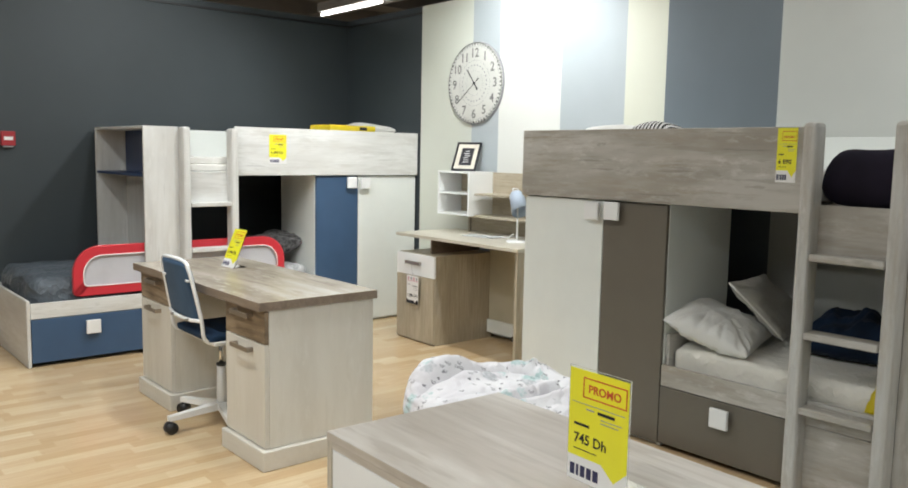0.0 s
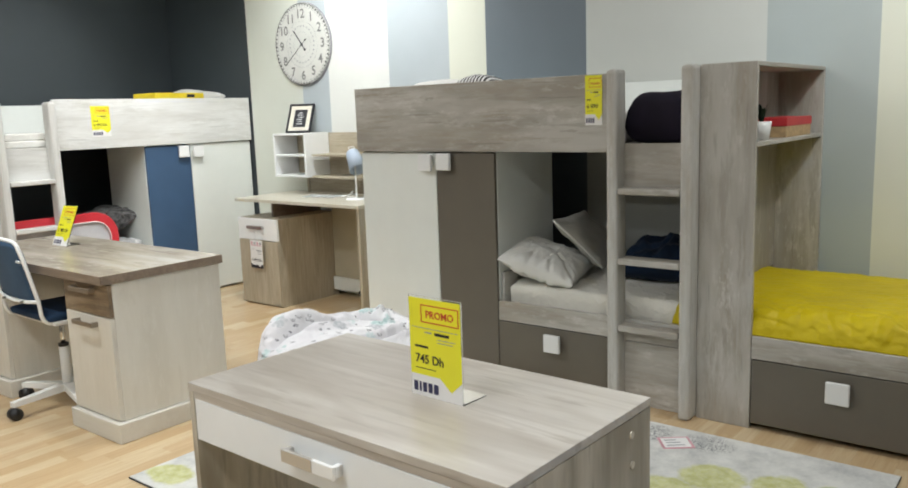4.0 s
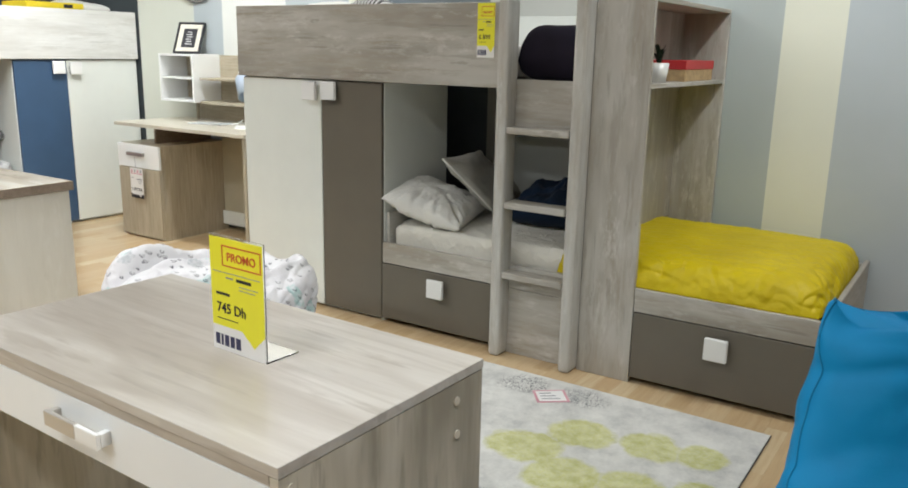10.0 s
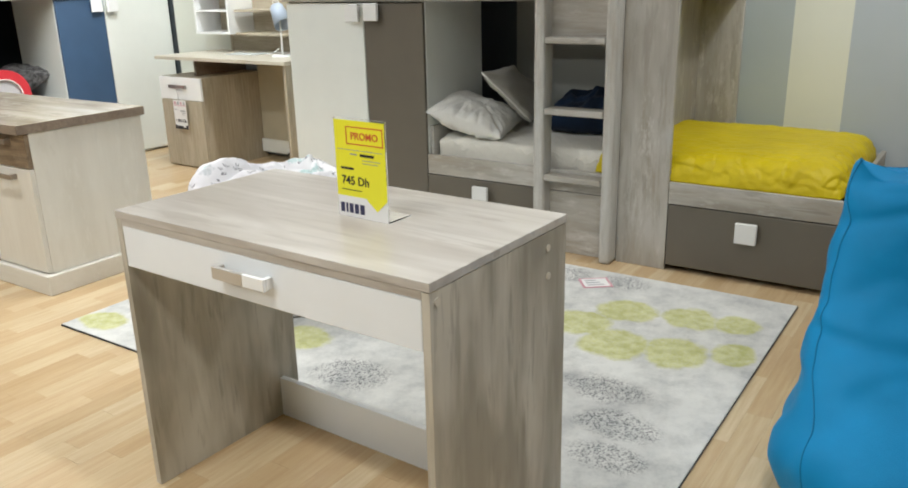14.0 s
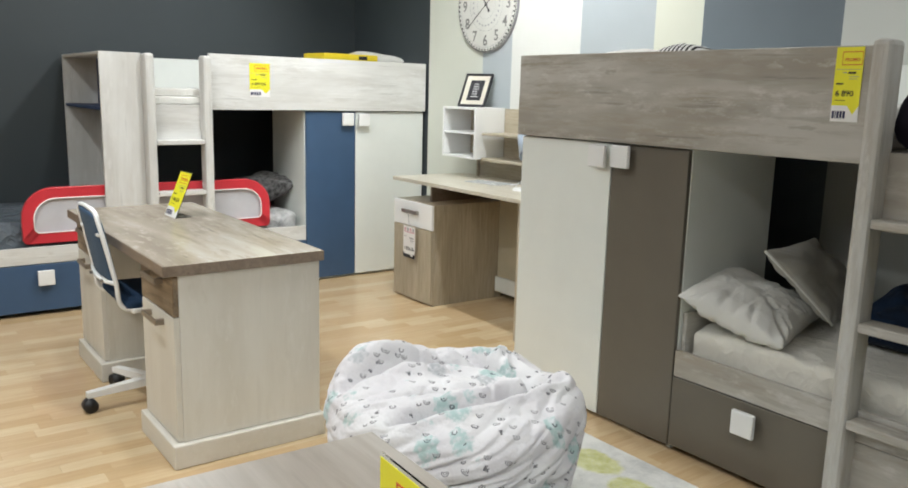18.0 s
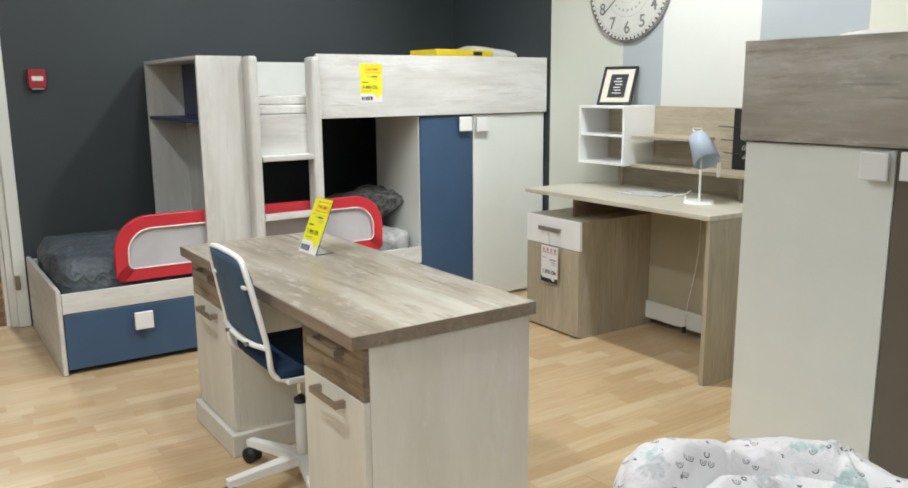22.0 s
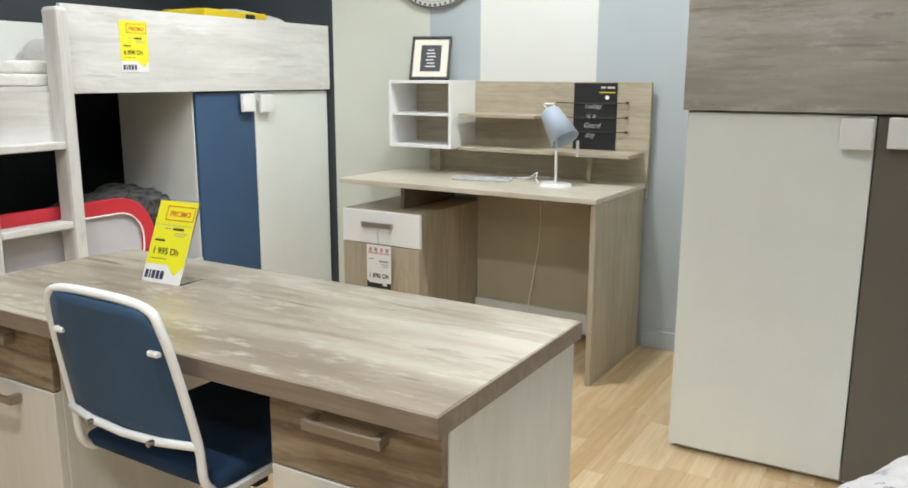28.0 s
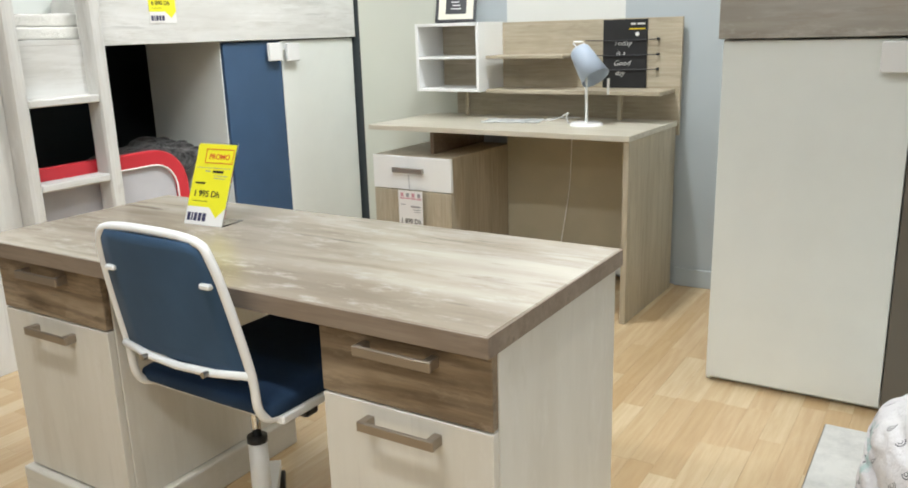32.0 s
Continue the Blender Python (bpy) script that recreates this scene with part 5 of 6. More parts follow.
tag_r = thing("price_tag", RB @ Matrix.Translation((1.430, -0.024, 1.246)) @ Matrix.Rotation(radians(90), 4, "X"), "yellow price card stuck on the grey bunk panel", "sign", "price tags")
price_sheet(tag_r, 0.082, 0.214, True, "6 890")
part("card", box(0, 0.082, 0, 0.214, -0.001, -0.0002, 0), paper, tag_r)
tag_l = thing("price_tag", LB @ Matrix.Translation((-1.330, -0.024, 1.241)) @ Matrix.Rotation(radians(90), 4, "X"), "yellow price card stuck on the white bunk panel", "sign", "price tags")
price_sheet(tag_l, 0.135, 0.206, True, "6 890 Dh")
part("card", box(0, 0.135, 0, 0.206, -0.001, -0.0002, 0), paper, tag_l)

HD = pose(4.28, 4.55, 0, 0, 0, -1.0)
hang = thing("hanging_tag", HD @ Matrix.Translation((-0.030, 1.10, 0.276)) @ FACE_WEST, "white hanging price tag with a pink heading on the drawer handle", "tag")
part("card", box(0, 0.135, 0, 0.20, -0.001, 0, 0), paper, hang)
for x0, x1, y0 in ((0.0, 0.012, 0.03), (0.012, 0.088, 0.022), (0.088, 0.112, 0.012), (0.112, 0.135, 0.026)):
    part("dark_foot", box(x0, x1, 0.0, y0, 0.0002, 0.001, 0), ink_black, hang, "dark foot of the tag")
pink = plain("pink_ink", (0.62, 0.30, 0.36), 0.5)
for k in range(4):
    part("heading_mark", box(0.010 + k * 0.031, 0.036 + k * 0.031, 0.160, 0.166, 0.0002, 0.001, 0), pink, hang)
    part("heading_mark", box(0.014 + k * 0.031, 0.030 + k * 0.031, 0.170, 0.188, 0.0002, 0.001, 0), ink_grey if k % 2 else pink, hang)
for x0, x1, y0, y1 in ((0.012, 0.04, 0.132, 0.136), (0.070, 0.122, 0.122, 0.130), (0.082, 0.122, 0.110, 0.114), (0.088, 0.122, 0.100, 0.103)):
    part("printed_bar", box(x0, x1, y0, y1, 0.0002, 0.001, 0), ink_grey, hang)
part("lettering", text_bm("1 890 Dh", 0.030, Matrix.Translation((0.010, 0.048, 0.0008))), ink_black, hang)
part("cord", rod((0.0675, 0.20, 0), (0.0675, 0.275, 0.008), 0.0012, n=6), ink_grey, hang)

rug_tag = thing("rug_tag", pose(3.575, 2.163, 0.011, 0, 0, -52), "white price tag with a pink border lying on the rug", "tag")
part("card", box(-0.062, 0.062, -0.055, 0.055, 0, 0.001, 0), pink, rug_tag)
part("label", box(-0.052, 0.052, -0.045, 0.045, 0.0011, 0.0018, 0), paper, rug_tag, "white centre of the tag")
for k in range(3):
    part("printed_bar", box(-0.04, 0.03 - k * 0.012, -0.03 + k * 0.025, -0.022 + k * 0.025, 0.0019, 0.0024, 0), ink_grey, rug_tag)


# ---- posters ----
def poster(y, z, w, code, tone, shape):
    p = thing("poster", Matrix.Translation((WALL_X - 0.008, y, z)) @ FACE_WEST, "printed furniture poster with a photo, drawings and a code", "poster", "wall posters")
    h = 0.92
    part("sheet", box(0, w, -0.006, h, -0.0075, 0.002, 0.0004), paper, p)
    part("red_line", box(0.005, w - 0.005, 0.016, 0.022, 0.0021, 0.0026, 0), ink_red, p)
    part("photo", box(0, w, 0.465, h - 0.004, 0.0021, 0.0026, 0), tone[0], p, "interior photo")
    part("photo_floor", box(0, w, 0.465, 0.55, 0.0027, 0.0030, 0), tone[1], p)
    part("lettering", text_bm(code, 0.051, bold=0.03, m=Matrix.Translation((0.012, 0.398, 0.0025))), ink_black, p)
    for k, (x0, x1, z0, z1, mt) in enumerate(shape):
        part("printed_shape", box(x0 * w, x1 * w, z0, z1, 0.0031, 0.0033 + 0.00003 * k, 0), mt, p)
    return p


ph_warm = plain("photo_warm", (0.50, 0.44, 0.37), 0.4, vary=0.25, scale=9)
ph_floor = plain("photo_floor", (0.42, 0.30, 0.18), 0.4, vary=0.3, scale=14)
ph_grey = plain("photo_grey", (0.42, 0.42, 0.41), 0.4, vary=0.3, scale=9)
ph_grey2 = plain("photo_grey_floor", (0.30, 0.30, 0.29), 0.4, vary=0.2, scale=14)
ph_blue = plain("photo_navy", (0.085, 0.09, 0.175), 0.4)
ph_tan = plain("photo_tan", (0.58, 0.51, 0.41), 0.4, vary=0.12, scale=12)
ph_light = plain("photo_light_grey", (0.54, 0.54, 0.545), 0.4, vary=0.14, scale=14)
ph_dark = plain("photo_dark_brown", (0.16, 0.12, 0.10), 0.4, vary=0.4, scale=30)
ph_pale = plain("photo_pale_grey", (0.47, 0.47, 0.465), 0.4, vary=0.16, scale=20)
ph_green = plain("photo_green", (0.30, 0.36, 0.06), 0.4)
ph_mid = plain("photo_rose_brown", (0.36, 0.29, 0.245), 0.4, vary=0.45, scale=26)
ph_white = plain("photo_white", (0.72, 0.70, 0.67), 0.4, vary=0.05)
A = [(0.0, 1.0, 0.55, 0.92, ph_white), (0.10, 0.44, 0.565, 0.610, ph_tan), (0.10, 0.43, 0.485, 0.560, ph_tan), (0.19, 0.41, 0.490, 0.545, ph_blue), (0.27, 0.30, 0.515, 0.525, paper), (0.28, 0.40, 0.606, 0.660, ph_mid), (0.12, 0.43, 0.560, 0.590, ph_white), (0.30, 0.38, 0.612, 0.640, ph_dark), (0.84, 0.915, 0.545, 0.92, paper),
     (0.44, 0.52, 0.505, 0.92, ph_tan), (0.53, 0.545, 0.52, 0.92, ph_tan), (0.62, 0.635, 0.52, 0.92, ph_tan), (0.545, 0.62, 0.600, 0.607, ph_tan), (0.545, 0.62, 0.680, 0.687, ph_tan), (0.545, 0.62, 0.760, 0.767, ph_tan), (0.635, 0.74, 0.590, 0.625, ph_tan), (0.64, 0.78, 0.520, 0.588, ph_blue), (0.69, 0.72, 0.553, 0.563, paper), (0.74, 0.84, 0.540, 0.92, ph_blue), (0.92, 0.95, 0.545, 0.92, ph_floor), (0.955, 0.985, 0.545, 0.92, ph_floor)]
A += [(0.58 + 0.026 * k + 0.012 * r, 0.604 + 0.026 * k + 0.012 * r, 0.468 + 0.009 * r + 0.0006 * k, 0.4768 + 0.009 * r + 0.0006 * k, ink_black if (k + r) % 2 else paper) for r in range(2) for k in range(15)]
A += [(0.165, 0.205, 0.205, 0.372, ph_light), (0.170, 0.200, 0.335, 0.365, ph_dark), (0.215, 0.50, 0.345, 0.372, ph_light), (0.222, 0.30, 0.245, 0.340, paper), (0.225, 0.295, 0.248, 0.290, ph_light), (0.305, 0.325, 0.20, 0.343, ph_blue), (0.215, 0.325, 0.195, 0.240, ph_blue), (0.262, 0.278, 0.213, 0.221, paper), (0.02, 0.14, 0.215, 0.250, ph_blue), (0.03, 0.15, 0.252, 0.272, ph_light), (0.07, 0.085, 0.228, 0.236, paper),
      (0.33, 0.44, 0.20, 0.340, ph_light), (0.345, 0.425, 0.21, 0.335, ph_grey2), (0.355, 0.415, 0.220, 0.300, ph_light), (0.445, 0.52, 0.20, 0.340, ph_light), (0.45, 0.515, 0.235, 0.242, ph_grey2), (0.45, 0.515, 0.270, 0.277, ph_grey2), (0.45, 0.515, 0.305, 0.312, ph_grey2), (0.29, 0.46, 0.390, 0.425, ph_light), (0.295, 0.455, 0.393, 0.422, paper), (0.31, 0.44, 0.404, 0.411, ink_grey),
      (0.58, 0.74, 0.310, 0.316, ink_grey), (0.58, 0.72, 0.296, 0.302, ink_grey), (0.58, 0.72, 0.270, 0.288, ph_light), (0.595, 0.70, 0.275, 0.283, ink_grey), (0.57, 0.965, 0.04, 0.245, ph_light), (0.57, 0.58, 0.04, 0.245, ink_grey),
      (0.02, 0.25, 0.05, 0.165, ph_mid), (0.05, 0.20, 0.06, 0.085, ph_floor), (0.03, 0.06, 0.12, 0.16, ph_dark), (0.16, 0.165, 0.09, 0.16, ph_dark), (0.06, 0.13, 0.085, 0.12, ph_tan), (0.14, 0.22, 0.085, 0.145, ph_white), (0.27, 0.51, 0.05, 0.165, ph_mid), (0.29, 0.49, 0.06, 0.085, ph_floor), (0.28, 0.31, 0.11, 0.16, ph_dark), (0.39, 0.395, 0.09, 0.16, ph_dark), (0.31, 0.38, 0.085, 0.15, ph_white), (0.40, 0.48, 0.085, 0.12, ph_tan), (0.02, 0.20, 0.034, 0.040, ink_grey), (0.27, 0.47, 0.034, 0.040, ink_grey), (0.60, 0.97, 0.4405, 0.4430, ink_red), (0.55, 0.97, 0.4265, 0.4285, ink_grey), (0.82, 0.90, 0.022, 0.029, ink_black)]
A += [(0.60, 0.92 - 0.045 * (k % 3) - 0.08 * (k % 2), 0.053 + 0.016 * k, 0.058 + 0.016 * k, ink_grey) for k in range(12)]
B = [(0.02, 0.06, 0.53, 0.92, ph_green), (0.08, 0.22, 0.55, 0.92, ph_white), (0.10, 0.36, 0.490, 0.560, ph_light), (0.12, 0.17, 0.475, 0.53, ph_dark), (0.12, 0.21, 0.555, 0.600, paper), (0.21, 0.225, 0.47, 0.60, paper), (0.33, 0.345, 0.49, 0.58, paper), (0.27, 0.42, 0.540, 0.560, paper), (0.37, 0.41, 0.56, 0.65, paper), (0.28, 0.29, 0.50, 0.545, ink_grey), (0.39, 0.40, 0.50, 0.545, ink_grey), (0.44, 0.54, 0.50, 0.92, ph_white),
     (0.55, 0.62, 0.52, 0.92, ph_light), (0.555, 0.615, 0.56, 0.567, ph_grey2), (0.555, 0.615, 0.60, 0.607, ph_grey2), (0.555, 0.615, 0.64, 0.647, ph_grey2), (0.64, 0.655, 0.51, 0.92, ph_white), (0.72, 0.735, 0.51, 0.92, ph_white), (0.655, 0.72, 0.56, 0.62, ph_green), (0.655, 0.72, 0.66, 0.70, ph_green), (0.655, 0.72, 0.515, 0.545, ph_dark), (0.32, 0.56, 0.470, 0.492, ph_white), (0.36, 0.50, 0.474, 0.487, ph_dark)]
B += [(0.02, 0.42, 0.212, 0.345, ph_pale), (0.02, 0.50, 0.300, 0.345, ph_light), (0.02, 0.10, 0.205, 0.298, ph_light), (0.03, 0.20, 0.262, 0.268, ph_grey2), (0.03, 0.20, 0.232, 0.238, ph_grey2), (0.12, 0.20, 0.20, 0.298, ph_light), (0.21, 0.30, 0.215, 0.298, ph_light), (0.22, 0.29, 0.245, 0.250, ph_grey2), (0.22, 0.29, 0.270, 0.275, ph_grey2), (0.31, 0.40, 0.215, 0.298, ph_light), (0.41, 0.50, 0.225, 0.345, ph_grey2), (0.51, 0.66, 0.285, 0.297, ph_light), (0.565, 0.66, 0.195, 0.283, ph_light), (0.585, 0.64, 0.245, 0.275, paper), (0.585, 0.64, 0.205, 0.235, paper),
      (0.66, 0.99, 0.305, 0.440, ph_grey2), (0.74, 0.88, 0.335, 0.385, ph_light), (0.67, 0.72, 0.340, 0.400, ph_dark), (0.90, 0.95, 0.320, 0.425, ph_dark), (0.70, 0.86, 0.305, 0.315, paper), (0.36, 0.97, 0.055, 0.135, ph_light), (0.36, 0.37, 0.055, 0.135, ink_grey), (0.02, 0.18, 0.150, 0.156, ink_grey), (0.02, 0.16, 0.134, 0.140, ink_grey), (0.03, 0.13, 0.095, 0.112, ph_light), (0.04, 0.12, 0.100, 0.107, ink_grey), (0.24, 0.64, 0.4405, 0.4430, ink_red), (0.38, 0.55, 0.385, 0.422, ph_light), (0.385, 0.545, 0.388, 0.419, paper), (0.40, 0.53, 0.400, 0.408, ink_grey)]
B += [(0.40, 0.93 - 0.06 * (k % 2), 0.064 + 0.017 * k, 0.069 + 0.017 * k, ink_grey) for k in range(4)]
poster(1.157, 1.163, 0.628, "BO1", (ph_warm, ph_floor), A)
poster(0.472, 1.173, 0.607, "BO8", (ph_grey, ph_grey2), B)

alarm = thing("fire_alarm_button", pose(2.115, WALL_Y, 1.383), "red fire alarm call point on the slate wall", "alarm button")
part("box", box(-0.045, 0.045, -0.045, -0.001, -0.05, 0.05, 0.006), plain("dull_red_plastic", (0.36, 0.028, 0.036), 0.4), alarm)
part("label", box(-0.028, 0.028, -0.0475, -0.0455, -0.012, 0.012, 0.0005), paper, alarm, "white label strip")
part("grey_base", box(-0.030, 0.030, -0.04, -0.001, -0.060, -0.051, 0.001), ink_grey, alarm)


# ---- red bed guard on the white bunk ----
def bed_guard():
    g = thing("bed_guard", pose(2.24, 6.36, 0.405), "red padded bed guard rail with white mesh panels", "bed guard")
    w, h = 1.46, 0.315

    def outline(inset, rad):
        x0, x1, z0, z1 = inset, w - inset, inset, h - inset
        out = []
        for cx, cz, a0, r in ((x1 - rad, z1 - rad, 0, rad), (x0 + rad, z1 - rad, 90, rad), (x0 + 0.03, z0 + 0.03, 180, 0.03), (x1 - 0.03, z0 + 0.03, 270, 0.03)):
            out += [(cx + r * math.cos(radians(a0 + k * 11.25)), cz + r * math.sin(radians(a0 + k * 11.25))) for k in range(9)]
        return out

    o, i = outline(0, 0.17), outline(0.062, 0.115)
    b = bmesh.new()
    rings = [[b.verts.new((x, y, z)) for x, z in pts] for pts, y in ((o, 0.026), (o, 0.058), (i, 0.058), (i, 0.026))]
    n = len(o)
    for a, c in zip(rings, rings[1:] + rings[:1]):
        for k in range(n):
            b.faces.new((a[k], a[(k + 1) % n], c[(k + 1) % n], c[k]))
    bmesh.ops.bevel(b, geom=[e for e in b.edges if abs(e.verts[0].co.y - e.verts[1].co.y) < 1e-5 and e.verts[0].link_edges], offset=0.004, segments=1, affect="EDGES")
    part("frame", b, red_paint, g, "red padded frame")
    part("mesh", solid_sheet(outline(0.060, 0.116), 0.040, 0.044), mesh_cloth, g, "translucent white mesh")
    part("piping", add_sweep(bmesh.new(), [(x, 0.0245, z) for x, z in outline(0.062, 0.115)], 0.004, 6, True), paper, g, "white piping")
    return g


def solid_sheet(pts, y0, y1):
    b = bmesh.new()
    f, k = [b.verts.new((x, y0, z)) for x, z in pts], [b.verts.new((x, y1, z)) for x, z in pts]
    b.faces.new(f), b.faces.new(k[::-1])
    for i in range(len(pts)):
        j = (i + 1) % len(pts)
        b.faces.new((f[i], k[i], k[j], f[j]))
    return b


bed_guard()
folder = thing("yellow_folder", pose(4.35, 6.62, 1.496, 0, 0, 3), "yellow card folder with a dark label on the upper bunk", "folder")
part("cover", box(-0.22, 0.22, -0.14, 0.14, 0.0, 0.045, 0.008), yellow_card, folder)
part("label", box(0.06, 0.13, -0.1412, -0.1402, 0.010, 0.034, 0), ink_black, folder, "dark label")
solo("pillow", cushion(0.42, 0.30, 0.09, seed=21.0), white_linen, pose(4.70, 6.80, 1.484), "flat white pillow on the upper bunk", "pillow", smooth=True)

striped, ts, bs = material("black_white_striped_linen", 0.85)
wv = node(ts, "ShaderNodeTexWave", Scale=14.0)
ts.links.new(coords(ts), wv.inputs["Vector"])
ts.links.new(ramp(ts, wv.outputs[0], [(0.45, (0.02, 0.02, 0.02)), (0.55, (0.75, 0.75, 0.74))]), bs.inputs["Base Color"])
solo("striped_pillow", cushion(0.30, 0.26, 0.215, seed=24.0), striped, RB @ pose(0.56, 0.40, 1.302), "black and white striped pillow on the upper bunk", "pillow", smooth=True)
solo("pillow", cushion(0.50, 0.34, 0.205, seed=26.0), white_linen, RB @ pose(0.27, 0.45, 1.302), "white pillow on the upper bunk", "pillow", smooth=True)

# ---- shelf tower goods ----
card_box = thing("card_box", RB @ pose(2.072, 0.62, 1.1665), "tan cardboard box with a red lid on the shelf", "box")
part("box", box(-0.07, 0.075, -0.18, 0.20, 0, 0.05, 0.002), box_tan, card_box)
part("lid", box(-0.073, 0.078, -0.183, 0.203, 0.048, 0.085, 0.002), box_red, card_box, "red cardboard lid")


def leafy(m, count, reach, height, seed, width=0.02, flowers=0, wide=1.0, tall=1.0):
    rng = random.Random(seed)
    p = thing("potted_plant", m, "green plant in a small white ceramic pot", "plant", "potted plants")
    b = bmesh.new()
    prof = [(0.0, 0.0), (0.030, 0.0), (0.040, 0.075), (0.036, 0.075), (0.033, 0.060), (0.0, 0.060)]
    rings = [[b.verts.new((max(r * wide, 0.0005) * math.cos(k * math.tau / 20), max(r * wide, 0.0005) * math.sin(k * math.tau / 20), z * tall)) for k in range(20)] for r, z in prof]
    for a, c in zip(rings, rings[1:]):
        for k in range(20):
            b.faces.new((a[k], a[(k + 1) % 20], c[(k + 1) % 20], c[k]))
    part("pot", b, terracotta, p, "white ceramic pot", True)
    for k in range(count):
        a, up = rng.uniform(0, math.tau), rng.uniform(0.5, 1.0)
        b = bmesh.new()
        prev = None
        for i in range(7):
            s = i / 6
            r = reach * s * (1.1 - 0.3 * up)
            z = 0.06 * tall + height * up * s * (1.15 - 0.4 * s * s)
            w = width * math.sin(math.pi * min(0.98, 0.08 + s * 0.92)) + 0.0006
            c, d = Vector((r * math.cos(a), r * math.sin(a), z)), Vector((-math.sin(a), math.cos(a), 0))
            pair = (b.verts.new(c - d * w + Vector((0, 0, w * 0.3))), b.verts.new(c), b.verts.new(c + d * w + Vector((0, 0, w * 0.3))))
            if prev:
                b.faces.new((prev[0], prev[1], pair[1], pair[0])), b.faces.new((prev[1], prev[2], pair[2], pair[1]))
            prev = pair
        bmesh.ops.solidify(b, geom=b.faces[:], thickness=0.0012)
        part("leaf", b, leaf_mat, p, "", True)
    for k in range(flowers):
        x, y, z = rng.uniform(-0.06, 0.02), rng.uniform(-0.02, 0.06), 0.27 + 0.035 * k
        b = bmesh.new()
        for j in range(5):
            q = j * math.tau / 5
            bmesh.ops.create_uvsphere(b, u_segments=8, v_segments=5, radius=0.018, matrix=Matrix.Translation((x, y + 0.018 * math.cos(q), z + 0.018 * math.sin(q))) @ Matrix.Diagonal((0.35, 1, 1, 1)))
        part("flower", b, terracotta, p, "white orchid flower", True)
    if flowers:
        part("stem", add_sweep(bmesh.new(), smooth_line([(0, 0, 0.06), (0.0, 0.01, 0.2), (-0.02, 0.02, 0.34), (-0.04, 0.03, 0.44)], 4), 0.003, 6), leaf_mat, p)
    return p


leafy(RB @ pose(2.108, 0.235, 1.1665), 16, 0.03, 0.12, 3, 0.008)


# ---- things on the hutch desk ----
frame_ob = thing("photo_frame", HD @ Matrix.Translation((0.405, 1.155, 1.2125)) @ Matrix.Rotation(radians(24), 4, "Z") @ FACE_WEST @ Matrix.Rotation(radians(-29), 4, "X"), "black photo frame with a white mount and dark card", "photo frame")
fw, fh = 0.195, 0.235
for args in ((0, fw, 0, 0.012), (0, fw, fh - 0.012, fh), (0, 0.012, 0.0121, fh - 0.0121), (fw - 0.012, fw, 0.0121, fh - 0.0121)):
    part("frame_bar", box(*args, -0.006, 0.012, 0.001), ink_black, frame_ob)
part("mount", box(0.0122, fw - 0.0122, 0.0122, fh - 0.0122, -0.004, 0.002, 0), plain("cream_card", (0.70, 0.66, 0.56), 0.6), frame_ob, "cream card mount")
part("card", box(0.047, fw - 0.047, 0.045, fh - 0.045, 0.0022, 0.003, 0), ink_black, frame_ob, "black card with pale bars")
for k in range(6):
    part("printed_bar", box(0.072 + 0.008 * (k % 2), fw - 0.072 - 0.006 * (k % 3), 0.070 + k * 0.018, 0.0745 + k * 0.018, 0.0031, 0.0036, 0), paper, frame_ob)

board = thing("chalk_board", HD @ Matrix.Translation((0.572, 0.355, 0.9045)) @ FACE_WEST, "small black chalk board with white handwriting", "chalk board")
part("panel", box(0, 0.205, 0, 0.298, 0, 0.006, 0.001), plain("chalk_black", (0.012, 0.012, 0.013), 0.7, vary=0.3), board)
chalk = plain("chalk_white", (0.66, 0.65, 0.63), 0.8, vary=0.2, scale=60)
for word, x, z in (("Today", 0.048, 0.185), ("is a", 0.062, 0.142), ("Good", 0.050, 0.098), ("day", 0.058, 0.055)):
    sh = Matrix(((1, 0.30, 0, x), (0, 1, 0, z), (0, 0, 1, 0.0066), (0, 0, 0, 1)))
    part("lettering", text_bm(word, 0.034, sh, bold=-0.012), chalk, board)
part("label", box(0.122, 0.196, 0.254, 0.259, 0.0062, 0.0068, 0), yellow_card, board)
for x0, x1 in ((0.130, 0.152), (0.160, 0.194)):
    part("label", box(x0, x1, 0.274, 0.282, 0.0062, 0.0068, 0), chalk, board)
part("sticker", rod((0.160, 0.234, 0.0062), (0.160, 0.234, 0.0068), 0.009, n=20), paper, board, "round white sticker")
for k, z in enumerate((1.114, 1.049, 0.986)):
    cord = solo("elastic_cord", add_sweep(bmesh.new(), [HD @ Vector((0.560, 0.44 - 0.02 * k, z)), HD @ Vector((0.562, 0.3, z - 0.004)), HD @ Vector((0.560, 0.10, z + 0.002))], 0.0025, 6), ink_black, pose(0, 0, 0), "black elastic cord across the desk back board", "cord", "elastic cords")
    part("knot", rod(HD @ Vector((0.560, 0.10, z + 0.002)), HD @ Vector((0.574, 0.10, z + 0.002)), 0.006), ink_black, cord)

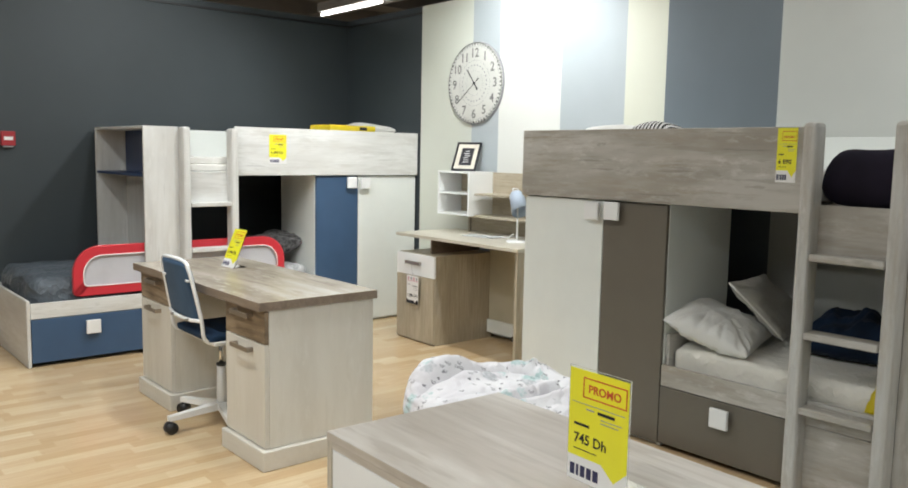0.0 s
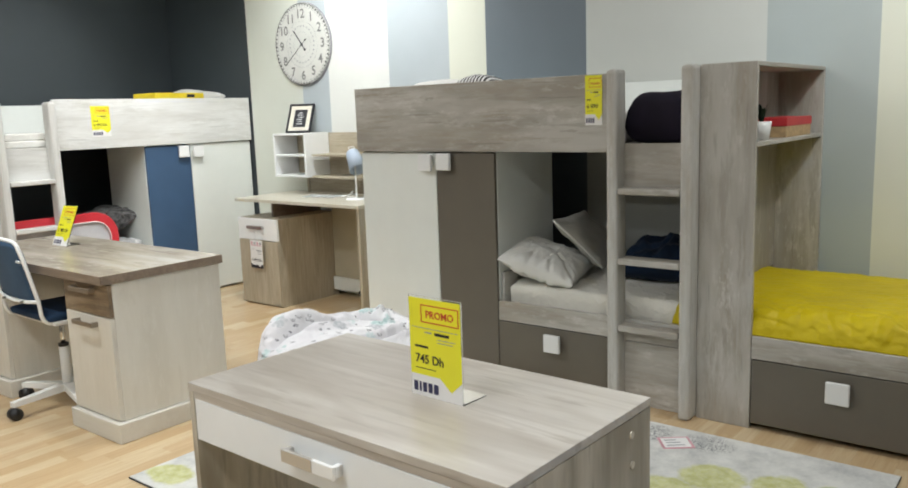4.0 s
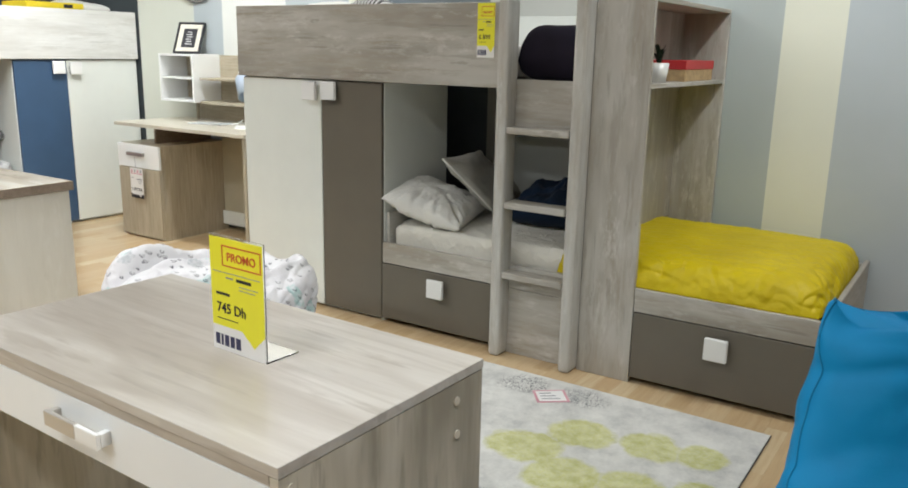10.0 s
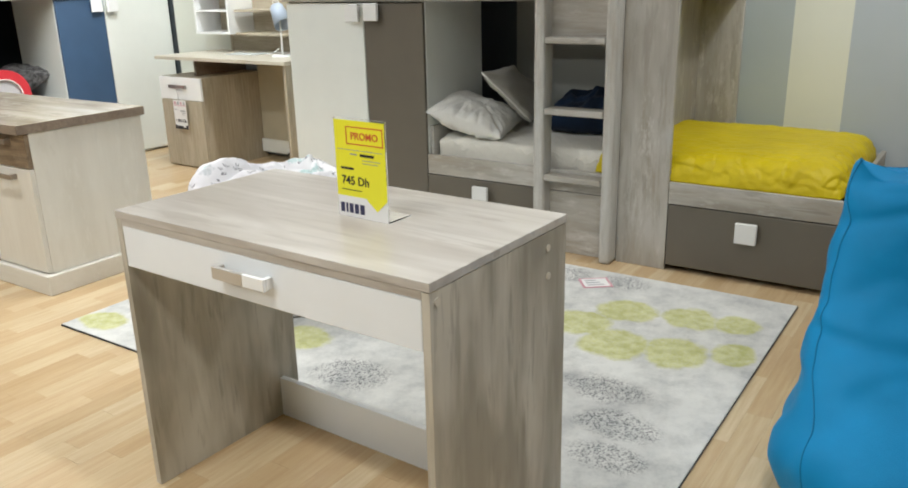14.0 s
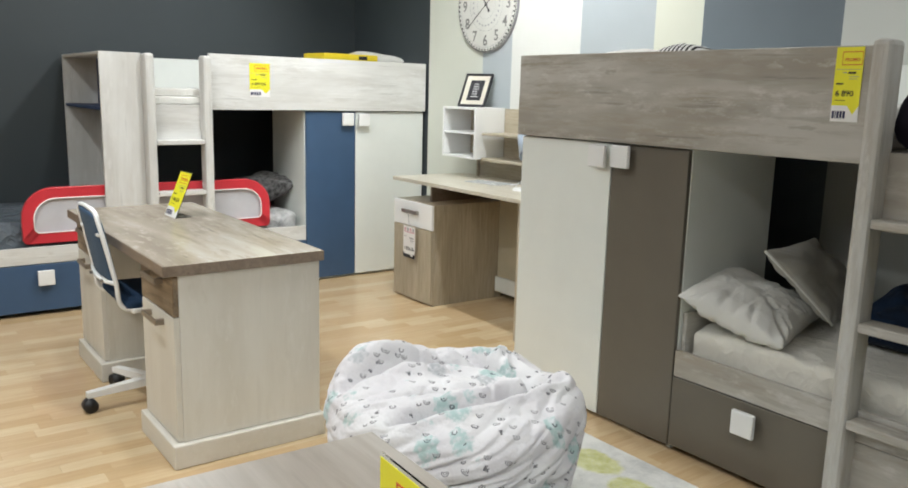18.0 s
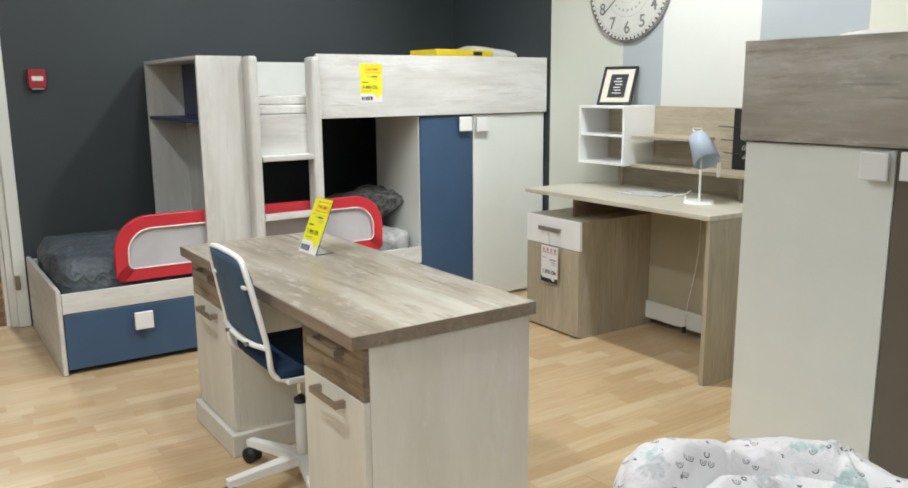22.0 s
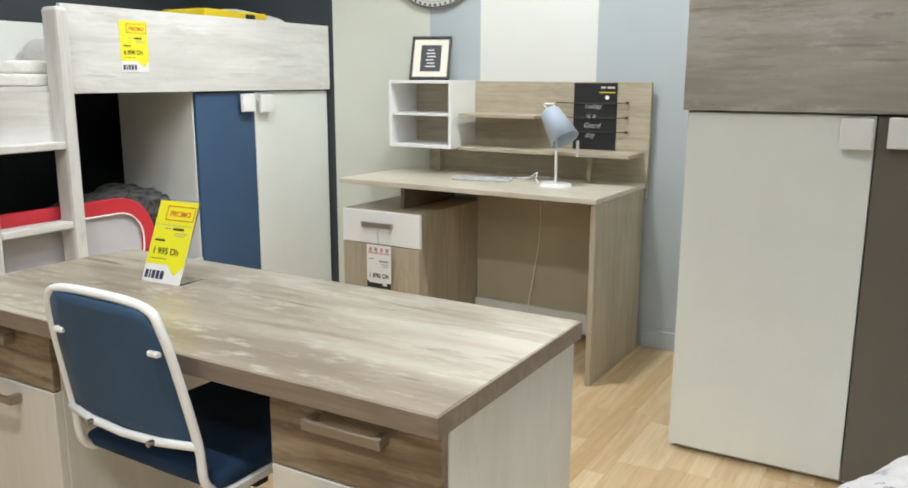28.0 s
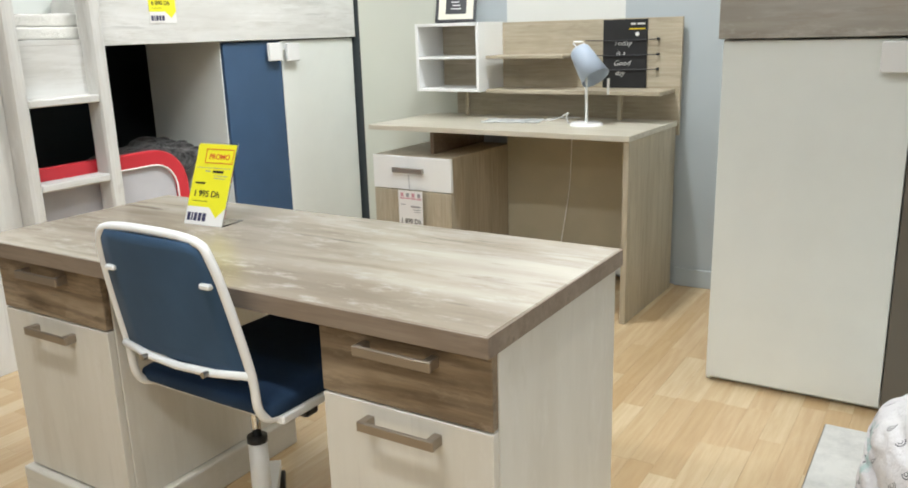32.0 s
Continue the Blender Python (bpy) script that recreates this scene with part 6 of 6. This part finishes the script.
lamp_blue = plain("pale_blue_enamel", (0.40, 0.47, 0.57), 0.45, vary=0.03)
desk_lamp = thing("desk_lamp", HD @ pose(0.278, 0.304, 0.7665), "desk lamp with tilted pale blue shade on a white stem", "lamp")
part("base", rod((0, 0, 0), (0, 0, 0.012), 0.072, 0.066, 32), white_gloss, desk_lamp, "white round base")
part("stem", rod((0, 0, 0.012), (0.008, 0.010, 0.275), 0.006), white_gloss, desk_lamp, "white stem")
down = Vector((-0.22, -0.60, -0.74)).normalized()
axis = Matrix.Translation((0.025, 0.052, 0.318)) @ (-down).to_track_quat("Z", "Y").to_matrix().to_4x4()
part("loop", add_sweep(bmesh.new(), [(0.025 + 0.4 * x, 0.052 - x, z) for x, z in ((0.0, 0.318), (0.021, 0.342), (0.018, 0.349), (-0.018, 0.349), (-0.021, 0.342))], 0.003, 6, True), white_gloss, desk_lamp, "white wire loop")
b = bmesh.new()
rings = []
for r, z in ((0.002, 0.0), (0.036, -0.002), (0.044, -0.012), (0.062, -0.155), (0.060, -0.155), (0.042, -0.014), (0.002, -0.010)):
    rings.append([b.verts.new(axis @ Vector((r * math.cos(k * math.tau / 28), r * math.sin(k * math.tau / 28), z))) for k in range(28)])
for a, c in zip(rings, rings[1:]):
    for k in range(28):
        b.faces.new((a[k], a[(k + 1) % 28], c[(k + 1) % 28], c[k]))
part("shade", b, lamp_blue, desk_lamp, "pale blue metal shade", True)
part("socket", rod(axis @ Vector((0, 0, -0.012)), axis @ Vector((0, 0, -0.075)), 0.018, 0.015, 16), ink_grey, desk_lamp, "grey bulb socket inside the shade", True)
rim = axis @ Vector((0, 0, -0.15)) + Vector((0.028, -0.048, 0))
part("hang_tag", box(rim.x - 0.012, rim.x + 0.012, rim.y - 0.001, rim.y + 0.001, rim.z - 0.075, rim.z - 0.008, 0), paper, desk_lamp, "white tag hanging from the shade")
film_wrap = plain("milky_film", (0.60, 0.62, 0.62), 0.25, vary=0.12, scale=30)
cordpts = [(4.56, 4.93, 0.772), (4.60, 4.96, 0.791), (4.66, 4.98, 0.806), (4.68, 5.03, 0.781), (4.64, 5.07, 0.770), (4.70, 5.10, 0.770), (4.78, 5.06, 0.770), (4.80, 4.98, 0.770)]
solo("lamp_cable", add_sweep(bmesh.new(), smooth_line(cordpts, 6), 0.003, 6), white_gloss, pose(0, 0, 0), "loose white lamp cable on the desk", "cable", smooth=True)
sheet = slab(-0.07, 0.07, -0.13, 0.13, 0, 0.004, n=26, edge=0.002, wrinkle=0.006, seed=40, freq=14)
solo("paper_sheet", sheet, film_wrap, pose(4.60, 5.22, 0.768, 0, 0, 12), "crumpled white paper sheet on the desk", "paper", smooth=True)
vpts = [(4.80, 5.02, 0.735), (4.803, 5.024, 0.60), (4.80, 5.03, 0.45), (4.785, 5.045, 0.30), (4.767, 5.06, 0.16), (4.765, 5.07, 0.06)]
hang_cable = solo("hanging_cable", add_sweep(bmesh.new(), smooth_line(vpts, 6), 0.0025, 6), white_gloss, pose(0, 0, 0), "white cable hanging behind the desk", "cable", smooth=True)
part("plug", box(4.757, 4.773, 5.062, 5.078, 0.030, 0.065, 0.003), black_plastic, hang_cable, "small dark plug")


# ---- shelf unit beside the posters ----
unit = thing("shelf_unit", pose(4.11, 0.02, 0, 0, 0, -6.5), "grey-washed pine desk unit with open side shelves", "shelf unit")
part("front_panel", box(0, 0.02, -0.75, 0, 0, 0.70), grey_z, unit)
part("back_panel", box(0.64, 0.66, -0.75, 0, 0, 0.70), grey_z, unit)
part("top", box(-0.005, 0.665, -0.76, 0.005, 0.702, 0.722), grey_x, unit)
part("inner_wall", box(0.021, 0.639, -0.27, -0.25, 0, 0.70), grey_z, unit)
part("apron", box(0.021, 0.639, -0.02, 0, 0.615, 0.70), grey_x, unit)
for z in (0.0, 0.30):
    part("shelf", box(0.021, 0.639, -0.249, -0.002, z + 0.02, z + 0.04), grey_x, unit)
b = solid_sheet([(x, z) for x, z in [(-0.9, 0.724), (-0.02, 0.724)] + [(-0.02 - 0.10 * (1 - math.cos(radians(a))), 1.24 + 0.10 * math.sin(radians(a))) for a in range(0, 91, 15)] + [(-0.9, 1.34)]], 0, 0.02)
bmesh.ops.transform(b, matrix=Matrix(((0, 1, 0, 0.68), (1, 0, 0, -0.02), (0, 0, 1, 0), (0, 0, 0, 1))), verts=b.verts)
part("back_board", b, grey_z, unit, "tall rounded back board")
part("upper_shelf", box(0.12, 0.679, -0.9, -0.03, 0.985, 1.005), grey_x, unit)
part("shelf_bracket", box(0.45, 0.678, -0.34, -0.32, 0.724, 0.984), grey_z, unit)
leafy(pose(4.11, 0.02, 0, 0, 0, -6.5) @ pose(0.425, -0.112, 1.006), 11, 0.12, 0.14, 9, 0.040, 6, 1.7, 1.35)
wire = thing("wire_basket", pose(4.11, 0.02, 0, 0, 0, -6.5) @ pose(0.40, -0.30, 0.7235), "black wire basket under the upper shelf", "basket")
for k in range(5):
    z = 0.006 + k * 0.03
    part("wire", add_sweep(bmesh.new(), [(0.09 * math.cos(a), 0.09 * math.sin(a), z) for a in (math.tau * j / 28 for j in range(28))], 0.0025, 5, True), black_plastic, wire)
for k in range(10):
    a = math.tau * k / 10
    part("wire", rod((0.09 * math.cos(a), 0.09 * math.sin(a), 0.0), (0.09 * math.cos(a), 0.09 * math.sin(a), 0.13), 0.002, n=5), black_plastic, wire)


# ---- doorway and the room beyond ----
jamb = thing("door_1", pose(1.91, 7.42, 0), "white painted door frame at the opening to the next room", "door frame", kind="structure")
part("jamb", box(-0.012, 0.05, -0.03, 0.13, 0, TOP, 0.003), white_lam, jamb)
part("casing", box(-0.050, -0.0125, -0.012, 0.13, 0, TOP, 0.003), white_wall, jamb)
part("stop", box(-0.068, -0.051, 0.02, 0.07, 0, TOP, 0.002), white_gloss, jamb)
part("hinge", box(-0.012, 0.014, -0.045, -0.031, 0.22, 0.30, 0.002), metal, jamb, "steel hinge leaf")

walnut = wood("dark_walnut_table", "x", (0.10, 0.06, 0.035), (0.17, 0.11, 0.07), (0.25, 0.17, 0.115))
table = thing("dining_table", pose(1.95, 9.9, 0), "oak dining table on a dark block leg in the next room", "table")
part("tabletop", box(-0.33, 0.8, -0.47, 0.50, 0.70, 0.75, 0.004), wood("warm_oak_top", "x", (0.24, 0.175, 0.125), (0.33, 0.255, 0.19), (0.41, 0.33, 0.26)), table, "warm oak tabletop")
part("leg", box(-0.085, 0.04, -0.40, -0.05, 0.03, 0.699, 0.004), walnut, table, "dark walnut block leg")
part("foot", box(-0.16, 0.14, -0.46, 0.36, 0, 0.029, 0.003), walnut, table)
dchair = thing("dining_chair", pose(1.545, 9.05, 0), "brown leather dining chair with thin metal legs", "chair")
part("seat", slab(-0.30, 0.24, -0.22, 0.22, 0.40, 0.47, n=14, edge=0.03, wrinkle=0.004), plain("brown_leather", (0.035, 0.022, 0.016), 0.4, vary=0.2), dchair, "brown leather seat", True)
for x in (-0.24, 0.19):
    for y in (-0.18, 0.18):
        part("leg", rod((x, y, 0.40), (x * 1.1, y * 1.1, 0), 0.010), metal, dchair, "thin metal leg")
part("backrest", slab(-0.34, -0.28, -0.22, 0.22, 0.50, 0.80, n=10, edge=0.02, wrinkle=0.003), plain("dark_leather", (0.04, 0.035, 0.04), 0.45, vary=0.2), dchair, "padded backrest", True)
armchair = thing("armchair", pose(1.82, 10.66, 0), "mauve-brown upholstered armchair behind the dining table", "chair")
mauve = fabric("mauve_brown_upholstery", (0.13, 0.085, 0.08), vary=0.15)
part("backrest", slab(-0.165, 0.165, 0.06, 0.16, 0.44, 0.93, n=16, edge=0.05, wrinkle=0.004, seed=61), mauve, armchair, "rounded padded backrest", True)
part("seat", slab(-0.20, 0.20, -0.26, 0.055, 0.36, 0.47, n=14, edge=0.04, wrinkle=0.004, seed=62), mauve, armchair, "", True)
for x in (-0.17, 0.17):
    for y in (-0.18, 0.12):
        part("leg", rod((x, y, 0.365), (x * 1.15, y * 1.15, 0), 0.012), black_plastic, armchair, "thin black leg")
fern = thing("potted_plant", pose(1.50, 11.12, 1.302), "low dark green potted plant on the white cabinet", "plant")
part("pot", rod((0, 0, 0), (0, 0, 0.06), 0.045, 0.055, 20), black_plastic, fern)
rng = random.Random(44)
for k in range(22):
    a, r = rng.uniform(0, math.tau), rng.uniform(0.07, 0.15)
    tip = Vector((r * math.cos(a), r * math.sin(a), 0.06 + rng.uniform(0.0, 0.07)))
    b = bmesh.new()
    side_v = Vector((-math.sin(a), math.cos(a), 0)) * 0.014
    mid = tip * 0.55 + Vector((0, 0, 0.055))
    vs = [b.verts.new(p) for p in ((0, 0, 0.05), mid + side_v, tip, mid - side_v)]
    b.faces.new(vs)
    part("leaf", b, leaf_mat, fern)
jar = solo("glass_jar", rod((0, 0, 0), (0, 0, 0.17), 0.044, 0.040, 24), terracotta, pose(1.97, 9.80, 0.751), "pale ceramic jar on the dining table", "jar", smooth=True)
tv = thing("television", pose(1.82, 11.0, 0.90), "black flat television behind the dining table", "television")
part("screen", box(-0.215, 0.32, 0, 0.04, 0.02, 0.445, 0.004), plain("black_screen_glass", (0.002, 0.002, 0.003), 0.25, vary=0.05, bump=0, spec=0.08), tv, "dark glossy screen")
part("stand", box(-0.1, 0.2, -0.02, 0.10, 0.0, 0.019, 0.004), black_plastic, tv)
part("sticker", box(-0.132, -0.098, -0.002, -0.0003, 0.07, 0.10, 0), paper, tv, "small white sticker")
side = thing("sideboard", pose(1.60, 11.1, 0), "pale sideboard with blue strip light", "sideboard")
part("body", box(-1.2, 1.2, -0.2, 0.25, 0.25, 0.895, 0.004), plain("mauve_lacquer", (0.16, 0.12, 0.13), 0.3), side)
part("top_plate", box(-1.2, 1.2, -0.22, 0.26, 0.8952, 0.8998, 0.001), white_gloss, side)
part("strip_light", box(-1.0, 0.04, -0.215, -0.201, 0.72, 0.85, 0.002), blue_glow, side, "blue glowing strip")
part("plinth_light", box(-0.02, 0.22, -0.215, -0.201, 0.27, 0.40, 0.002), violet_glow, side, "violet glowing strip")
part("foot", box(-1.1, 1.1, -0.15, 0.2, 0, 0.249, 0.002), black_plastic, side)
solo("wall_cabinet", box(-0.55, 0.0, 0, 0.3, 0, 0.40, 0.004), white_lam, pose(1.598, 11.045, 0.9005), "white cabinet standing on the sideboard", "cabinet")
solo("cushion", cushion(0.28, 0.11, 0.13, seed=50.0), white_linen, pose(1.955, 10.935, 0.9005), "small white cushion on the sideboard", "cushion", smooth=True)
flo = thing("floor_lamp", pose(1.985, 11.55, 0), "dark metal arc lamp with a domed shade", "lamp")
part("pole", rod((0, 0, 0), (0, 0, 1.93), 0.012), black_plastic, flo)
part("arm", rod((0.13, 0, 1.93), (-0.134, 0, 1.93), 0.010), black_plastic, flo)
part("foot", rod((0, 0, 0), (0, 0, 0.03), 0.14, n=24), black_plastic, flo)
b = bmesh.new()
rings = [[b.verts.new((-0.134 + 0.88 * r * math.cos(k * math.tau / 24), 0.88 * r * math.sin(k * math.tau / 24), z + 0.015)) for k in range(24)] for r, z in ((0.002, 1.965), (0.08, 1.953), (0.14, 1.905), (0.165, 1.83), (0.16, 1.83), (0.135, 1.895), (0.07, 1.943))]
for a, c in zip(rings, rings[1:]):
    for k in range(24):
        b.faces.new((a[k], a[(k + 1) % 24], c[(k + 1) % 24], c[k]))
part("shade", b, plain("bronze_dome", (0.20, 0.14, 0.12), 0.25, 0.6), flo, "bronze domed shade", True)
for k, (x0, x1, mt) in enumerate(((1.0, 1.45, plain("tan_panel", (0.22, 0.19, 0.15), 0.6)), (1.46, 1.75, grey_blue_wall), (1.76, 2.5, white_lam))):
    setting("backdrop_panel_%d" % (k + 1), box(x0, x1, 12.15, 12.199, 0, 2.8, 0), mt, "tall wall panel of the showroom beyond", "wall panel")


# ---- floors ----
def strip_floor(parent, x0, x1, y0, y1, sw, near, mat_near, mat_far, seed, z=0.0):
    """Short strips in staggered rows; those inside the stretch near are parts, the rest one joined mesh."""
    rng = random.Random(seed)
    shared = {}
    verts, faces, made = [], [], 0
    y = y0
    while y < y1 - 0.01:
        x = x0 - rng.uniform(0, 0.4)
        while x < x1:
            ln = rng.choice((0.28, 0.36, 0.44, 0.52))
            a, c = max(x, x0), min(x + ln, x1)
            x += ln
            if c - a < 0.05:
                continue
            cx, cy = (a + c) / 2, y + sw / 2
            g = 0.0002
            if made < 300 and near[0] < cx < near[1] and near[2] < cy < near[3] and abs(c - a - ln) < 1e-6:
                if ln not in shared:
                    shared[ln] = bpy.data.meshes.new("strip")
                    bm = box(-ln / 2 + g, ln / 2 - g, -sw / 2 + g, sw / 2 - g, -0.008, 0.0, 0.0003)
                    bm.to_mesh(shared[ln]), bm.free()
                    shared[ln].materials.append(mat_near)
                ob = new("strip", shared[ln])
                ob.parent, ob.location = parent, (cx, cy, z)
                made += 1
            else:
                k = len(verts)
                verts += [(a + g, y + g, z), (c - g, y + g, z), (c - g, y + sw - g, z), (a + g, y + sw - g, z), (a + g, y + g, z - 0.008), (c - g, y + g, z - 0.008), (c - g, y + sw - g, z - 0.008), (a + g, y + sw - g, z - 0.008)]
                faces += [(k, k + 1, k + 2, k + 3), (k, k + 4, k + 5, k + 1), (k + 1, k + 5, k + 6, k + 2), (k + 2, k + 6, k + 7, k + 3), (k + 3, k + 7, k + 4, k)]
        y += sw
    me = bpy.data.meshes.new("strips")
    me.from_pydata(verts, [], faces)
    me.materials.append(mat_far)
    rest = new("strips", me)
    rest.parent = parent
    tagged(rest, kind="stuff")


floor = setting("floor", box(-2.72, WALL_X + 0.12, -2.72, 7.46, -0.06, -0.004, 0), joint_mat, "light beech strip floor with a satin sheen", "floor")
strip_floor(floor, -2.6, WALL_X, -2.6, 7.43, 0.072, (3.05, 4.3, 3.72, 6.3), floor_piece, floor_rest, 4)
floor_2 = setting("floor_room_2", box(-2.72, 8.0, 7.462, 12.2, -0.06, -0.004, 0), joint_mat, "glossy dark walnut strip floor of the next room", "floor")
strip_floor(floor_2, -2.6, 5.0, 7.47, 12.1, 0.12, (9, 9, 9, 9), walnut_rest, walnut_rest, 6)
